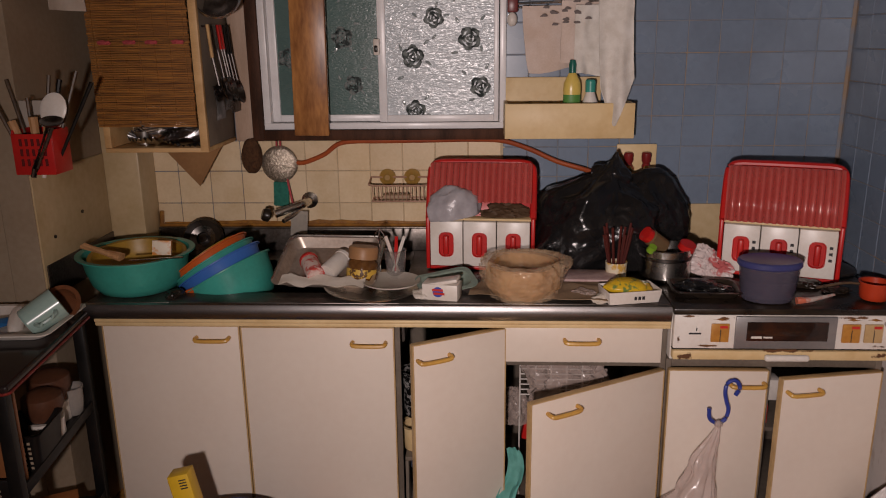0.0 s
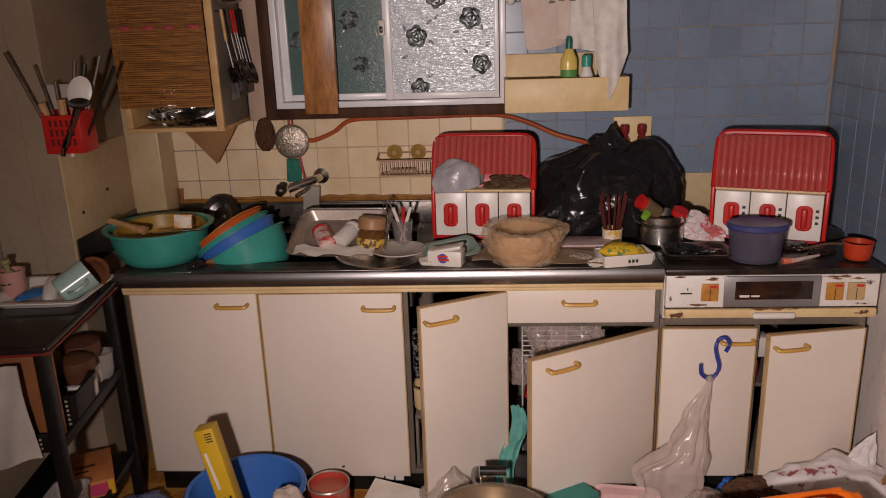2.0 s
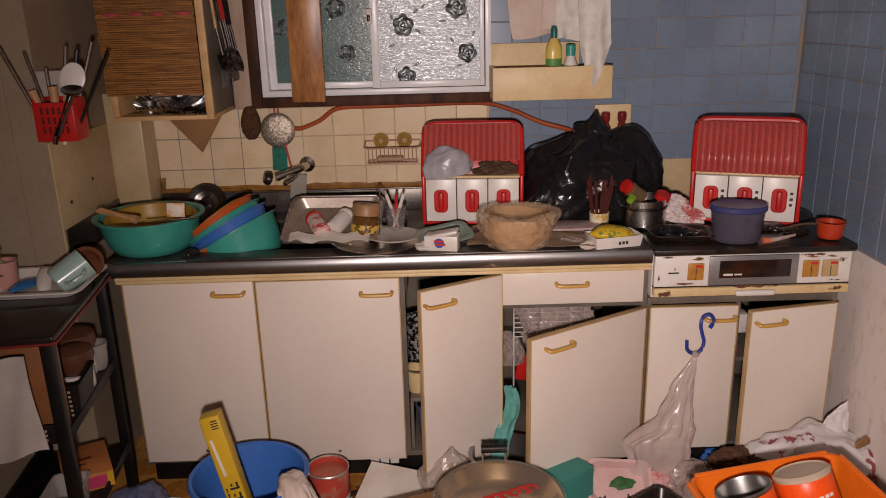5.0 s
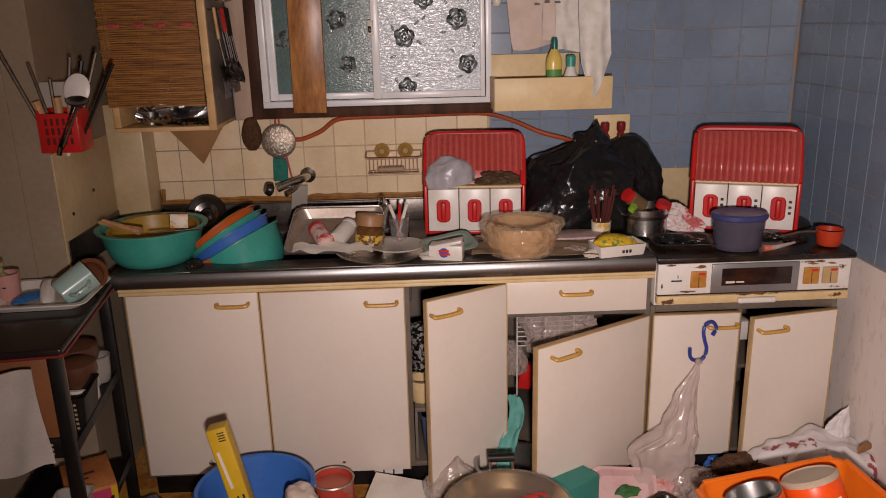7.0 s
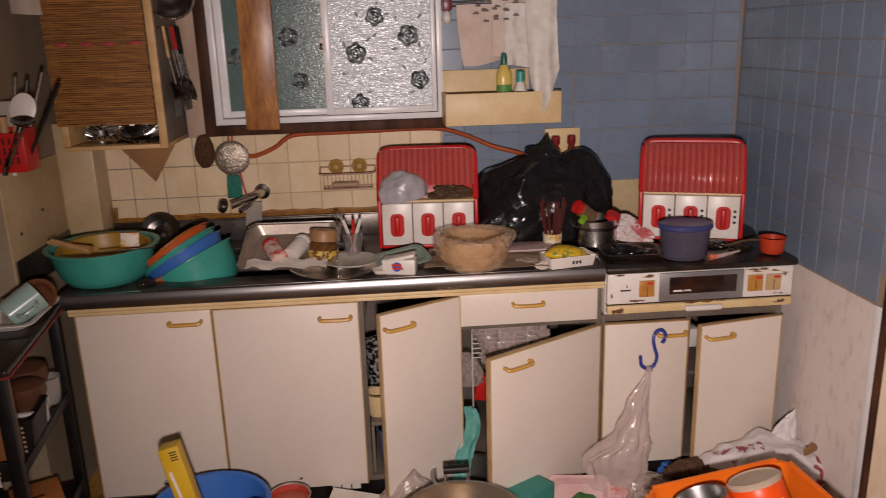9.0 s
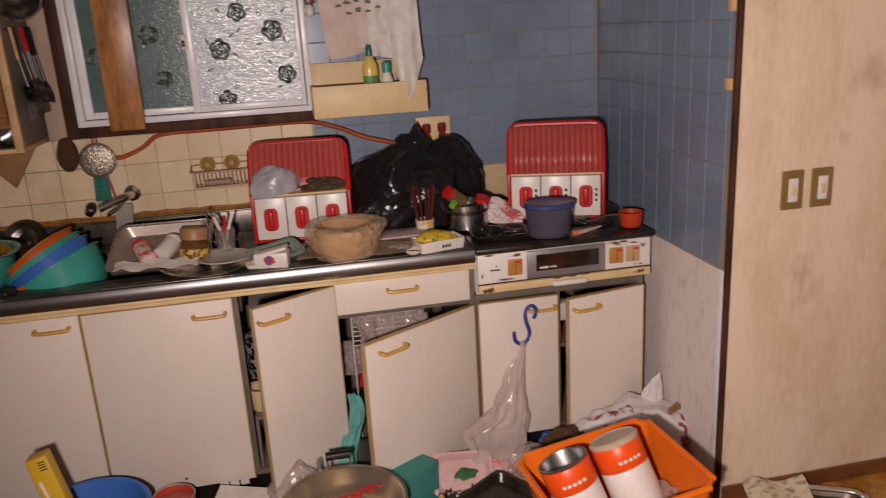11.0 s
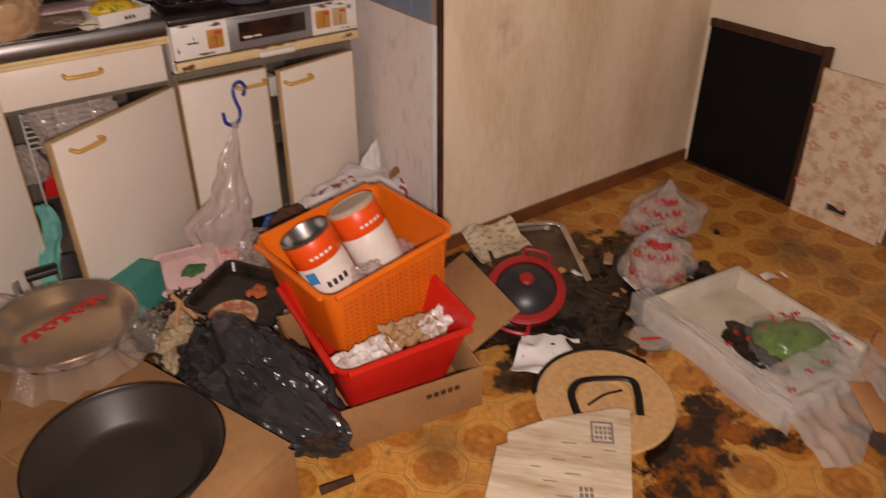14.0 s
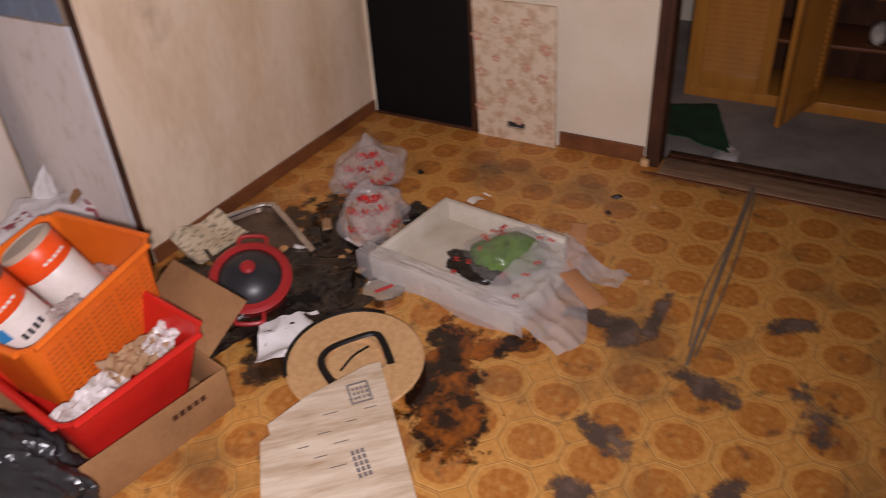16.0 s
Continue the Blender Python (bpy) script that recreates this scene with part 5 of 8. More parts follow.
# a loose red jar cap
solid("red_saucer", moved(lathe([(0, 0.02), (0.026, 0.02), (0.028, 0.0), (0, 0)], 22), pose(0.10, 0.255, C + 0.10, 20, 15)), red_pl, "small red jar cap on the saucepan", "saucer")
solid("bottle_cap", moved(lathe([(0, 0.022), (0.013, 0.022), (0.014, 0), (0, 0)], 16), pose(-0.02, 0.225, C + 0.10, 30, 20)), M("lime cap", (0.22, 0.42, 0.03), rough=0.4), "lime green bottle cap", "cap")
solid("crumpled_wrapper", moved(lump(0.075, 0.045, 0.055, 9, 0.7, 4, 5), pose(0.175, 0.315, C + 0.002, 0, 20, -30)), M("pink printed wrapper", (0.68, 0.58, 0.56), (0.5, 0.12, 0.12), 0.35, scale=22, ramp=(0.52, 0.62)), "crumpled white and pink wrapper", "wrapper")
solid("flat_magazine", moved(box(-0.09, 0.09, -0.05, 0.05, 0, 0.008, 0.002), pose(-0.22, 0.20, C + 0.022, 2, -3, -12)), M("pinkish print", (0.55, 0.42, 0.40), (0.38, 0.25, 0.24), 0.5, scale=26), "pinkish printed leaflet on the worktop", "leaflet")
pl = thing("black_tray", "black plastic tray with a silver edge on the stove", "tray", pose(0.125, 0.115, C + 0.001, 0, 0, -4))
part("tray", rect_tray(0.20, 0.14, 0.018, 0.003, 0.012, 0.006), dark_grime, pl)
part("crumpled_film", moved(lump(0.07, 0.04, 0.02, 6, 0.8, 4, 4), pose(0, 0, 0.004)), black_bag, pl)
pc = thing("storage_tub", "cloudy purple oval storage tub with a blue lid", "storage tub", pose(0.292, 0.055, C + 0.002, 0, 0, -5) @ Matrix.Diagonal((0.9, 0.95, 1.02, 1)))
part("tub", lathe([(0, 0), (0.078, 0), (0.085, 0.01), (0.096, 0.105), (0.092, 0.105), (0.08, 0.012), (0, 0.008)], 40, sy=0.72), M("cloudy purple plastic", (0.125, 0.115, 0.16), (0.085, 0.075, 0.11), 0.22, scale=6, clear=0.4), pc)
part("contents", lathe([(0, 0.01), (0.079, 0.012), (0.086, 0.06), (0, 0.062)], 36, sy=0.7), M("dark contents", (0.025, 0.02, 0.03), rough=0.6), pc)
part("lid", lathe([(0.098, 0.100), (0.102, 0.104), (0.102, 0.116), (0.096, 0.120), (0.085, 0.118), (0, 0.117)], 40, sy=0.72), M("slate blue lid", (0.055, 0.06, 0.19), (0.04, 0.045, 0.14), 0.35), pc, "slate blue lid")
ld = thing("measuring_cup", "red plastic measuring cup with a long handle", "measuring cup", pose(0.60, 0.05, C + 0.004))
part("cup", lathe(bowl_profile(0.043, 0.05, 0.8, 0.003, 0.002), 28), M("tomato plastic", (0.48, 0.05, 0.015), (0.4, 0.035, 0.012), 0.33), ld)
part("handle", tube([(-0.042, 0.005, 0.045), (-0.08, 0.02, 0.042), (-0.15, 0.04, 0.02)], 0.007, 8, 3, flat=0.6), dark_u, ld)
solid("spoon_handle", tube([(0.36, 0.005, C + 0.012), (0.40, 0.01, C + 0.013), (0.49, 0.06, C + 0.012)], 0.011, 8, 4, taper=0.004), M("coral plastic", (0.62, 0.16, 0.09), (0.6, 0.5, 0.45), 0.4, scale=14, ramp=(0.5, 0.6)), "coral-handled peeler lying on the stove", "peeler")
# a frying pan lid lying loose on the stove
solid("greasy_dish", moved(lathe([(0, 0.03), (0.05, 0.028), (0.10, 0.008), (0.105, 0), (0.10, 0)], 32), pose(0.58, 0.36, C + 0.002)), dark_grime, "black greasy frying pan lid at the back of the stove", "dish")

# ---- inside the open cabinets ----
wr = thing("dish_rack", "white wire dish rack inside the open cabinet", "dish rack", pose(-0.43, 0.14, 0.48))
wire = M("white coated wire", (0.62, 0.58, 0.54), rough=0.4)
for k in range(9):
    part("wire", tube([(0.0, 0.0, 0.018 * k), (0.25, 0.0, 0.018 * k)], 0.0022, 6), wire, wr)
for k in range(6):
    part("upright", tube([(0.05 * k, 0.003, -0.37 if k in (0, 5) else 0), (0.05 * k, 0.003, 0.15)], 0.003, 6), wire, wr)
solid("plastic_bag_in_cabinet", moved(lump(0.13, 0.06, 0.12, 3, 0.5, 3, 5), pose(-0.28, 0.10, 0.48)), clear_bag, "crumpled clear bag stuffed in the cabinet", "plastic bag")
solid("white_sack", moved(lump(0.05, 0.05, 0.07, 8, 0.5, 3, 5), pose(-0.45, 0.20, 0.36)), clear_bag, "small white sack in the cabinet", "bag")
solid("red_packet", moved(box(-0.02, 0.03, -0.02, 0.02, 0, 0.10, 0.006), pose(-0.40, 0.24, 0.27, 0, 10)), red_pl, "red packet inside the cabinet", "packet")
aqua = M("aqua cloth", (0.13, 0.40, 0.35), (0.09, 0.29, 0.25), 0.7, scale=14, bump=0.4)
solid("aqua_cloth", sheet(10, 26, lambda u, v: (-0.455 + (u - 0.5) * (0.04 + 0.022 * math.sin(v * 3.1)) - 0.07 * v * v + 0.012 * math.sin(v * 8), 0.06 - 0.16 * v + 0.02 * noise.noise((u * 2.5, v * 8, 5)), 0.33 - 0.27 * v + 0.012 * noise.noise((u * 3, v * 9, 2))), 0.003), aqua, "aqua cloth trailing out of the cabinet", "cloth")
for x, z, r, h, mt, nm, lb in ((-0.76, 0.42, 0.05, 0.15, M("dark perforated metal", (0.62, 0.6, 0.58), (0.015, 0.015, 0.015), 0.3, 0.6, scale=70, fine=200, ramp=(0.46, 0.5)), "colander", "dark perforated colander on the cabinet shelf"), (-0.77, 0.30, 0.045, 0.08, shelf_cream, "mug", "white and yellow mug on the cabinet shelf"), (-0.60, 0.30, 0.06, 0.12, chrome, "cooking_pot", "steel pot inside the cabinet")):
    solid(nm, moved(lathe(bowl_profile(r, h, 0.85), 28), pose(x, 0.12, z)), mt, lb, nm.split("_")[-1])
cs = thing("cabinet_shelf", "grey shelf board inside the sink cabinet", "shelf")
part("board", box(-0.80, -0.50, 0.05, 0.45, 0.285, 0.299, 0.002), grey_side, cs)
part("bracket", box(-0.80, -0.79, 0.05, 0.45, 0.104, 0.284, 0.001), grey_side, cs)
solid("blue_storage_bin", moved(rect_tray(0.16, 0.24, 0.15, 0.003, 0.012, 0.005, 0.02, 3), pose(-0.70, 0.18, 0.104)), M("slate plastic", (0.07, 0.09, 0.15), rough=0.35), "slate blue plastic bin in the cabinet", "bin")
for k in range(2):
    solid("stored_bowl", moved(lathe(bowl_profile(0.10, 0.05, 0.6), 30), pose(-0.66, 0.17, 0.43 + 0.02 * k)), white_pl, "white bowl stored on the rack", "bowl", group="stored bowls")
solid("stored_box", moved(box(-0.08, 0.08, -0.1, 0.1, 0, 0.12, 0.004), pose(-0.66, 0.2, 0.30)), grey_side, "grey box on the cabinet shelf", "box")
for x, z, mt in ((0.30, 0.42, red_pl), (0.29, 0.20, paper), (0.33, 0.50, wire)):
    solid("stored_packet", moved(box(-0.04, 0.04, -0.03, 0.03, 0, 0.07, 0.006), pose(x, 0.10, z)), mt, "packet inside the stove cabinet", "packet", group="packets in the stove cabinet")
s2 = thing("stove_cabinet_shelf", "thin shelf inside the stove cabinet", "shelf")
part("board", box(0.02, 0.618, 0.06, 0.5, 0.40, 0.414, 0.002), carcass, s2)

# ---- hook and bag on the stove cabinet door ----
hk = thing("s_hook", "dark blue plastic S-shaped hook on the door handle", "hook")
part("hook", tube([(0.197, -0.035, 0.568), (0.210, -0.03, 0.592), (0.197, -0.026, 0.612), (0.176, -0.026, 0.605), (0.168, -0.03, 0.58), (0.173, -0.032, 0.55), (0.181, -0.034, 0.52), (0.172, -0.036, 0.49), (0.150, -0.036, 0.478), (0.128, -0.035, 0.492), (0.124, -0.034, 0.525)], 0.0062, 8, 5), M("navy plastic", (0.03, 0.05, 0.30), (0.02, 0.035, 0.22), 0.35), hk)


def along(v, table):
    for (a, p), (b, q) in zip(table, table[1:]):
        if v <= b:
            k = (v - a) / (b - a)
            return p + (q - p) * k * k * (3 - 2 * k)
    return table[-1][1]


def hanging(u, v):
    """A bag hung by its gathered neck: a straight side and a side that swells out low down."""
    a = u * 2 * math.pi
    x0 = along(v, ((0, 0.143), (0.3, 0.066), (0.5, 0.022), (0.64, -0.085), (0.82, -0.078), (1, -0.04)))
    x1 = along(v, ((0, 0.157), (0.3, 0.146), (0.6, 0.142), (0.85, 0.120), (1, 0.08)))
    w = (x1 - x0) / 2
    fold = 1 + 0.10 * math.sin(a * 3 + v * 4) + 0.30 * (0.5 - abs(noise.noise((math.cos(a) * 2, math.sin(a) * 3, v * 7)))) - 0.15 + 0.2 * noise.noise((math.cos(a) * 2, math.sin(a) * 2, v * 4))
    return ((x0 + x1) / 2 + w * fold * math.cos(a), -0.05 - 0.08 * v + min(w, 0.07) * 0.75 * fold * math.sin(a), 0.49 - 0.45 * v + 0.012 * math.sin(a * 3) * v)


hb = thing("hanging_plastic_bag", "long clear plastic bag hanging from the blue hook", "plastic bag")
part("bag", sheet(64, 40, hanging, 0.0), M("warm clear polythene", (0.74, 0.62, 0.57), (0.60, 0.48, 0.43), 0.18, scale=10, fine=40, bump=0.5, depth=0.004, clear=0.52), hb)
part("knot", moved(lump(0.012, 0.012, 0.012, 1, 0.3, 2, 3), pose(0.150, -0.05, 0.476)), clear_bag, hb)
solid("bag_litter", moved(lump(0.06, 0.05, 0.06, 12, 0.5, 3, 4), pose(0.02, -0.15, 0.02)), M("pink litter", (0.55, 0.2, 0.18), (0.6, 0.5, 0.48), 0.5, scale=26), "pink wrappers showing in the hanging bag", "litter")

# ---- bucket and things before the cabinet ----
bk = thing("bucket", "blue plastic bucket with a yellow carton in it", "bucket", pose(-1.29, -0.295, 0))
part("pail", lathe([(0, 0), (0.125, 0), (0.13, 0.01), (0.168, 0.225), (0.18, 0.232), (0.184, 0.242), (0.178, 0.25), (0.168, 0.246), (0.162, 0.225), (0.124, 0.014), (0, 0.012)], 56), blue_pl, bk)
part("handle", tube([(-0.18, 0, 0.235), (-0.15, 0.10, 0.225), (0, 0.178, 0.215), (0.15, 0.10, 0.225), (0.18, 0, 0.235)], 0.004, 6, 5), white_pl, bk)
yw = M("yellow carton", (0.66, 0.42, 0.02), (0.56, 0.34, 0.015), 0.45, scale=8, bump=0.04)
wc = thing("film_carton", "long yellow cling film carton standing in the bucket", "carton", pose(-1.285, -0.375, 0.125, -4, -12.5, 4))
part("carton", box(-0.028, 0.028, -0.026, 0.026, 0, 0.37, 0.002), yw, wc)
part("side_print", box(-0.0292, -0.0284, -0.024, 0.024, 0.01, 0.36, 0), M("amber side", (0.45, 0.24, 0.01), rough=0.5), wc)
part("lettering", joined(*[b for k in range(4) for b in (box(-0.008, 0.020, -0.0285, -0.0265, 0.03 + 0.034 * k, 0.036 + 0.034 * k, 0), box(0.012, 0.018, -0.0285, -0.0265, 0.036 + 0.034 * k, 0.052 + 0.034 * k, 0), box(-0.004, 0.001, -0.0285, -0.0265, 0.041 + 0.034 * k, 0.050 + 0.034 * k, 0))]), ink, wc)
part("white_stripe", moved(box(-0.004, 0.004, -0.0285, -0.0265, 0, 0.12, 0), pose(-0.008, 0, 0.18, 0, -3)), white_pl, wc)
for k in range(7):
    part("print_mark", box(-0.020, -0.016, -0.0285, -0.0265, 0.02 + 0.018 * k, 0.032 + 0.018 * k, 0), ink, wc)
for k in range(4):
    part("print_mark", box(0.0, 0.02, -0.0285, -0.0265, 0.33 + 0.008 * k, 0.333 + 0.008 * k, 0), ink, wc)
solid("floor_cloth", joined(moved(lump(0.052, 0.075, 0.085, 41, 0.30, 1.8, 5, crisp=0.6, flat=0.8), pose(-1.122, -0.365, 0.135, 0, -14, 0)), moved(lump(0.038, 0.055, 0.125, 44, 0.30, 1.8, 5, crisp=0.6, flat=0.8), pose(-1.072, -0.385, 0.02, 0, -10, 0))), cloth, "greyish pink cloth hung over the bucket rim", "cloth")
cn = thing("empty_tin", "open red food tin on the floor by the bucket", "tin", pose(-1.075, -0.13, 0))
part("can", lathe([(0, 0), (0.066, 0), (0.068, 0.006), (0.068, 0.15), (0.066, 0.152), (0.064, 0.15), (0.064, 0.13), (0, 0.13)], 36), M("red tin", (0.50, 0.06, 0.04), (0.40, 0.2, 0.14), 0.4, scale=14, ramp=(0.5, 0.65)), cn)
part("rim", lathe([(0.069, 0.148), (0.0705, 0.152), (0.068, 0.156), (0.064, 0.152), (0.069, 0.148)], 36), M("pale rim", (0.55, 0.48, 0.40), rough=0.4, metal=0.6), cn)
part("label_band", lathe([(0.0684, 0.02), (0.069, 0.021), (0.069, 0.055), (0.0684, 0.056)], 36), M("blue white band", (0.55, 0.5, 0.48), (0.08, 0.1, 0.25), 0.5, scale=22, ramp=(0.48, 0.55)), cn)
part("red_food", moved(lathe([(0, 0.006), (0.05, 0.004), (0.063, 0)], 26, 0.1), pose(0, 0, 0.131)), M("red film", (0.5, 0.12, 0.07), rough=0.3), cn)
solid("white_card", moved(box(-0.14, 0.14, -0.10, 0.10, 0, 0.003, 0), pose(-0.835, -0.14, 0.055, 14, 4, -16)), paper, "large sheet of white card propped on the cardboard", "card")
solid("knotted_food_bag", moved(lump(0.12, 0.08, 0.10, 6, 0.35, 2.4, 5, neck=0.25, crisp=0.6), pose(-0.655, -0.12, 0.03)), clear_bag, "knotted clear bag of food scraps", "plastic bag")
solid("food_scraps", moved(lump(0.075, 0.05, 0.075, 2, 0.3, 3, 4), pose(-0.655, -0.12, 0.035)), M("pale dough", (0.42, 0.34, 0.2), rough=0.7), "pale food scraps inside the knotted bag", "food")
ap = thing("aluminium_pot", "grey aluminium pot half hidden behind the door", "pot", pose(-0.475, -0.105, 0.0))
part("pot", lathe(bowl_profile(0.125, 0.165, 0.9, 0.004, 0.008), 40), M("dull aluminium", (0.42, 0.41, 0.4), (0.3, 0.28, 0.26), 0.4, 1.0), ap)
tb = thing("teal_box", "dark teal cardboard box standing on the floor", "box", pose(-0.30, -0.19, 0.0, 0, 0, 35))
part("carton", box(-0.075, 0.075, -0.06, 0.06, 0.0, 0.165, 0.003), M("dark teal card", (0.05, 0.26, 0.215), (0.04, 0.20, 0.165), 0.6, scale=5), tb)
pt = thing("pink_food_tray", "pale pink styrofoam food tray with a green sprig", "food tray", pose(-0.115, -0.165, 0.075, 42, 0, -8))
part("tray", rect_tray(0.20, 0.14, 0.022, 0.004, 0.015, 0.006), M("pink foam", (0.62, 0.42, 0.40), (0.5, 0.3, 0.28), 0.5), pt)
part("sprig", moved(lump(0.03, 0.018, 0.008, 4, 0.9, 4, 4), pose(0.01, 0.0, 0.006)), M("parsley green", (0.03, 0.12, 0.025), rough=0.6), pt, "dark green sprig")
solid("fur_duster", moved(lump(0.19, 0.07, 0.085, 9, 0.8, 6, 5), pose(0.33, -0.15, 0.04, 0, 0, 10)), M("brown fur", (0.07, 0.03, 0.015), (0.12, 0.06, 0.03), 0.95, scale=50, fine=300, bump=1.0, depth=0.01), "brown furry cloth heap by the cabinet", "cloth")
solid("blue_bag_scrap", moved(lump(0.05, 0.03, 0.04, 2, 0.6, 4, 4), pose(0.27, 0.0, 0.03)), blue_pl, "scrap of blue plastic bag", "plastic bag")
wg = thing("white_shopping_bag", "white printed shopping bag slumped against the wall", "shopping bag", pose(0.535, -0.13, 0.0) @ Matrix.Diagonal((1.25, 1.1, 1.15, 1)))
part("bag", lump(0.17, 0.12, 0.15, 14, 0.32, 1.8, 6, crisp=0.45), M("white bag with maroon print", (0.62, 0.58, 0.57), (0.26, 0.05, 0.06), 0.4, scale=9, fine=40, ramp=(0.60, 0.63)), wg)
part("knot", moved(lump(0.040, 0.026, 0.075, 5, 0.5, 2.2, 5, neck=0.45, crisp=0.7), pose(0.055, 0.03, 0.135, 0, 14)), white_bag, wg, "twisted white bag top")
part("brown_print", moved(lump(0.03, 0.004, 0.02, 3, 0.3, 2, 3), pose(0.095, -0.075, 0.19, 0, 0, 30)), card, wg)
solid("slumped_clear_bag", moved(lump(0.15, 0.10, 0.09, 21, 0.5, 3, 5), pose(0.17, -0.16, 0.0)), clear_bag, "slumped clear bag on the floor", "plastic bag")
def crumpled(k, w_, d_):
    return moved(sheet(14, 12, lambda u, v: ((u - 0.5) * w_, (v - 0.5) * d_, 0.02 + 0.05 * (0.5 - abs(noise.noise((u * 3 + k, v * 3, k * 2)))) + 0.02 * noise.noise((u * 8, v * 8, k))), 0.001), pose(-0.28 + 0.05 * (k % 8), -0.52 + 0.085 * (k // 8) + 0.02 * math.sin(k * 7), 0.008 * (k % 3), 8 * math.sin(k), 8 * math.cos(k * 3), k * 37))


solid("dark_litter", joined(*[crumpled(k, 0.13, 0.09) for k in range(0, 32, 2)]), M("dark wet wrappers", (0.05, 0.035, 0.025), (0.015, 0.01, 0.008), 0.25, scale=20, bump=0.4), "dark wet wrappers heaped on the floor", "litter", kind="stuff")
solid("mixed_litter", joined(*[crumpled(k, 0.08, 0.07) for k in range(1, 32, 3)]), M("mixed food litter", (0.30, 0.22, 0.15), (0.08, 0.05, 0.03), 0.6, scale=24, ramp=(0.4, 0.6)), "rotting food litter between the pans and crates", "litter", kind="stuff")
for k, (x, y, a) in enumerate(((-0.205, -0.37, 110), (-0.245, -0.42, 60))):
    solid("wooden_stick", moved(tube([(-0.05, 0, 0), (0.05, 0, 0.04)], 0.008, 8), pose(x, y, 0.075, 0, 0, a)), wood_u, "short pale wooden stick in the litter", "stick", group="sticks in the litter")
straw_paper = M("crumpled straw-coloured paper", (0.42, 0.32, 0.19), (0.24, 0.17, 0.09), 0.75, scale=12, fine=50, bump=0.4)
for k, (x, y, z, r) in enumerate(((-0.27, -0.47, 0.01, 0.062), (-0.235, -0.40, 0.03, 0.045), (-0.285, -0.56, 0.005, 0.058), (-0.17, -0.33, 0.03, 0.042))):
    solid("crumpled_wrapper_ball", moved(lump(r, r * 0.85, r * 0.95, 80 + k, 0.55, 2.6, 5, crisp=1.0), pose(x, y, z, 0, 0, 50 * k)), straw_paper, "crumpled straw-coloured paper in the litter", "paper", group="crumpled papers in the litter")
bt2 = thing("baking_tray", "black square baking tray with a food tub on it", "baking tray", pose(-0.03, -0.42, 0.078, 6, 2, 38))
part("tray", rect_tray(0.27, 0.27, 0.025, 0.004, 0.012, 0.006), dark_grime, bt2)
for k in range(6):
    part("orange_scrap", moved(lump(0.016, 0.012, 0.008, k, 0.5, 3, 3), pose(0.04 + 0.02 * math.cos(k * 2), -0.02 + 0.03 * math.sin(k * 3), 0.006)), M("orange scraps", (0.5, 0.12, 0.03), rough=0.6) if k == 0 else bpy.data.materials["orange scraps"], bt2)
tu = thing("food_tub", "round tub with a red printed lid", "tub", pose(-0.11, -0.52, 0.06))
part("tub", lathe([(0, 0), (0.055, 0), (0.066, 0.045), (0.07, 0.048), (0.07, 0.055), (0, 0.056)], 34), white_pl, tu)
part("lid", lathe([(0.071, 0.050), (0.0715, 0.058), (0.064, 0.060), (0.06, 0.057), (0, 0.0575)], 34), M("red printed lid", (0.42, 0.12, 0.07), (0.5, 0.38, 0.2), 0.35, scale=34, ramp=(0.45, 0.6)), tu, "red and yellow printed lid")

# ---- cardboard box with pans on it ----
BX = pose(-0.745, -0.85, 0, 0, 0, 20)
cb = thing("large_cardboard_box", "low brown cardboard box serving as a table for pans", "cardboard box", BX)
part("carton", joined(box(-0.37, 0.37, -0.48, 0.48, 0, 0.19, 0.006)), card, cb)
part("flap", moved(box(-0.36, 0.0, -0.002, 0.002, 0, 0.20, 0.001), pose(0.37, -0.48, 0.188, -105, 0, 0)), card, cb, "folded-out cardboard flap")
part("flap", moved(box(-0.37, -0.004, 0.0, 0.5, 0, 0.004, 0.001), pose(0.0, -0.47, 0.191)), card, cb)
part("flap", moved(box(0.004, 0.37, 0.0, 0.5, 0, 0.004, 0.001), pose(0.0, -0.47, 0.193, 0, -1.5)), card, cb)
gold = M("gold anodised aluminium", (0.60, 0.43, 0.24), (0.46, 0.31, 0.16), 0.24, 1.0, scale=6, bump=0.06)
gp = thing("gold_pan", "wide gold aluminium pan still in clear wrap", "pan", pose(-0.54, -0.485, 0.197))
part("pan", lathe([(0, 0), (0.13, 0), (0.16, 0.02), (0.178, 0.06), (0.185, 0.064), (0.183, 0.068), (0.174, 0.062), (0.155, 0.024), (0.128, 0.006), (0, 0.005)], 56), gold, gp)
part("clear_wrap", joined(lathe([(0.19, 0.05), (0.188, 0.070), (0.15, 0.066), (0, 0.058)], 64, 0.05, 4), moved(sheet(26, 10, lambda u, v: (math.cos(-2.4 + u * 2.2) * (0.188 + 0.05 * v), math.sin(-2.4 + u * 2.2) * (0.188 + 0.06 * v), 0.055 - 0.05 * v + 0.012 * math.sin(u * 40)), 0.0), Matrix.Identity(4))), M("pan wrap", (0.75, 0.68, 0.6), rough=0.08, scale=14, bump=0.9, depth=0.008, clear=0.90), gp, "crinkled clear wrap over the pan")
part("red_lettering", joined(*[moved(tube([(-0.012, -0.006, 0), (0, 0.012, 0.001), (0.012, -0.004, 0), (0.004, -0.014, 0)], 0.0048, 5, 3, flat=0.3), pose(-0.085 + 0.026 * k, -0.034 + 0.0105 * k, 0.067, 0, 0, 25 + 40 * (k % 3)) @ Matrix.Scale(1.35, 4)) for k in range(8)]), red_ink, gp)
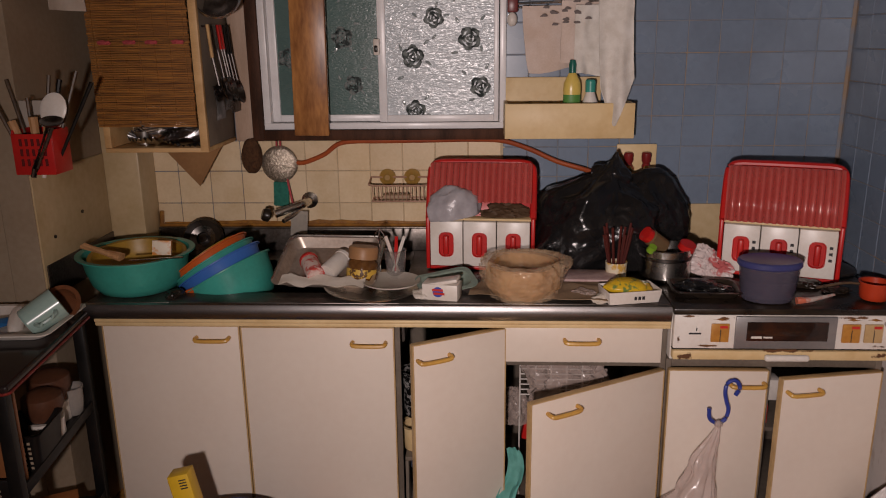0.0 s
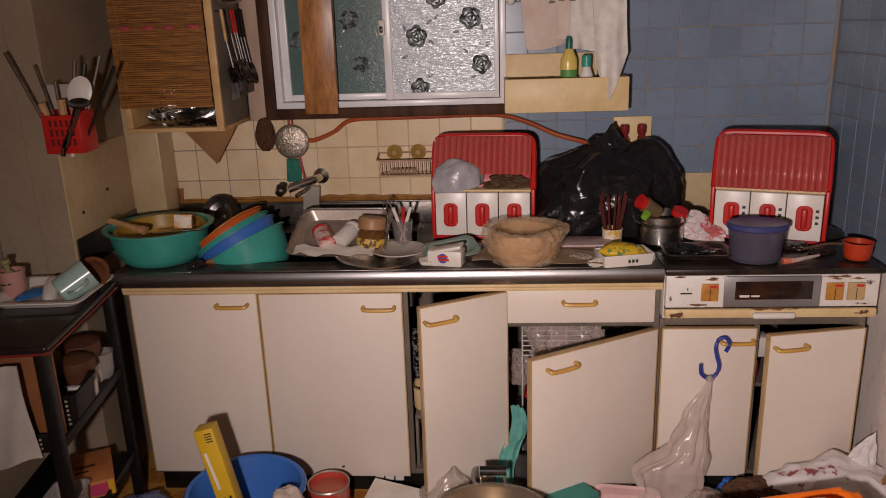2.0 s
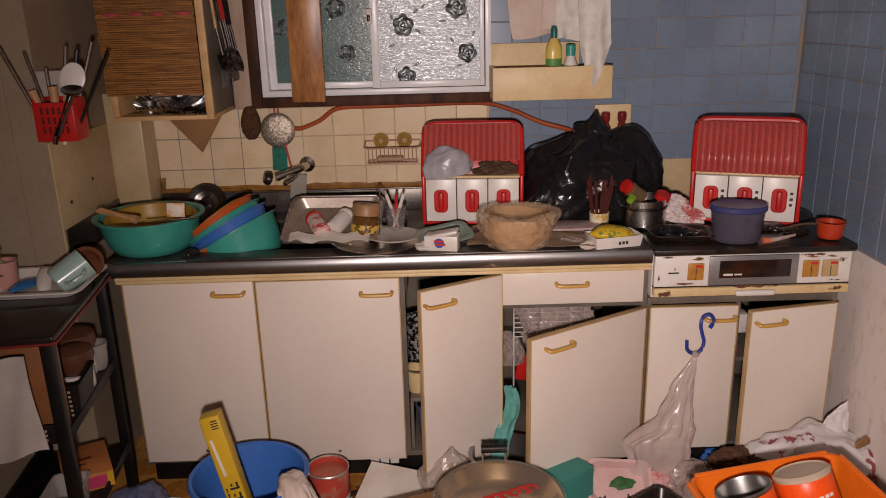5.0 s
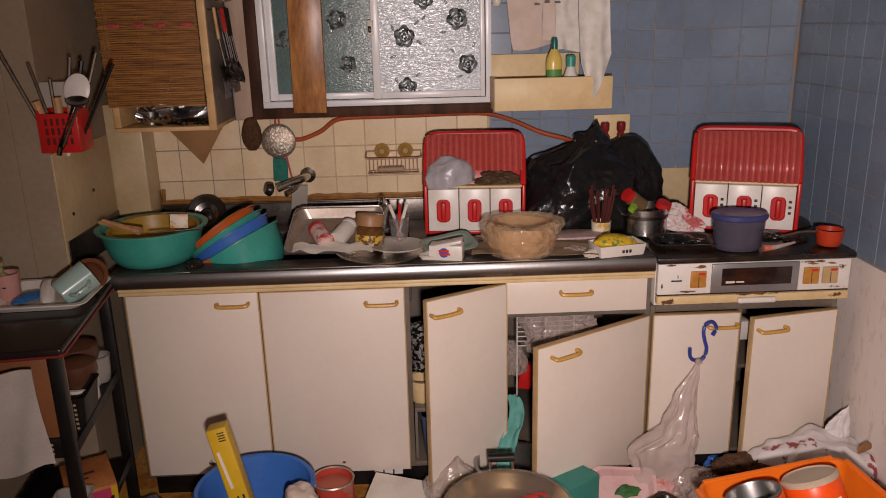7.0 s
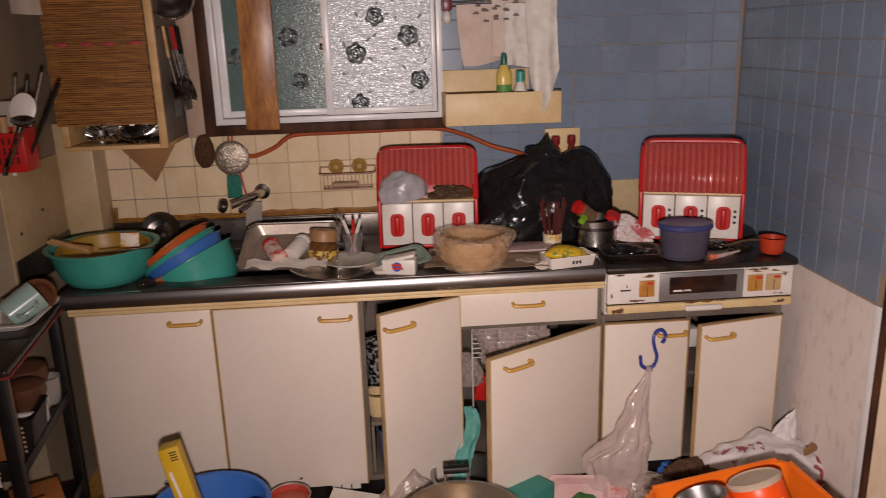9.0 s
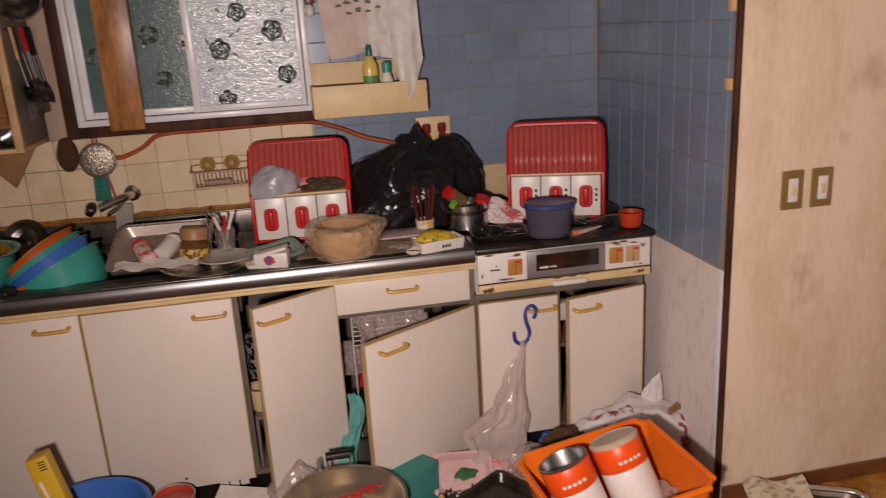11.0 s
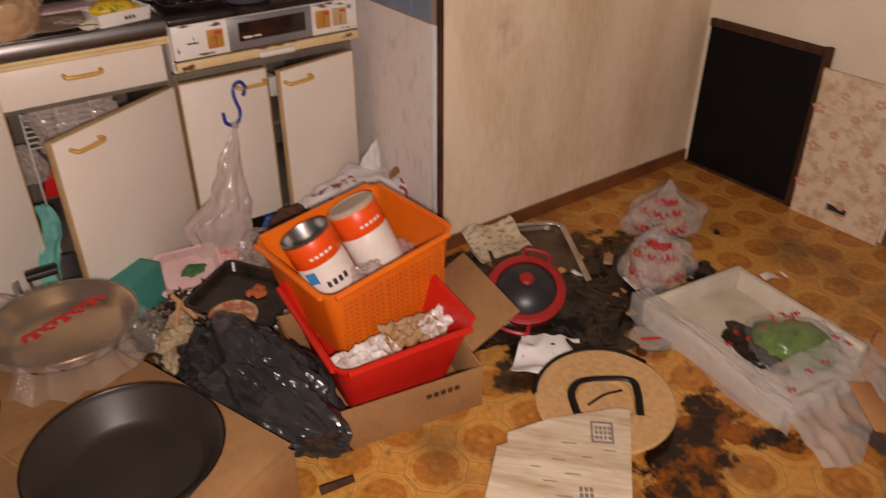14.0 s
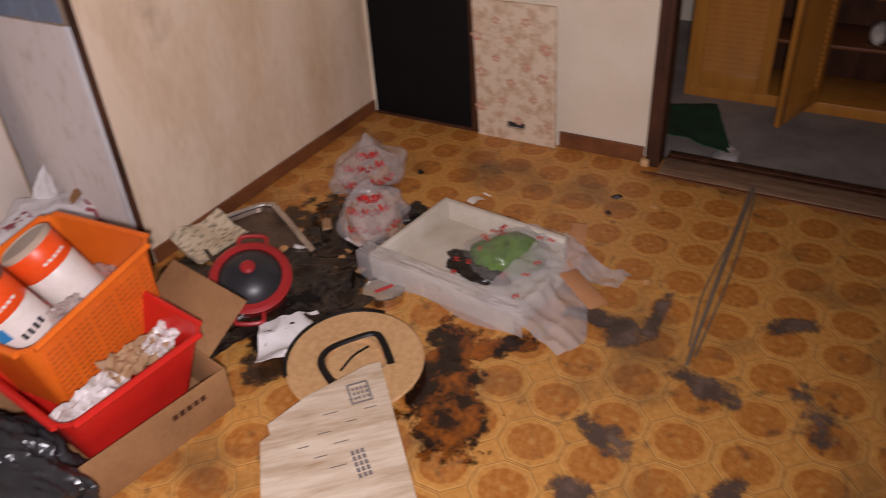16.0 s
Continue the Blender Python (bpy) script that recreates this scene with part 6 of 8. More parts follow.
part("hang_bracket", joined(tube([(-0.03, 0.19, 0.05), (-0.03, 0.21, 0.10)], 0.004), tube([(0.04, 0.19, 0.05), (0.04, 0.21, 0.10)], 0.004)), chrome, gp)
part("grip_roll", tube([(-0.035, 0.21, 0.095), (0.045, 0.21, 0.095)], 0.014, 14), black_paint, gp, "black grip")
fp = thing("frying_pan", "large dark non-stick frying pan", "frying pan", pose(-0.545, -1.045, 0.199) @ Matrix.Scale(1.04, 4))
part("pan", lathe([(0, 0), (0.13, 0), (0.15, 0.012), (0.186, 0.072), (0.192, 0.073), (0.190, 0.077), (0.180, 0.071), (0.146, 0.016), (0.128, 0.005), (0, 0.004)], 56), M("worn non-stick coating", (0.032, 0.022, 0.017), (0.02, 0.014, 0.011), 0.4, scale=5, fine=120, bump=0.1, spread=0.08), fp)
part("rim", lathe([(0.190, 0.072), (0.194, 0.075), (0.191, 0.079), (0.188, 0.075), (0.190, 0.072)], 56), black_paint, fp)
part("handle", tube([(-0.18, -0.05, 0.045), (-0.26, -0.07, 0.06), (-0.38, -0.10, 0.075)], 0.013, 10, 4, flat=0.7), black_paint, fp)
rl = thing("red_pan", "shallow red enamel pan with a dark rim", "pan", pose(-0.905, -0.66, 0.199))
part("pan", lathe([(0, 0), (0.15, 0), (0.172, 0.03), (0.176, 0.031), (0.174, 0.034), (0.165, 0.028), (0.145, 0.008), (0, 0.007)], 56), M("red enamel", (0.46, 0.035, 0.024), (0.32, 0.025, 0.018), 0.4, scale=5, bump=0.05), rl)
part("rim", lathe([(0.173, 0.028), (0.179, 0.031), (0.175, 0.037), (0.170, 0.032), (0.173, 0.028)], 56), black_paint, rl, "dark rim")
part("lid_grip", moved(lump(0.055, 0.04, 0.035, 5, 0.4, 3, 4), pose(0.0, -0.05, 0.008)), dark_grime, rl, "charred black lump")

# black bag between the box and the crates
fbag = thing("small_black_bag", "half-empty shiny black rubbish bag on the floor", "rubbish bag", pose(-0.185, -0.84, 0.0, 0, 0, 14))
sack = M("black sack", (0.022, 0.022, 0.024), (0.035, 0.033, 0.033), 0.26, scale=8, fine=26, bump=0.6, depth=0.009)
part("bag", lump(0.125, 0.265, 0.16, 31, 0.5, 1.8, 6, crisp=1.0), sack, fbag)
part("loose_mouth", moved(lump(0.09, 0.10, 0.09, 9, 0.5, 2, 5, neck=0.3), pose(0.0, 0.15, 0.06, -20, 0, 0)), sack, fbag)

# ---- crates ----
cx = thing("open_carton", "open brown cardboard carton holding plastic crates", "cardboard box", pose(0.150, -0.888, 0, 0, 0, -10))
W_, D_ = 0.215, 0.225
part("side", box(-W_, W_, -D_, -D_ + 0.005, 0, 0.135, 0.001), card, cx)
part("side", box(-W_, W_, D_ - 0.005, D_, 0, 0.135, 0.001), card, cx)
part("side", box(-W_, -W_ + 0.005, -D_ + 0.006, D_ - 0.006, 0, 0.135, 0.001), card, cx)
part("side", box(W_ - 0.005, W_, -D_ + 0.006, D_ - 0.006, 0, 0.135, 0.001), card, cx)
part("bottom", box(-W_ + 0.006, W_ - 0.006, -D_ + 0.006, D_ - 0.006, 0.0, 0.005, 0), card, cx)
part("flap", moved(box(0.0, 0.17, -0.16, 0.17, -0.002, 0.002, 0.0005), pose(W_, 0, 0.136, 0, -32, 0)), card, cx, "raised cardboard flap")
part("print", joined(*[box(0.05 + 0.02 * k, 0.064 + 0.02 * k, -D_ - 0.0012, -D_ - 0.0002, 0.085, 0.10, 0) for k in range(5)]), brown_wood, cx)


def crate(m, mat, label, w, d, h, flare, slots, group):
    """Rectangular plastic crate with a rolled lip, hollow inside, slotted along its long sides."""
    c = thing("plastic_crate", label, "crate", m, group=group)
    part("shell", rect_tray(w, d, h, 0.004, flare, 0.004, 0.035, 5), mat, c)
    part("rolled_rim", moved(joined(*[tube([(x0 * w / 2, y0 * d / 2, 0), (x1 * w / 2, y1 * d / 2, 0)], 0.009, 8) for x0, y0, x1, y1 in ((-0.9, -1.03, 0.9, -1.03), (-0.9, 1.03, 0.9, 1.03), (-1.03, -0.88, -1.03, 0.88), (1.03, -0.88, 1.03, 0.88))]), Matrix.Translation((0, 0, h))), mat, c)
    if slots:
        dark = M("shadowed slot", (0.62, 0.125, 0.011), rough=0.6)
        lean = math.degrees(math.atan2(flare, h))
        for side in (-1, 1):
            for j in range(10):
                z = 0.045 + j * 0.0165
                for k in range(20):
                    x = -w / 2 + 0.052 + k * (w - 0.104) / 19 + (0.004 if k % 5 > 2 else -0.004)
                    y = side * (d / 2 - flare * (1 - z / h) + 0.0004)
                    part("slot", moved(box(-0.0055, 0.0055, -0.0008, 0.0008, -0.0042, 0.0042, 0), pose(x, y, z, -side * lean)), dark, c, smooth=0)
        for side in (-1, 1):
            for k in range(5):
                x = -w / 2 + 0.038 + k * (w - 0.076) / 4
                part("rib", moved(box(-0.0025, 0.0025, -0.0015, 0.0015, 0.02, h - 0.03, 0.0008), pose(x, side * (d / 2 - flare), 0, -side * lean)), mat, c)
    return c


crate(pose(0.160, -0.872, 0.062, 2.5, -1, -6), M("crimson plastic", (0.60, 0.02, 0.012), (0.5, 0.015, 0.01), 0.36, scale=7, bump=0.05), "bright red plastic crate stacked in the carton", 0.385, 0.42, 0.19, 0.045, False, "stacked crates")
crate(pose(0.226, -0.712, 0.128, -0.5, -7, 4), orange_pl, "orange slotted plastic crate on top of the red one", 0.415, 0.375, 0.24, 0.030, True, "stacked crates")
foil = M("silver foil paper", (0.70, 0.66, 0.64), (0.42, 0.36, 0.32), 0.28, scale=22, ramp=(0.42, 0.65))
kraft = M("crumpled kraft paper", (0.40, 0.25, 0.13), (0.26, 0.15, 0.07), 0.7, scale=16)
for k, (x, y, w_, d_, rz, mt, lb) in enumerate(((0.06, -0.985, 0.17, 0.085, 5, foil, "crumpled foil paper in the red crate"), (0.21, -0.975, 0.16, 0.10, -12, kraft, "crumpled brown paper in the red crate"), (0.28, -0.99, 0.12, 0.07, 20, foil, "crumpled foil paper in the red crate"))):
    solid("crumpled_paper", moved(sheet(36, 22, lambda u, v: ((u - 0.5) * w_, (v - 0.5) * d_, 0.03 + 0.04 * (0.5 - abs(noise.noise((u * 4 + k * 5, v * 3, 1)))) + 0.009 * (0.5 - abs(noise.noise((u * 10, v * 8, k))))), 0.0008), pose(x, y, 0.148 + 0.006 * k, 6, 0, rz)), mt, lb, "paper", group="papers in the red crate")


def big_tin(m, label, open_):
    c = thing("powder_tin", label, "tin", m, group="tins in the orange crate")
    if open_:
        part("can", lathe([(0, 0), (0.054, 0), (0.055, 0.004), (0.055, 0.155), (0.057, 0.158), (0.054, 0.161), (0.052, 0.157), (0.052, 0.006), (0, 0.005)], 36), M("tin inside grey", (0.3, 0.29, 0.28), rough=0.35, metal=0.9), c)
    else:
        part("can", lathe([(0, 0), (0.054, 0), (0.055, 0.004), (0.055, 0.155), (0.0, 0.156)], 36), white_pl, c)
        part("lid", lathe([(0.0565, 0.1535), (0.0575, 0.160), (0.052, 0.165), (0.049, 0.162), (0, 0.1625)], 36), M("cloudy lid", (0.5, 0.4, 0.3), (0.42, 0.3, 0.2), 0.35), c, "cloudy plastic lid")
    part("white_label", lathe([(0.0554, 0.008), (0.0558, 0.009), (0.0558, 0.097), (0.0554, 0.098)], 36), white_pl, c, "white paper label")
    part("orange_band", lathe([(0.0555, 0.098), (0.0562, 0.099), (0.0562, 0.152), (0.0555, 0.153)], 36), M("orange print", (0.82, 0.085, 0.008), rough=0.4), c, "orange printed band")
    for k in range(5):
        a = radians(-118 + 12 * k)
        part("print_mark", moved(box(-0.004, 0.004, -0.0006, 0.0006, -0.003, 0.003, 0), Matrix.Translation((0.0567 * math.cos(a), 0.0567 * math.sin(a), 0.118)) @ pose(0, 0, 0, 0, 0, math.degrees(a) + 90)), white_pl, c)
    if open_:
        for k in range(4):
            a = radians(-112 + 14 * k)
            part("print_mark", moved(box(-0.004, 0.004, -0.0006, 0.0006, -0.007, 0.007, 0), Matrix.Translation((0.0562 * math.cos(a), 0.0562 * math.sin(a), 0.05)) @ pose(0, 0, 0, 0, 0, math.degrees(a) + 90)), ink, c)
        a = radians(-140)
        part("blue_patch", moved(box(-0.012, 0.012, -0.0006, 0.0006, -0.014, 0.014, 0), Matrix.Translation((0.0562 * math.cos(a), 0.0562 * math.sin(a), 0.075)) @ pose(0, 0, 0, 0, 0, math.degrees(a) + 90)), M("cyan print", (0.05, 0.28, 0.6), rough=0.5), c)


big_tin(pose(0.124, -0.752, 0.234, -17, -19, 0) @ Matrix.Scale(1.27, 4), "open empty tin with an orange and white label", True)
big_tin(pose(0.285, -0.722, 0.246, -24, -13, 10) @ Matrix.Scale(1.27, 4), "closed tin with an orange and white label", False)
solid("crumpled_clear_wrap", joined(moved(lump(0.075, 0.05, 0.05, 17, 0.6, 4, 5), pose(0.18, -0.785, 0.24)), moved(lump(0.08, 0.045, 0.03, 19, 0.5, 2.4, 5), pose(0.30, -0.775, 0.24)), moved(lump(0.05, 0.06, 0.03, 23, 0.5, 2.4, 5), pose(0.34, -0.72, 0.245))), clear_bag, "crumpled clear wrapping in the orange crate", "wrapping")

# ---- rubbish on the open floor ----
solid("black_plastic_sheet", moved(sheet(70, 70, lambda u, v: ((u - 0.5) * 0.52 * (1 - 0.15 * math.sin(v * 7)), (v - 0.5) * 0.36 * (1 - 0.2 * math.sin(u * 6)), 0.016 + 0.034 * (0.5 - abs(noise.noise((u * 5, v * 5, 2)))) + 0.010 * (0.5 - abs(noise.noise((u * 11, v * 11, 4)))) + 0.002 * noise.noise((u * 30, v * 30, 1))), 0.001), pose(0.70, -0.96, 0.0, 0, 0, -30)), M("wet black polythene", (0.008, 0.007, 0.007), (0.03, 0.018, 0.01), 0.12, scale=9, fine=40, bump=0.25, depth=0.004), "crumpled black plastic sheet on the floor", "plastic sheet")
fb = thing("sheet_tray", "sooty rectangular metal sheet tray on the floor", "tray", pose(0.905, -0.705, 0.012, 3, -1, -28))
part("tray", rect_tray(0.28, 0.40, 0.012, 0.003, 0.008, 0.01, 0.05, 6), M("sooty tray metal", (0.16, 0.12, 0.09), (0.05, 0.035, 0.025), 0.35, 0.7, scale=7, bump=0.2), fb)
part("rolled_edge", moved(tube([(-0.14, 0.208, 0.0), (0.09, 0.21, 0.0), (0.135, 0.19, 0), (0.150, 0.15, 0), (0.150, -0.16, 0)], 0.011, 8, 5, flat=0.5), pose(0, 0, 0.018)), chrome, fb, "bright rolled metal edge")
solid("newspaper", moved(sheet(14, 10, lambda u, v: ((u - 0.5) * 0.21, (v - 0.5) * 0.15, 0.018 + 0.055 * max(0, v - 0.45) + 0.008 * noise.noise((u * 3, v * 3, 9)) + 0.012 * math.sin(u * 7) * v), 0.012), pose(0.865, -0.545, 0.014, 6, 0, -6)), M("printed newspaper", (0.56, 0.46, 0.31), (0.16, 0.13, 0.09), 0.8, scale=34, fine=160, stretch=(1, 3, 1), ramp=(0.50, 0.66)), "crumpled grey newspaper by the wall", "newspaper")
po = thing("casserole_pot", "red casserole pot with a black domed lid", "pot", Matrix.Translation((0.69, -0.90, 0.055)) @ Matrix.Rotation(radians(26), 4, Vector((0.73, -0.68, 0))) @ pose(0, 0, 0, 0, 0, 125))
redm = M("red pot enamel", (0.36, 0.022, 0.022), (0.26, 0.016, 0.016), 0.35, scale=7)
part("pot", lathe([(0, 0), (0.095, 0), (0.11, 0.012), (0.118, 0.06), (0.122, 0.066), (0.116, 0.068), (0.10, 0.06), (0, 0.055)], 44), redm, po)
part("lid", lathe([(0.094, 0.066), (0.09, 0.075), (0.055, 0.098), (0.02, 0.106), (0, 0.107)], 44), M("matt black lid", (0.022, 0.022, 0.024), (0.034, 0.032, 0.034), 0.4, scale=6, bump=0.05), po, "matt black domed lid")
part("lid_rim", lathe([(0.116, 0.064), (0.119, 0.069), (0.112, 0.075), (0.094, 0.0745), (0.093, 0.066), (0.116, 0.064)], 44), redm, po)
part("knob", lathe([(0.008, 0.104), (0.01, 0.118), (0.021, 0.124), (0.022, 0.132), (0.015, 0.138), (0, 0.139)], 20), redm, po, "red knob")
for s in (-1, 1):
    part("ear_handle", tube([(-0.04, s * 0.112, 0.052), (-0.035, s * 0.145, 0.056), (0.035, s * 0.145, 0.056), (0.04, s * 0.112, 0.052)], 0.007, 8, 4), redm, po)
solid("crumpled_receipt", moved(sheet(22, 18, lambda u, v: ((u - 0.5) * 0.19 * (1 - 0.3 * v), (v - 0.5) * 0.13, 0.010 + 0.034 * (0.5 - abs(noise.noise((u * 1.8 + v, v * 1.6, 6)))) + 0.002 * noise.noise((u * 9, v * 9, 1))), 0.001), pose(0.590, -1.130, 0.006, 0, 0, -42) @ Matrix.Diagonal((1.25, 1.35, 1.3, 1))), M("white paper with dark print", (0.74, 0.71, 0.69), (0.16, 0.15, 0.15), 0.8, scale=22, fine=50, stretch=(1, 3, 1), ramp=(0.70, 0.72)), "crumpled white printed paper on the floor", "paper")
ht = thing("straw_hat", "straw sun hat upside down with a dark band", "hat", Matrix.Translation((0.577, -1.354, 0.016)) @ Matrix.Rotation(radians(5), 4, Vector((0.66, -0.75, 0))) @ pose(0, 0, 0, 0, 0, -35) @ Matrix.Scale(1.17, 4))
straw = M("woven straw", (0.56, 0.34, 0.15), (0.45, 0.26, 0.105), 0.75, scale=60, fine=220, bump=0.6)
part("brim", lathe([(0.075, 0.012), (0.11, 0.008), (0.155, 0.014), (0.160, 0.020), (0.155, 0.023), (0.11, 0.018), (0.075, 0.018), (0.075, 0.012)], 56), straw, ht)
part("crown", lathe([(0.074, 0.014), (0.070, 0.004), (0.0, 0.002), (0.0, 0.006), (0.066, 0.008), (0.068, 0.018)], 40), straw, ht)
part("band", tube([(-0.07, -0.045, 0.02), (-0.075, 0.02, 0.024), (-0.045, 0.055, 0.024), (0.02, 0.062, 0.022), (0.07, 0.055, 0.022), (0.078, 0.02, 0.022), (0.07, -0.05, 0.02)], 0.009, 6, 4, flat=0.5), black_paint, ht, "black cloth band")
part("edge_binding", tube([(0.1605 * math.cos(a), 0.1605 * math.sin(a), 0.020) for a in [0.75 + 0.14 * k for k in range(17)]], 0.0065, 6), black_paint, ht)
part("cord", tube([(-0.04, -0.01, 0.012), (0.0, 0.012, 0.02), (0.045, 0.03, 0.014)], 0.003, 5, 4), black_paint, ht)


def flat_poly(pts, z0, z1):
    bm = bmesh.new()
    f = bm.faces.new([bm.verts.new((x, y, z0)) for x, y in pts])
    g = bmesh.ops.extrude_face_region(bm, geom=[f])
    for v in g["geom"]:
        if isinstance(v, bmesh.types.BMVert):
            v.co.z = z1
    bmesh.ops.recalc_face_normals(bm, faces=bm.faces)
    return bm


fc2 = thing("printed_carton_sheet", "flattened pale wood-grain printed carton on the floor", "cardboard", Matrix.Translation((0.12, -1.62, 0)) @ Matrix.Rotation(radians(3.2), 4, Vector((0.66, -0.75, 0))) @ Matrix.Translation((-0.12, 1.62, 0)))
part("sheet", flat_poly([(0.285, -1.297), (0.40, -1.325), (0.565, -1.402), (0.590, -1.428), (0.44, -1.572), (0.27, -1.735), (0.02, -1.60), (0.10, -1.43), (0.235, -1.315), (0.262, -1.322)], 0.018, 0.024), M("printed pale carton", (0.66, 0.55, 0.41), (0.36, 0.24, 0.13), 0.7, scale=9, fine=50, stretch=(3, 0.5, 1), turn=(0, 0, -0.82), ramp=(0.40, 0.75)), fc2)
part("stamp", moved(joined(box(-0.028, 0.028, -0.035, -0.030, 0, 0.0012, 0), box(-0.028, 0.028, 0.030, 0.035, 0, 0.0012, 0), box(-0.028, -0.023, -0.03, 0.03, 0, 0.0012, 0), box(0.023, 0.028, -0.03, 0.03, 0, 0.0012, 0), *[box(-0.018 + 0.011 * (k % 4), -0.011 + 0.011 * (k % 4), -0.022 + 0.016 * (k // 4), -0.013 + 0.016 * (k // 4), 0, 0.0012, 0) for k in range(12)]), pose(0.475, -1.44, 0.0245, 0, 0, -42)), flo, fc2)
faint = M("faded print", (0.20, 0.17, 0.14), rough=0.8)
for k in range(9):
    part("print_mark", moved(box(-0.014 - 0.006 * (k % 3), 0.012, -0.0012, 0.0012, 0, 0.0008, 0), pose(0.27 + 0.06 * (k % 4), -1.42 - 0.055 * (k // 4) - 0.02 * (k % 2), 0.0245, 0, 0, -44)), faint, fc2)
part("second_stamp", moved(joined(*[box(-0.02 + 0.012 * (k % 3), -0.012 + 0.012 * (k % 3), -0.04 + 0.017 * (k // 3), -0.028 + 0.017 * (k // 3), 0, 0.0012, 0) for k in range(15)]), pose(0.30, -1.57, 0.0245, 0, 0, -40)), flo, fc2)
# styrofoam tray in a bag
FT = pose(1.105, -1.485, 0.0, 0, 0, -97)
foam = M("white styrofoam", (0.66, 0.60, 0.50), (0.54, 0.47, 0.37), 0.7, scale=10, fine=150, bump=0.2)
ft = thing("styrofoam_box", "shallow white styrofoam box in a torn clear bag", "foam box", FT)
part("bottom", box(-0.30, 0.215, -0.17, 0.20, 0.0, 0.015, 0.004), foam, ft)
part("side", box(-0.30, 0.215, -0.19, -0.165, 0.0, 0.085, 0.006), foam, ft)
part("side", box(-0.295, 0.16, 0.196, 0.22, 0.0, 0.085, 0.006), foam, ft)
part("side", box(-0.32, -0.296, -0.19, 0.22, 0.0, 0.085, 0.006), foam, ft)
part("side", box(0.195, 0.220, -0.164, 0.03, 0.0, 0.07, 0.006), foam, ft)
def crinkle(x, y, k):
    return 0.034 * (0.5 - abs(noise.noise((x * 9, y * 9, k)))) + 0.014 * (0.5 - abs(noise.noise((x * 23, y * 21, k + 2))))


def bag_mouth(u, v):
    """The slack end of the bag: from the rim of the box out and down to the floor."""
    x, y = 0.10 + 0.27 * v + 0.03 * math.sin(u * 5) * v, -0.215 + 0.36 * u * (1 - 0.25 * v)
    return (x, y, max(0.004, 0.082 * (1 - v ** 2.2) + crinkle(x, y, 1)))


def bag_flank(u, v):
    """Film drawn over the rim and down the outside of the long wall."""
    x = -0.35 + 0.60 * u
    y = -0.150 - 0.060 * min(1, v * 1.6) - 0.012 * math.sin(u * 11) * v
    return (x, y, 0.094 + 0.3 * crinkle(x, v, 5) if v < 0.6 else max(0.004, 0.094 - 0.22 * (v - 0.6) + 0.3 * crinkle(x, v, 5)))


def bag_tail(u, v):
    """The torn strip of the bag that trails over the far corner."""
    x, y = 0.02 + 0.36 * u, 0.23 - 0.10 * v + 0.03 * math.sin(u * 6)
    return (x, y, max(0.006, 0.075 - 0.06 * u + crinkle(x, y, 8)))


part("torn_bag", joined(sheet(44, 36, bag_mouth, 0.0), sheet(60, 14, bag_flank, 0.0), sheet(40, 12, bag_tail, 0.0)), M("torn clear bag", (0.70, 0.66, 0.63), (0.58, 0.54, 0.51), 0.10, scale=10, fine=40, bump=0.6, depth=0.010, clear=0.58), ft, "torn clear plastic bag")
for k in range(18):
    part("red_stroke", moved(tube([(-0.014, -0.008, 0), (-0.004, 0.010, 0.001), (0.006, -0.008, 0), (0.014, 0.008, 0.001)], 0.0028, 5, 3, flat=0.4), pose(random.uniform(-0.06, -0.005) if k < 11 else random.uniform(0.10, 0.2), random.uniform(-0.15, 0.16), 0.100, 0, 0, random.uniform(0, 180)) @ Matrix.Scale(0.8, 4)), red_ink, ft)
vg = solid("vegetable_pack", moved(lump(0.115, 0.085, 0.065, 3, 0.22, 2.2, 5), FT @ pose(0.03, 0.07, 0.02, 0, 0, 50)), M("green vegetables", (0.11, 0.21, 0.015), (0.02, 0.04, 0.01), 0.3, scale=9, fine=40, bump=0.4, ramp=(0.42, 0.68)), "clear pack of green vegetables in the foam box", "vegetables")
solid("vegetable_wrap", moved(lump(0.135, 0.10, 0.075, 3, 0.24, 2.2, 5), FT @ pose(0.03, 0.07, 0.016, 0, 0, 50)), M("clear film", (0.5, 0.5, 0.48), rough=0.06, scale=16, bump=0.7, depth=0.006, clear=0.93), "clear film round the green vegetables", "plastic wrap")
solid("dark_rot", moved(lump(0.10, 0.055, 0.03, 8, 0.6, 3, 4), FT @ pose(-0.035, 0.0, 0.018)), dark_grime, "blackened food remains in the foam box", "food")
solid("cardboard_strip", moved(box(-0.11, 0.11, -0.025, 0.025, 0, 0.004, 0.001), pose(1.30, -1.70, 0.05, 0, -12, 15)), M("orange board", (0.50, 0.24, 0.10), (0.42, 0.19, 0.08), 0.7), "orange-brown strip of board by the foam box", "cardboard")
solid("board_scrap", moved(box(-0.075, 0.075, -0.035, 0.035, 0, 0.004, 0.001), pose(1.10, -1.80, 0.06, 10, -14, 60)), bpy.data.materials["orange board"], "orange-brown scrap of board by the foam box", "cardboard")
fcan = thing("flat_tin", "flat silver tin lying under the foam box's edge", "tin", pose(0.885, -1.245, 0.0))
part("tin", lathe([(0, 0), (0.06, 0), (0.062, 0.004), (0.062, 0.028), (0.064, 0.031), (0.060, 0.033), (0.057, 0.030), (0, 0.029)], 36), chrome, fcan)
part("red_mark", moved(box(-0.03, 0.03, -0.006, 0.006, 0.0295, 0.0305, 0), pose(0, 0, 0, 0, 0, -30)), red_ink, fcan)


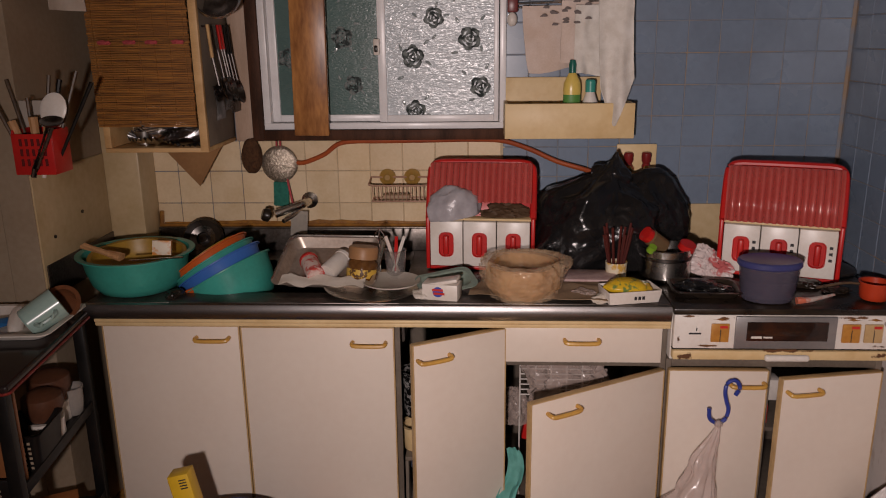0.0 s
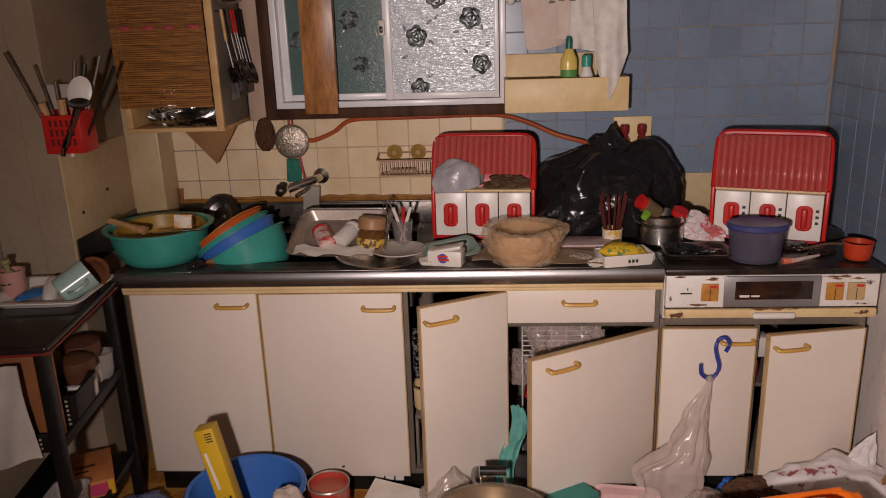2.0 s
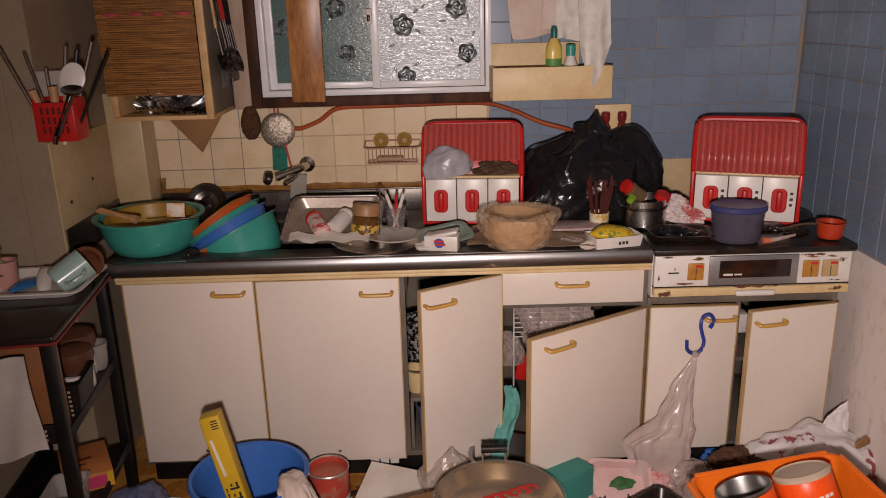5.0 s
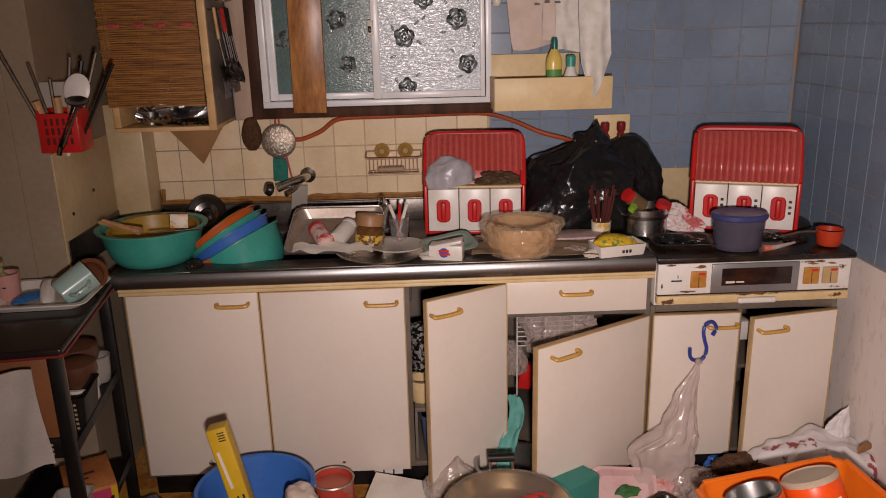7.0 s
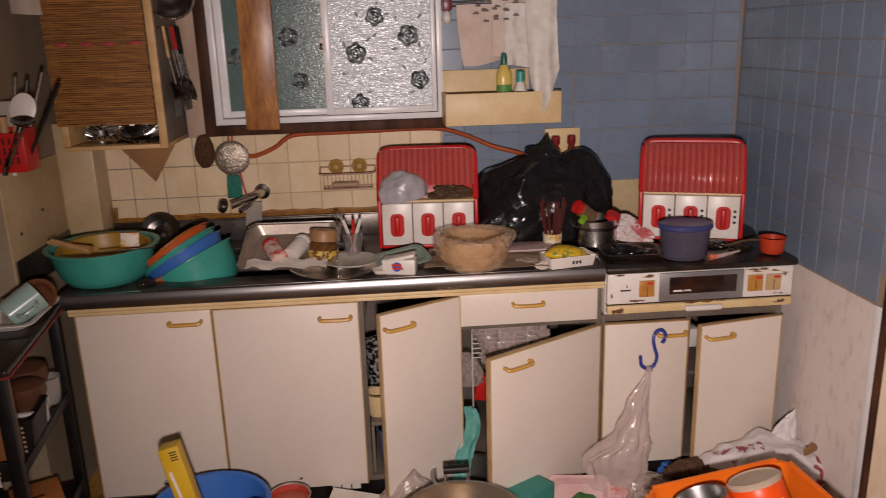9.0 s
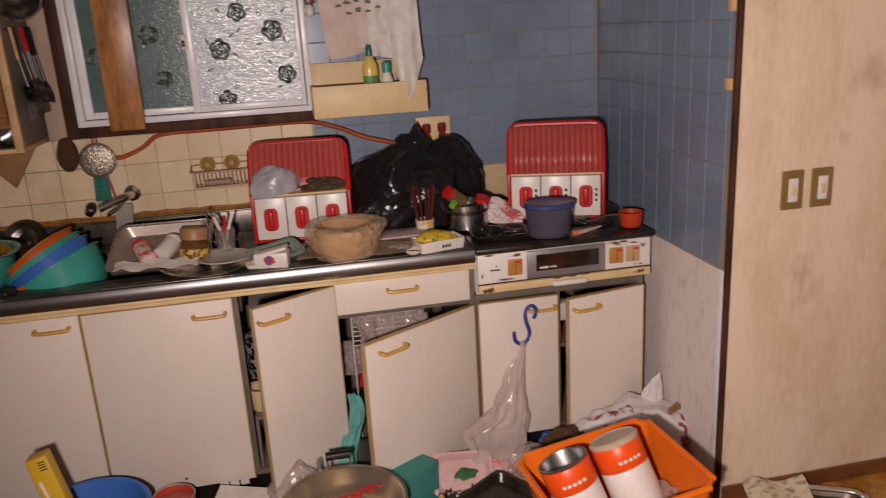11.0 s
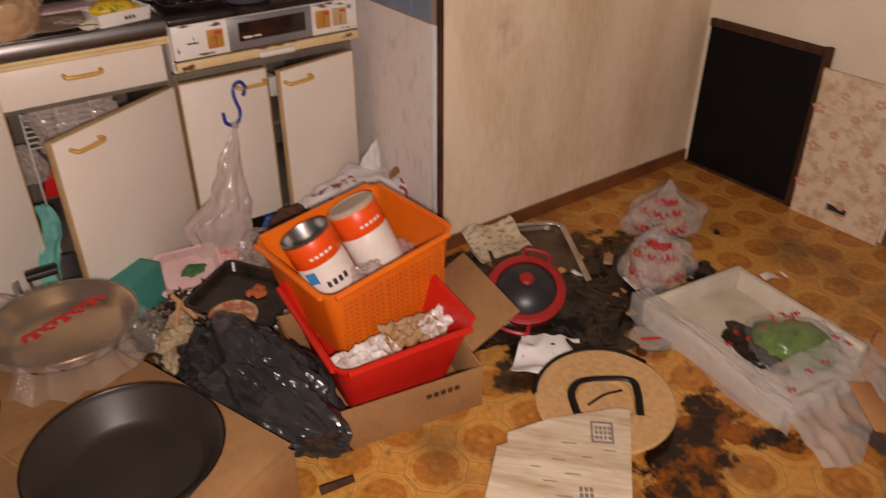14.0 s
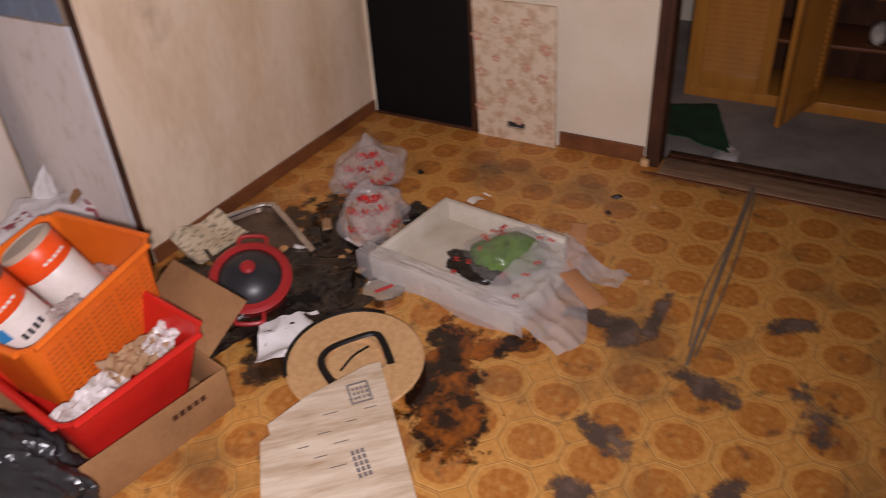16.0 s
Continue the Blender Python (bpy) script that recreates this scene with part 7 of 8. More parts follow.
bag_film = M("cloudy bag film", (0.74, 0.68, 0.65), (0.60, 0.54, 0.51), 0.14, scale=9, fine=40, bump=0.5, depth=0.008, clear=0.72)


def print_bag(m, sx, sy, sz, seed):
    b = thing("tied_shopping_bag", "tied clear shopping bag with red print, full of rubbish", "shopping bag", m, group="bags by the far wall")
    part("bag", lump(sx, sy, sz, seed, 0.42, 1.6, 6, neck=0.35, crisp=0.4), bag_film, b)
    part("contents", lump(sx * 0.85, sy * 0.85, sz * 0.8, seed + 1, 0.35, 3, 5), M("pale rubbish", (0.42, 0.28, 0.20), (0.22, 0.13, 0.08), 0.7, scale=14), b)
    for k in range(21):
        a, e = radians(-190 + 4.6 * k), radians(40 + 32 * math.sin(k * 2.1))
        d = Vector((math.cos(a) * math.cos(e) * sx, math.sin(a) * math.cos(e) * sy, math.sin(e) * sz + 0.35 * sz))
        part("red_stroke", moved(tube([(-0.024, 0, 0.010), (-0.008, 0.002, -0.012), (0.004, 0, 0.012), (0.012, 0.002, -0.008), (0.024, 0, 0.006)], 0.006, 5, 3, flat=0.3), Matrix.Translation(d * 0.99) @ pose(0, 0, 0, -35, 30 * math.sin(k * 5), math.degrees(a) + 90)), red_ink, b)


print_bag(pose(1.19, -1.0, 0.0), 0.115, 0.11, 0.115, 51)
print_bag(pose(1.47, -0.80, 0.0), 0.15, 0.115, 0.105, 62)
solid("dark_lump", moved(lump(0.05, 0.04, 0.03, 7, 0.7, 4, 4), pose(1.32, -1.09, 0.0)), dark_grime, "small black lump by the bags", "litter")
solid("white_scrap", moved(sheet(6, 4, lambda u, v: ((u - 0.5) * 0.09, (v - 0.5) * 0.035, 0.004 + 0.006 * math.sin(u * 6)), 0.001), pose(1.52, -1.24, 0.0, 0, 0, -20)), paper, "white paper scrap on the floor", "paper")
for k in range(9):
    a = random.uniform(0, 6.28)
    solid("dirt_crumb", moved(lump(random.uniform(0.008, 0.022), 0.010, 0.008, k, 0.7, 4, 3), pose(random.uniform(0.8, 1.9), random.uniform(-2.2, -0.7), 0.0, 0, 0, k * 40)), dark_grime if k % 2 else bread, "crumb of dirt on the floor", "crumb", group="crumbs on the floor")


def stain_mat(name, a, b, rough, freq, hole, soft=0.07, top=0.93):
    """A dried stain: ragged towards its rim, with gaps where the floor shows."""
    m = M(name, a, b, rough, scale=12, fine=60, bump=0.35, depth=0.004, ramp=(0.33, 0.54))
    n, l = m.node_tree.nodes, m.node_tree.links
    tc = n.new("ShaderNodeTexCoord")
    ln = n.new("ShaderNodeVectorMath")
    ln.operation = "LENGTH"
    l.new(tc.outputs["Object"], ln.inputs[0])
    geo = n.new("ShaderNodeNewGeometry")
    ns = n.new("ShaderNodeTexNoise")
    ns.inputs["Scale"].default_value, ns.inputs["Detail"].default_value, ns.inputs["Roughness"].default_value = freq, 8, 0.68
    l.new(geo.outputs["Position"], ns.inputs["Vector"])
    k = n.new("ShaderNodeMath")
    k.operation = "MULTIPLY_ADD"
    l.new(ln.outputs["Value"], k.inputs[0])
    k.inputs[1].default_value, k.inputs[2].default_value = -0.42, hole
    s = n.new("ShaderNodeMath")
    l.new(k.outputs[0], s.inputs[0])
    l.new(ns.outputs[0], s.inputs[1])
    r = n.new("ShaderNodeMapRange")
    r.inputs["From Min"].default_value, r.inputs["From Max"].default_value, r.inputs["To Max"].default_value = 0.50, 0.50 + soft, top
    l.new(s.outputs[0], r.inputs["Value"])
    see, mix = n.new("ShaderNodeBsdfTransparent"), n.new("ShaderNodeMixShader")
    l.new(r.outputs[0], mix.inputs[0])
    l.new(see.outputs[0], mix.inputs[1])
    l.new(n["Principled BSDF"].outputs[0], mix.inputs[2])
    l.new(mix.outputs[0], n["Material Output"].inputs[0])
    return m


def spill(x, y, sx, sy, lift, mat, name, label, rz=0):
    ob = solid(name, lathe([(1.0, 0), (0.9, 0.0007), (0, 0.0012)], 48), mat, label, "stain", kind="stuff", smooth=60)
    ob.matrix_basis = pose(x, y, 0.0006 + lift, 0, 0, rz) @ Matrix.Diagonal((sx, sy, 1, 1))


wet = stain_mat("sticky brown liquid", (0.30, 0.085, 0.006), (0.016, 0.007, 0.004), 0.10, 13, 0.35, 0.08, 0.95)
dry = stain_mat("dried grey-brown dirt", (0.17, 0.115, 0.085), (0.085, 0.058, 0.045), 0.6, 9, 0.25, 0.12, 0.82)
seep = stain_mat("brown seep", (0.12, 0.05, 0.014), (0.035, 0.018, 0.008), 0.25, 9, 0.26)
for k, (x, y, sx, sy, mt, nm, lb, rz) in enumerate((
        (0.565, -1.635, 0.21, 0.15, wet, "brown_spill", "sticky dark brown spill drying on the floor", 40),
        (0.70, -1.55, 0.25, 0.11, wet, "brown_spill", "sticky dark brown spill by the straw hat", 15),
        (1.02, -1.945, 0.13, 0.10, dry, "dirt_stain", "ragged grey-brown dirt stain on the floor", 10),
        (1.06, -1.84, 0.13, 0.06, dry, "dirt_stain", "grey-brown dirt stain by the foam box", 95),
        (0.82, -1.655, 0.17, 0.055, wet, "brown_spill", "sticky brown liquid creeping along the foam box", -50),
        (1.15, -2.01, 0.20, 0.05, dry, "dirt_stain", "long grey-brown dirt stain on the floor", 0),
        (0.915, -2.20, 0.16, 0.10, dry, "dirt_stain", "brown dirt stain on the floor", 60),
        (0.65, -2.035, 0.14, 0.07, dry, "dirt_stain", "brown dirt stain on the floor", 75),
        (0.445, -2.02, 0.11, 0.08, dry, "dirt_stain", "brown dirt stain on the floor", 20),
        (1.255, -2.36, 0.16, 0.06, dry, "dirt_stain", "brown dirt stain on the floor", -50),
        (0.60, -2.33, 0.12, 0.08, dry, "dirt_stain", "brown dirt stain on the floor", 0),
        (0.93, -2.47, 0.17, 0.09, dry, "dirt_stain", "brown dirt stain on the floor", 30),
        (1.08, -0.80, 0.50, 0.30, seep, "brown_spill", "brown liquid seeping from under the bags", -15),
        (0.98, -1.10, 0.22, 0.14, seep, "brown_spill", "brown liquid between the tray and the foam box", 10),
        (0.47, -1.10, 0.20, 0.12, seep, "brown_spill", "brown stain by the carton", 0),
        (1.35, -1.40, 0.22, 0.12, dry, "dirt_stain", "brown dirt stain by the foam box", 20),
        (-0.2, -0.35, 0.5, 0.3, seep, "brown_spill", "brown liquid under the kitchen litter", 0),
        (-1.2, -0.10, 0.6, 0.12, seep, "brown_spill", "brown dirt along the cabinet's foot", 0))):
    spill(x, y, sx, sy, 0.0003 * k, mt, nm, lb, rz)
black_soil = stain_mat("black soil", (0.03, 0.018, 0.010), (0.012, 0.008, 0.006), 0.18, 12, 0.34, 0.12, 0.95)
for k, (x, y, sx, sy, rz) in enumerate(((0.93, -1.02, 0.26, 0.16, 20), (1.05, -0.90, 0.24, 0.14, -30), (0.72, -1.10, 0.28, 0.12, -20), (0.62, -0.62, 0.30, 0.18, 0), (1.28, -0.95, 0.2, 0.12, 30))):
    spill(x, y, sx, sy, 0.006 + 0.0003 * k, black_soil, "black_soil", "black greasy soil smeared on the floor", rz)
for k in range(26):
    solid("litter_scrap", moved(sheet(5, 4, lambda u, v: ((u - 0.5) * (0.03 + 0.02 * (k % 3)), (v - 0.5) * 0.03, 0.006 + 0.012 * noise.noise((u * 3 + k, v * 3, k))), 0.001), pose(random.uniform(0.75, 1.25), random.uniform(-1.15, -0.72), 0.012, random.uniform(-15, 15), random.uniform(-15, 15), k * 47)), (kraft, dark_grime, foil, bread, dark_grime)[k % 5], ("scrap of brown paper in the dirt", "black greasy scrap in the dirt", "scrap of foil in the dirt", "brown food scrap in the dirt", "black greasy scrap in the dirt")[k % 5], "scrap", group="scraps by the pot")
stk = thing("broken_umbrella", "thin greyish umbrella rod lying on the floor", "umbrella")
part("rod", tube([(1.93, -2.11, 0.03), (1.5, -2.12, 0.02), (0.97, -2.14, 0.012)], 0.009, 8, 4, taper=0.005), M("dusty grey metal", (0.25, 0.21, 0.16), rough=0.5, metal=0.4), stk)
part("rib", tube([(1.90, -2.125, 0.02), (1.45, -2.15, 0.010), (1.02, -2.15, 0.006)], 0.003, 6, 4), bpy.data.materials["dusty grey metal"], stk)
part("rib", tube([(1.60, -2.11, 0.012), (1.3, -2.10, 0.009), (1.05, -2.125, 0.006)], 0.003, 6, 4), bpy.data.materials["dusty grey metal"], stk)

# ---- right walls and the entrance ----
for x in (0.888, 0.988):
    s = thing("light_switch", "brown-framed wall switch plate on the panel wall", "light switch", pose(x, -0.4455, 1.045), group="light switches")
    part("plate", box(-0.036, 0.036, -0.008, 0, -0.06, 0.06, 0.003), M("bronze plate", (0.30, 0.19, 0.07), (0.24, 0.15, 0.05), 0.35, 0.3) if x < 0.9 else bpy.data.materials["bronze plate"], s)
    part("insert", box(-0.016, 0.016, -0.0105, -0.0085, -0.036, 0.036, 0.001), white_pl, s)
    part("rocker", box(-0.008, 0.008, -0.014, -0.011, -0.016, 0.012, 0.002), shelf_cream, s)
for z in (1.37, 1.59):
    solid("wall_bracket", moved(box(-0.012, 0, -0.016, 0.016, -0.018, 0.018, 0.002), pose(0.6985, -0.40, z)), light_wood, "small wooden block on the tiled wall's edge", "bracket", group="wall brackets")
bd = thing("access_hatch", "matt black low hatch in a brown frame on the far wall", "hatch")
part("panel", box(2.018, 2.0285, -0.955, -0.468, 0.012, 0.60, 0.001), black_board, bd)
part("frame", joined(box(2.008, 2.0295, -0.985, -0.956, 0.0, 0.635, 0.002), box(2.008, 2.0295, -0.955, -0.467, 0.601, 0.63, 0.002), box(2.008, 2.0295, -0.955, -0.467, 0.0, 0.011, 0.002)), brown_wood, bd, "dark brown wooden frame")
flp = M("faded floral paper", (0.68, 0.56, 0.41), (0.50, 0.35, 0.22), 0.6, scale=24, fine=90, ramp=(0.44, 0.66))
fl = thing("floral_board", "cream board covered in faded rose-print paper", "board", pose(1.998, -1.165, 0.0, 0, -2.6, 0))
bm = bmesh.new()
ys, zs = (-0.172, -0.04, 0.04, 0.172), (0.0, 0.055, 0.085, 0.575)
grid = [[bm.verts.new((0, y, z)) for y in ys] for z in zs]
cells = [bm.faces.new((grid[j][i], grid[j][i + 1], grid[j + 1][i + 1], grid[j + 1][i])) for j in range(3) for i in range(3) if (i, j) != (1, 1)]
for v in bmesh.ops.extrude_face_region(bm, geom=cells)["geom"]:
    if isinstance(v, bmesh.types.BMVert):
        v.co.x = 0.012
bmesh.ops.recalc_face_normals(bm, faces=bm.faces)
part("board", bm, flp, fl, smooth=0)
rose = M("faded rose print", (0.56, 0.27, 0.19), (0.50, 0.38, 0.24), 0.7, scale=70)
dice = random.Random(4)
for k in range(0, 30, 2):
    y, z, q0 = -0.135 + 0.068 * (k % 5) + dice.uniform(-0.022, 0.022), 0.11 + 0.078 * (k // 5) + dice.uniform(-0.025, 0.025), dice.uniform(0.6, 1.0)
    part("rose", joined(*[moved(lump(0.0010, 0.012 * q0, 0.011 * q0, k * 7 + q, 0.4, 3, 2), pose(-0.0012, y + 0.016 * q0 * math.cos(q * 1.26 + k), z + 0.016 * q0 * math.sin(q * 1.26 + k))) for q in range(5)]), rose, fl)
part("slot_shadow", box(0.0125, 0.0135, -0.039, 0.039, 0.056, 0.084, 0), ink, fl)
# shoe cupboard
orange_wood = M("orange varnished wood", (0.52, 0.22, 0.035), (0.42, 0.165, 0.024), 0.35, scale=6, stretch=(3, 3, 0.6))
sh = thing("shoe_cupboard", "orange varnished shoe cupboard with louvred doors, one open", "cupboard", pose(3.02, -2.30, -0.13))
part("side", box(0, 0.35, 0.69, 0.71, 0.0, 1.8, 0.002), orange_wood, sh)
part("side", box(0, 0.35, -0.71, -0.69, 0.0, 1.8, 0.002), orange_wood, sh)
part("plinth", box(0, 0.34, -0.689, 0.689, 0.0, 0.055, 0.002), orange_wood, sh)
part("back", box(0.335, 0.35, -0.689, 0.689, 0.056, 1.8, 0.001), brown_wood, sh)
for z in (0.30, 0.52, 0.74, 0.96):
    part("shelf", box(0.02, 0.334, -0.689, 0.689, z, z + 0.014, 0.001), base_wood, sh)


def louvre(m):
    d = part("louvre_door", joined(box(-0.02, 0, 0, 0.05, 0.06, 1.78, 0.002), box(-0.02, 0, 0.31, 0.36, 0.06, 1.78, 0.002), box(-0.02, 0, 0.051, 0.309, 0.06, 0.14, 0.002), box(-0.02, 0, 0.051, 0.309, 1.70, 1.78, 0.002)), orange_wood, sh, at=m)
    for k in range(62):
        part("slat", moved(box(-0.030, 0.0, 0.051, 0.309, -0.002, 0.002, 0), pose(-0.001, 0, 0.165 + 0.0248 * k, 0, -58, 0)), orange_wood, d, smooth=0)


louvre(pose(-0.001, 0.33, 0))
louvre(pose(-0.001, 0.13, 0, 0, 0, 72))
for k in range(10):
    s = thing("shoe", "dark shoe on the cupboard shelf" if k % 3 else "pale canvas shoe on the cupboard shelf", "shoe", pose(3.10, -2.36 - 0.11 * (k % 5), -0.13 + (0.315 if k < 5 else 0.535), 0, 0, 8 * math.sin(k)), group="shoes in the cupboard")
    part("upper", moved(lump(0.10, 0.035, 0.05, k, 0.2, 2, 4), pose(0.06, 0, 0.008)), black_paint if k % 3 else paper, s)
    part("sole", moved(box(-0.04, 0.16, -0.036, 0.036, 0, 0.012, 0.004), pose(0, 0, 0)), brown_wood, s)
solid("green_mat", moved(sheet(14, 10, lambda u, v: ((u - 0.5) * 0.5, (v - 0.5) * 0.30, 0.02 + 0.10 * (1 - u) * v + 0.02 * noise.noise((u * 4, v * 4, 1))), 0.004), pose(2.62, -1.72, -0.13, 0, 0, 20)), M("dark green cloth", (0.02, 0.075, 0.03), (0.012, 0.05, 0.02), 0.9, scale=14, bump=0.4), "dark green crumpled mat in the entrance", "mat")
solid("plastic_wrap_scrap", moved(lump(0.13, 0.05, 0.02, 4, 0.6, 3, 4), pose(2.36, -1.93, -0.13)), white_bag, "flat white plastic scrap on the entrance floor", "plastic scrap")

# ---- black slim cart by the side wall ----
earlier = set(scene.objects)
ct = thing("kitchen_cart", "slim black steel kitchen cart with a glossy top", "cart")
X0, X1, Y0, Y1 = -2.06, -1.765, -0.52, 0.0
part("top", box(X0, X1 + 0.008, Y0 - 0.01, Y1 - 0.005, 0.782, 0.806, 0.008, 3), M("glossy black top", (0.014, 0.010, 0.010), (0.022, 0.014, 0.013), 0.22, scale=5, bump=0.03), ct)
part("red_piping", tube([(X0, Y0 - 0.012, 0.786), (X1, Y0 - 0.012, 0.786), (X1 + 0.010, Y0 - 0.002, 0.786), (X1 + 0.010, Y1 - 0.01, 0.786)], 0.0035, 6), M("dark red piping", (0.22, 0.02, 0.015), rough=0.4), ct)
for x, y in ((X1 - 0.02, Y0), (X1 - 0.02, Y1 - 0.035), (X0 + 0.02, Y0), (X0 + 0.02, Y1 - 0.035)):
    part("leg", box(x - 0.016, x + 0.016, y, y + 0.03, 0.045, 0.781, 0.003), black_paint, ct)
    part("castor", moved(lathe([(0, -0.012), (0.02, -0.012), (0.022, 0), (0.02, 0.012), (0, 0.012)], 18), pose(x, y + 0.015, 0.0225, 0, 90)), black_paint, ct)
for z in (0.50, 0.20):
    part("side_rail", box(X1 - 0.012, X1 - 0.004, Y0 + 0.03, Y1 - 0.036, z, z + 0.03, 0.002), black_paint, ct)
    part("side_rail", box(X0 + 0.004, X0 + 0.012, Y0 + 0.03, Y1 - 0.036, z, z + 0.03, 0.002), black_paint, ct)
    part("front_rail", box(X0 + 0.037, X1 - 0.037, Y0 + 0.004, Y0 + 0.010, z, z + 0.055, 0.002), black_paint, ct)
    part("shelf", box(X0 + 0.013, X1 - 0.013, Y0 + 0.012, Y1 - 0.036, z + 0.002, z + 0.010, 0.001), black_paint, ct)
    for k in range(12):
        for j in range(3):
            part("perforation", moved(lathe([(0, 0.0006), (0.004, 0.0006), (0.004, 0)], 8), pose(X1 - 0.06 - 0.013 * k, Y0 + 0.0038, z + 0.014 + 0.013 * j, 90)), wall_grey, ct, smooth=0)
TR = pose(-1.905, -0.13, 0.807, 0, 0, -4)
tt = thing("white_tray", "white plastic tray with cups on the cart", "tray", TR)
part("tray", rect_tray(0.27, 0.24, 0.02, 0.003, 0.02, 0.012), white_pl, tt)
mg = thing("enamel_mug", "pale aqua mug lying tipped on the tray", "mug", TR @ pose(0.095, -0.035, 0.052, 0, 62, 35))
mint = M("pale aqua glaze", (0.36, 0.50, 0.46), (0.3, 0.43, 0.39), 0.2, scale=6, bump=0.02)
part("body", lathe([(0, -0.05), (0.038, -0.05), (0.042, -0.045), (0.045, 0.05), (0.042, 0.05), (0.039, -0.044), (0, -0.045)], 36), mint, mg)
part("inside", lathe([(0.0415, 0.048), (0.0385, -0.043), (0, -0.044)], 36), white_pl, mg, "white inside")
part("handle", tube([(0.0, -0.044, 0.03), (0.0, -0.07, 0.02), (0.0, -0.07, -0.02), (0.0, -0.044, -0.03)], 0.006, 8, 4), mint, mg)
pk = thing("pink_cup", "pink plastic cup holding a small bottle", "cup", TR @ pose(-0.115, 0.01, 0.004))
part("cup", lathe(bowl_profile(0.036, 0.075, 0.85, 0.003, 0.002), 30), M("pink plastic", (0.62, 0.33, 0.29), (0.55, 0.27, 0.23), 0.35), pk)
part("writing", joined(box(-0.018, -0.004, -0.0375, -0.0360, 0.040, 0.044, 0), box(0.002, 0.012, -0.0375, -0.0360, 0.042, 0.046, 0)), ink, pk)
solid("lotion_bottle", moved(lathe([(0, 0), (0.016, 0), (0.017, 0.06), (0.008, 0.07), (0.008, 0.09), (0.014, 0.094), (0.013, 0.105), (0, 0.106)], 20), TR @ pose(-0.115, 0.01, 0.014, 6, -5)), M("olive bottle", (0.35, 0.32, 0.15), rough=0.25), "small pump bottle in the pink cup", "bottle")
solid("toothpaste_tube", moved(lump(0.022, 0.06, 0.018, 3, 0.15, 2, 4), TR @ pose(0.0, 0.0, 0.012, 25, 0, 12)), white_pl, "white toothpaste tube on the tray", "tube")
solid("blue_packet", moved(lump(0.022, 0.05, 0.012, 6, 0.3, 3, 4), TR @ pose(-0.05, -0.02, 0.01, 0, 0, -25)), M("bright blue film", (0.03, 0.16, 0.40), rough=0.3), "bright blue packet on the tray", "packet")
br = thing("brown_pan", "brown round dish leaning at the back of the tray", "dish", TR @ pose(0.10, 0.075, 0.03, 50, 10))
part("dish", lathe(bowl_profile(0.048, 0.03, 0.8), 34), M("brown glaze", (0.17, 0.065, 0.03), (0.12, 0.045, 0.02), 0.3), br)
gb = thing("grey_cloth_bag", "pale grey cloth bag hung on the cart's front", "cloth bag", pose(-1.925, -0.545, 0.44))
part("bag", sheet(24, 20, lambda u, v: ((u - 0.5) * (0.20 + 0.03 * v), -0.012 - 0.02 * math.sin(u * 3.14) - 0.008 * math.sin(u * 13 + v * 4), 0.33 - 0.27 * v + 0.012 * math.sin(u * 9) * v), 0.004), M("pale grey cloth", (0.44, 0.41, 0.38), (0.36, 0.33, 0.3), 0.9, scale=7, fine=160, bump=0.4), gb)
solid("brown_board", moved(box(-0.12, 0.12, -0.008, 0.008, 0, 0.26, 0.003), pose(-1.90, -0.46, 0.512)), M("chestnut board", (0.26, 0.10, 0.035), (0.19, 0.07, 0.025), 0.5), "chestnut brown board behind the cloth bag", "board")
for x, y, r, lb in ((-1.86, -0.10, 0.06, "round brown gourd-like jar on the cart shelf"), (-1.83, -0.22, 0.055, "rusty brown round jar on the cart shelf")):
    solid("brown_jar", moved(lathe([(0, 0), (r * 0.7, 0), (r, r * 0.7), (r * 0.95, r * 1.2), (r * 0.5, r * 1.45), (0, r * 1.5)], 30), pose(x, y, 0.512 + 0.061)), M("russet glaze", (0.12, 0.045, 0.022), (0.07, 0.028, 0.014), 0.5) if r == 0.06 else bpy.data.materials["russet glaze"], lb, "jar", group="jars on the cart")
    solid("jar_stand", moved(lathe([(0, 0), (0.05, 0), (0.05, 0.06), (0, 0.06)], 20), pose(x, y, 0.5105)), white_pl, "white pot under the brown jar", "pot")
bkt = thing("black_basket", "black perforated plastic basket on the cart shelf", "basket", pose(-1.82, -0.33, 0.511))
part("basket", rect_tray(0.11, 0.16, 0.10, 0.003, 0.008, 0.004, 0.015, 3), black_paint, bkt)
for k in range(5):
    for j in range(6):
        part("perforation", moved(box(-0.0035, 0.0035, -0.0006, 0.0006, -0.0035, 0.0035, 0), pose(-0.03 + 0.015 * k, -0.0775 - 0.0008 * j, 0.014 + 0.014 * j, 6)), wall_grey, bkt, smooth=0)
solid("clear_cup", moved(lathe(bowl_profile(0.035, 0.08, 0.8, 0.002, 0.002), 24), pose(-1.815, -0.07, 0.512)), M("smoky clear plastic", (0.5, 0.46, 0.42), rough=0.15, clear=0.5), "smoky clear plastic cup on the cart", "cup")
bxs = thing("biscuit_carton", "orange and pink printed carton on the lower shelf", "carton", pose(-1.86, -0.20, 0.211, 0, 0, 22))
part("carton", box(-0.07, 0.07, -0.10, 0.10, 0, 0.055, 0.002), M("orange print carton", (0.55, 0.22, 0.07), (0.40, 0.13, 0.04), 0.5, scale=9), bxs)
part("pink_patch", box(0.0, 0.05, -0.1012, -0.1002, 0.008, 0.045, 0), M("magenta print", (0.6, 0.05, 0.15), rough=0.5), bxs)
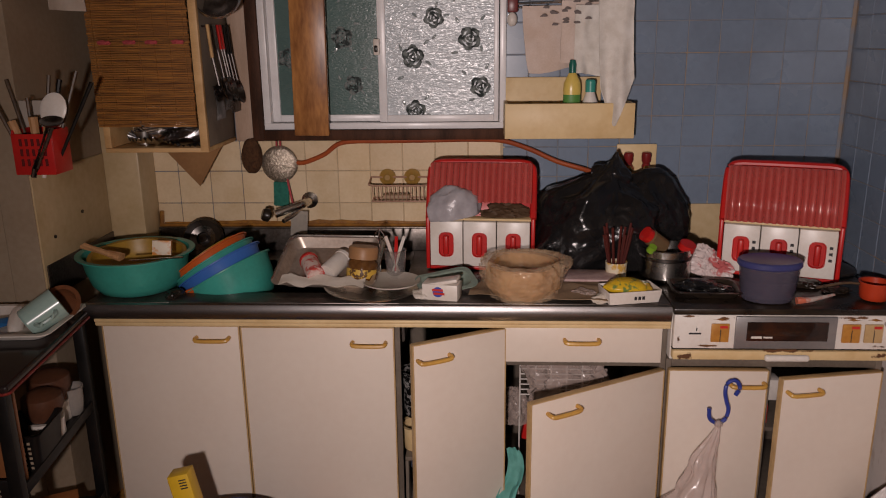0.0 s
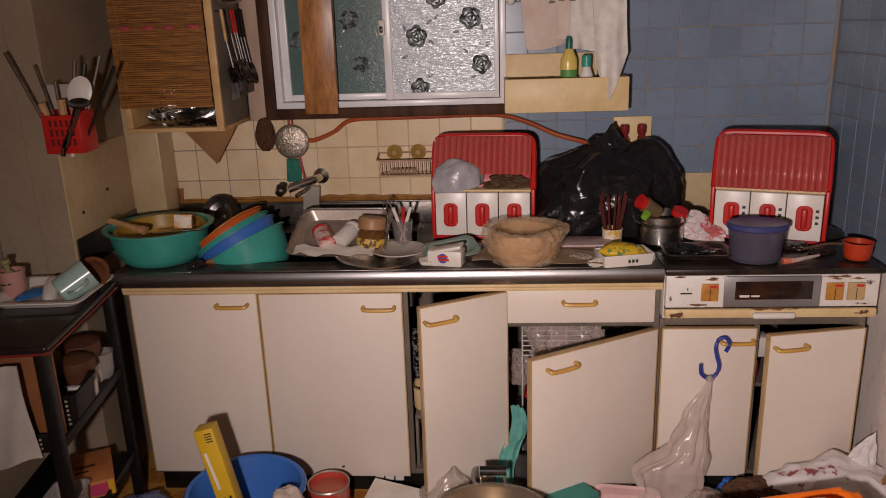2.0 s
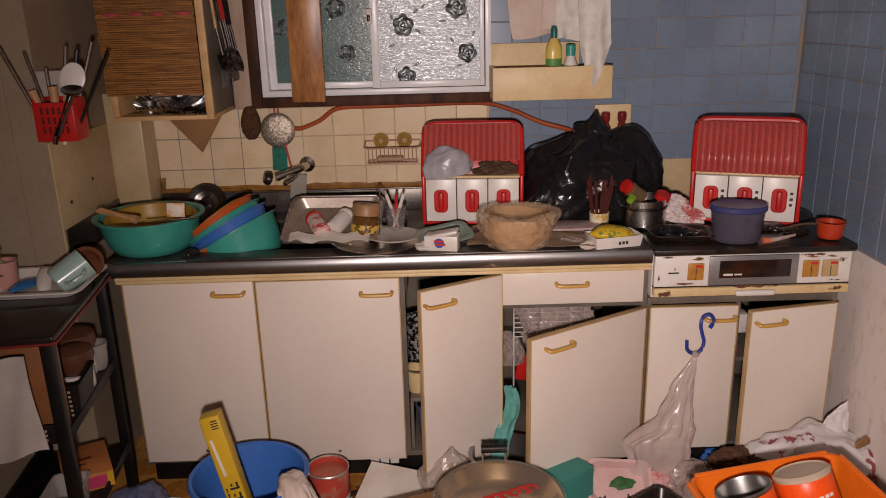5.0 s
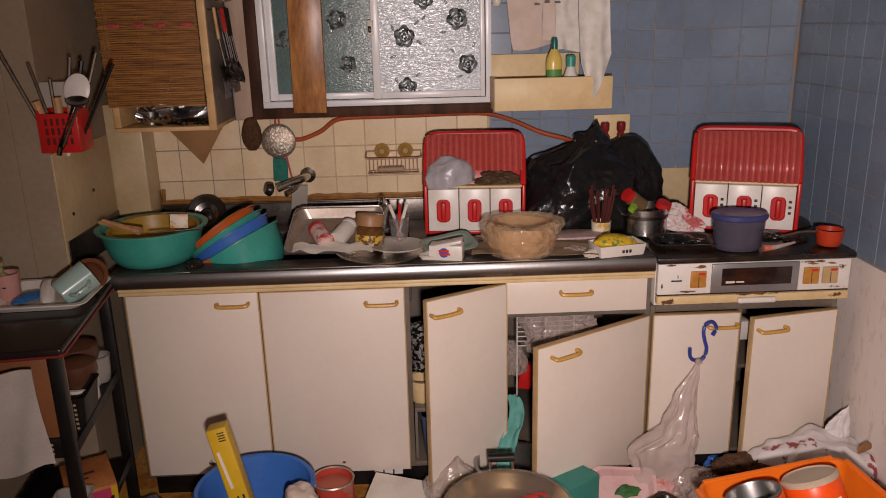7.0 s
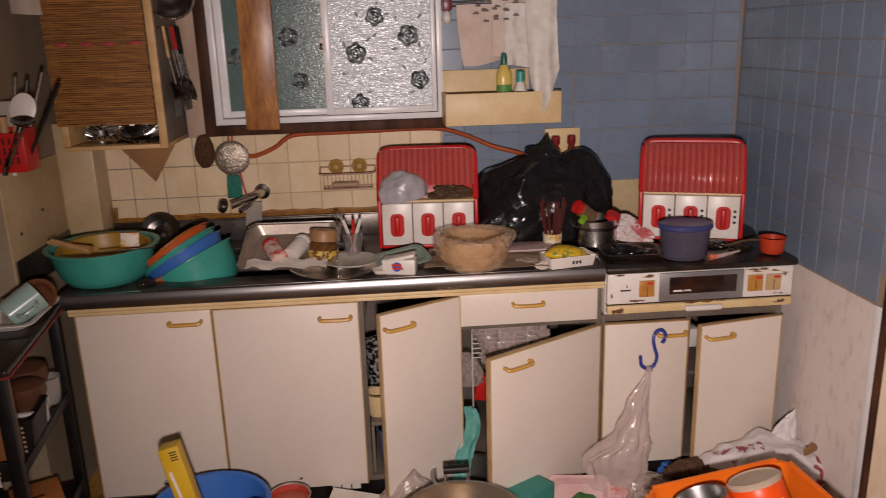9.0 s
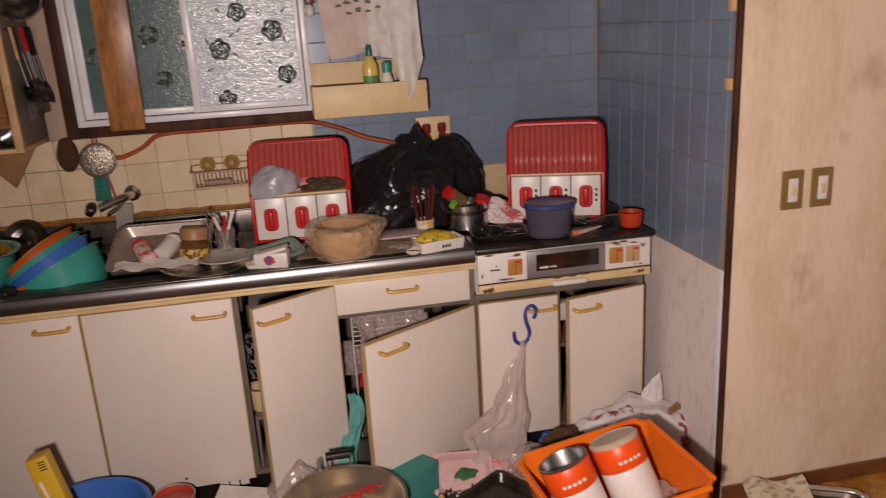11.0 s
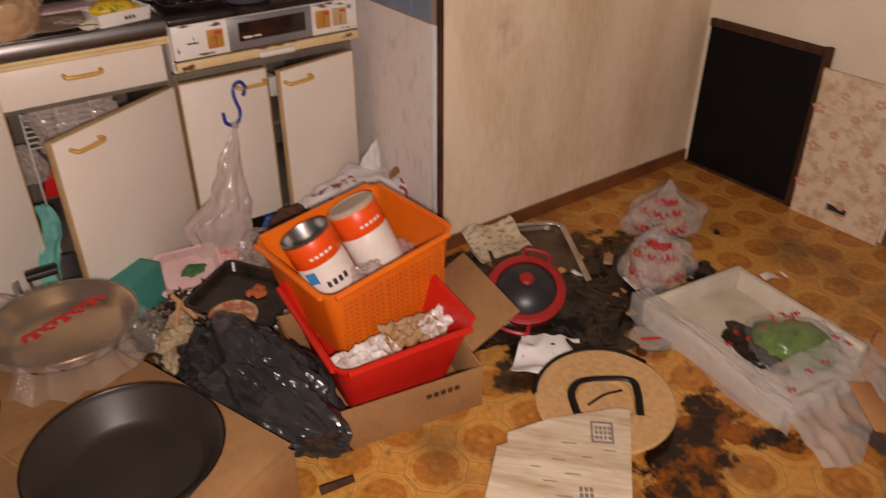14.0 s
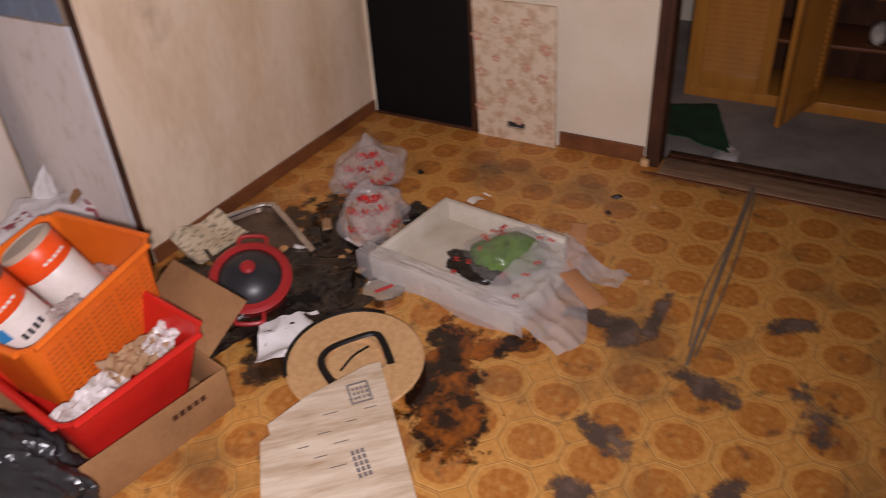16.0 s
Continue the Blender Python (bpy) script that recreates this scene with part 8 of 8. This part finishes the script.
part("yellow_patch", box(0.051, 0.068, -0.1012, -0.1002, 0.004, 0.05, 0), yw, bxs)
part("writing", joined(box(-0.04, 0.02, 0.0, 0.012, 0.0552, 0.056, 0), box(-0.04, 0.0, -0.03, -0.02, 0.0552, 0.056, 0)), brown_wood, bxs)
solid("clear_tub", moved(rect_tray(0.10, 0.14, 0.09, 0.002, 0.008, 0.004, 0.02, 3), pose(-1.85, -0.40, 0.211)), M("frosty plastic", (0.6, 0.56, 0.52), rough=0.25, clear=0.45), "frosty clear plastic tub on the lower shelf", "tub")
# the cart with its load stands a little askew
ASKEW = Matrix.Translation((-1.735, -0.030, 0)) @ pose(0, 0, 0, 0, 0, 7) @ Matrix.Diagonal((1, 1, 1.023, 1)) @ Matrix.Translation((1.757, 0.005, 0))
for ob in [o for o in scene.objects if o not in earlier and o.parent is None]:
    ob.matrix_basis = ASKEW @ ob.matrix_basis
lb_ = thing("laundry_carton", "white and purple printed carton under the cart", "carton", pose(-1.90, -0.36, 0.0, 0, 0, 10))
part("carton", box(-0.08, 0.08, -0.06, 0.06, 0, 0.14, 0.003), white_pl, lb_)
part("purple_oval", moved(lathe([(0, 0.001), (0.035, 0.001), (0.035, 0)], 24, sy=0.6), pose(0.02, -0.0602, 0.08, 90)), M("purple print", (0.20, 0.08, 0.30), rough=0.5), lb_)
solid("blue_clear_bag", moved(lump(0.08, 0.07, 0.07, 33, 0.45, 2.4, 5, crisp=0.6), pose(-1.71, -0.13, 0.0)), M("bluish film", (0.20, 0.26, 0.45), (0.14, 0.18, 0.32), 0.15, scale=14, bump=0.6, clear=0.55), "bluish crumpled plastic bag on the floor", "plastic bag")
solid("paper_scrap", moved(sheet(6, 8, lambda u, v: ((u - 0.5) * 0.1, (v - 0.5) * 0.16, 0.005 + 0.02 * math.sin(u * 3) * v), 0.002), pose(-1.60, -0.16, 0.0, 0, 0, 30)), paper, "torn white paper on the floor by the cart", "paper")

# ---- small marks and scraps ----
solid("wooden_peg", tube([(-0.18, -1.161, 0.012), (-0.097, -1.178, 0.016)], 0.012, 8, taper=0.009), brown_wood, "dark brown wooden peg on the floor by the box", "peg")
smudge = stain_mat("black scuff", (0.05, 0.04, 0.035), (0.03, 0.025, 0.02), 0.7, 60, 0.12)
for x, z, r in ((-1.50, 0.15, 0.035), (-1.46, 0.16, 0.03), (-0.17, 0.22, 0.02), (-1.05, 0.13, 0.02)):
    ob = solid("scuff_mark", lathe([(1.0, 0), (0.9, 0.0003), (0, 0.0005)], 24), smudge, "black scuff on the cabinet door", "stain", kind="stuff")
    ob.matrix_basis = pose(x, 0.0003 if x < -0.3 else -0.09, z, 90, 0, 0 if x < -0.3 else 30) @ Matrix.Diagonal((r, r, 1, 1))
vt = thing("toe_kick_vent", "small white slatted vent in the cabinet's toe kick", "vent", pose(-0.90, 0.058, 0.055))
for k in range(3):
    part("slat", box(-0.05 + 0.035 * k, -0.02 + 0.035 * k, -0.008, 0.001, -0.012, 0.012, 0.001), white_pl, vt)
for k, (x, y, sx, mt, lb) in enumerate(((-0.245, 0.085, 0.035, clear_bag, "clear film scrap on the worktop"), (-0.20, 0.03, 0.03, paper, "white paper scrap on the worktop"), (-0.57, 0.20, 0.04, dark_grime, "black plastic lid scrap on the worktop"),
                                        (-0.74, 0.06, 0.03, paper, "printed paper scrap on the worktop"), (0.45, 0.18, 0.05, dark_grime, "burnt black scrap on the stove"), (0.52, 0.12, 0.04, dark_grime, "burnt black scrap on the stove"), (-1.50, 0.06, 0.03, dark_grime, "dark food scrap on the worktop"))):
    solid("scrap", moved(lump(sx, sx * 0.7, 0.014, k + 70, 0.6, 3.4, 4), pose(x, y, C, 0, 0, k * 40)), mt, lb, "scrap", group="scraps on the worktop")
solid("splash_stain", moved(sheet(30, 4, lambda u, v: (-1.74 + u * 1.25, 0, 0.936 + v * (0.010 + 0.016 * abs(noise.noise((u * 14, 0, 2))) + 0.02 * max(0, noise.noise((u * 5, 1, 2))))), 0.0006), Matrix.Translation((0, 0.6045, 0))), grease, "ragged brown grease on the lowest tiles", "grease", kind="stuff")
rust = stain_mat("rust bloom", (0.22, 0.10, 0.03), (0.12, 0.05, 0.02), 0.7, 30, 0.16)
for x, z, sx, sz in ((0.04, 0.69, 0.05, 0.02), (0.60, 0.695, 0.05, 0.02), (0.33, 0.71, 0.2, 0.012)):
    ob = solid("rust_patch", lathe([(1.0, 0), (0.9, 0.0003), (0, 0.0005)], 24), rust, "brown rust patch on the stove front", "rust", kind="stuff")
    ob.matrix_basis = pose(x, -0.0305, z, 90) @ Matrix.Diagonal((sx, sz, 1, 1))
for x, z, sx, sz in ((0.05, 0.813, 0.06, 0.007), (0.15, 0.808, 0.05, 0.010), (0.52, 0.810, 0.09, 0.008), (0.615, 0.79, 0.03, 0.025), (0.02, 0.74, 0.014, 0.035), (0.60, 0.722, 0.06, 0.010), (0.10, 0.722, 0.07, 0.008)):
    ob = solid("rust_patch", lathe([(1.0, 0), (0.9, 0.0003), (0, 0.0005)], 24), rust, "brown rust patch on the stove's control panel", "rust", kind="stuff")
    ob.matrix_basis = pose(x, -0.0245, z, 90) @ Matrix.Diagonal((sx, sz, 1, 1))
smoke = stain_mat("smoke stain", (0.40, 0.25, 0.11), (0.32, 0.19, 0.08), 0.55, 3.2, 0.10, 0.3, 0.45)
for x, z, sx, sz in ((0.80, 1.55, 0.25, 0.5), (1.15, 1.35, 0.3, 0.35), (1.6, 1.6, 0.4, 0.4), (0.95, 0.75, 0.18, 0.3), (1.45, 0.9, 0.3, 0.4)):
    ob = solid("smoke_stain", lathe([(1.0, 0), (0.9, 0.0003), (0, 0.0005)], 32), smoke, "brown smoke stain on the panel wall", "stain", kind="stuff")
    ob.matrix_basis = pose(x, -0.4452, z, 90) @ Matrix.Diagonal((sx, sz, 1, 1))

# ---- wall tiles, one by one ----
def tile_mesh(w, h, mat, d=0.006):
    bm = box(-w / 2, w / 2, -d / 2, d / 2, -h / 2, h / 2, 0.0018, 1)
    return mesh_of("tile", bm, mat, 0)


CW, CH, BW, BH, J = 0.1188, 0.119, 0.1085, 0.1072, 0.0026
cream_mesh = tile_mesh(CW - J, CH - J, cream_tile)
blue_mesh = tile_mesh(BW - J, BH - J, blue_tile)


def lay(mesh, parent, place, turn=0):
    ob = new("tile", mesh)
    ob.parent = parent
    ob.matrix_basis = pose(*place, random.uniform(-0.25, 0.25), 0, turn + random.uniform(-0.25, 0.25))


cream_top = tile_mesh(CW - J, 0.108, cream_tile)
cream_low = tile_mesh(CW - J, 0.083, cream_tile)
for i in range(11):
    x = -0.484 - CW * (i + 0.5)
    for m, z in ((cream_low, 0.974), (cream_mesh, 1.0765), (cream_top, 1.192)):
        lay(m, wall_back, (x, 0.6132, z))
for j in range(11):
    z = 1.0585 + BH * j
    lay(tile_mesh(0.085, BH - J, blue_tile) if j == 0 else edge_mesh, wall_back, (-0.4345, 0.6132, z))
    if j == 0:
        edge_mesh = wall_back.children[-1].data
    for i in range(10):
        lay(blue_mesh, wall_back, (-0.3905 + BW * (i + 0.5), 0.6132, z))
for i in range(9):
    for j in range(14):
        lay(blue_mesh, wall_right, (0.7062, 0.598 - BW * (i + 0.5), 0.853 + BH * j), 90)
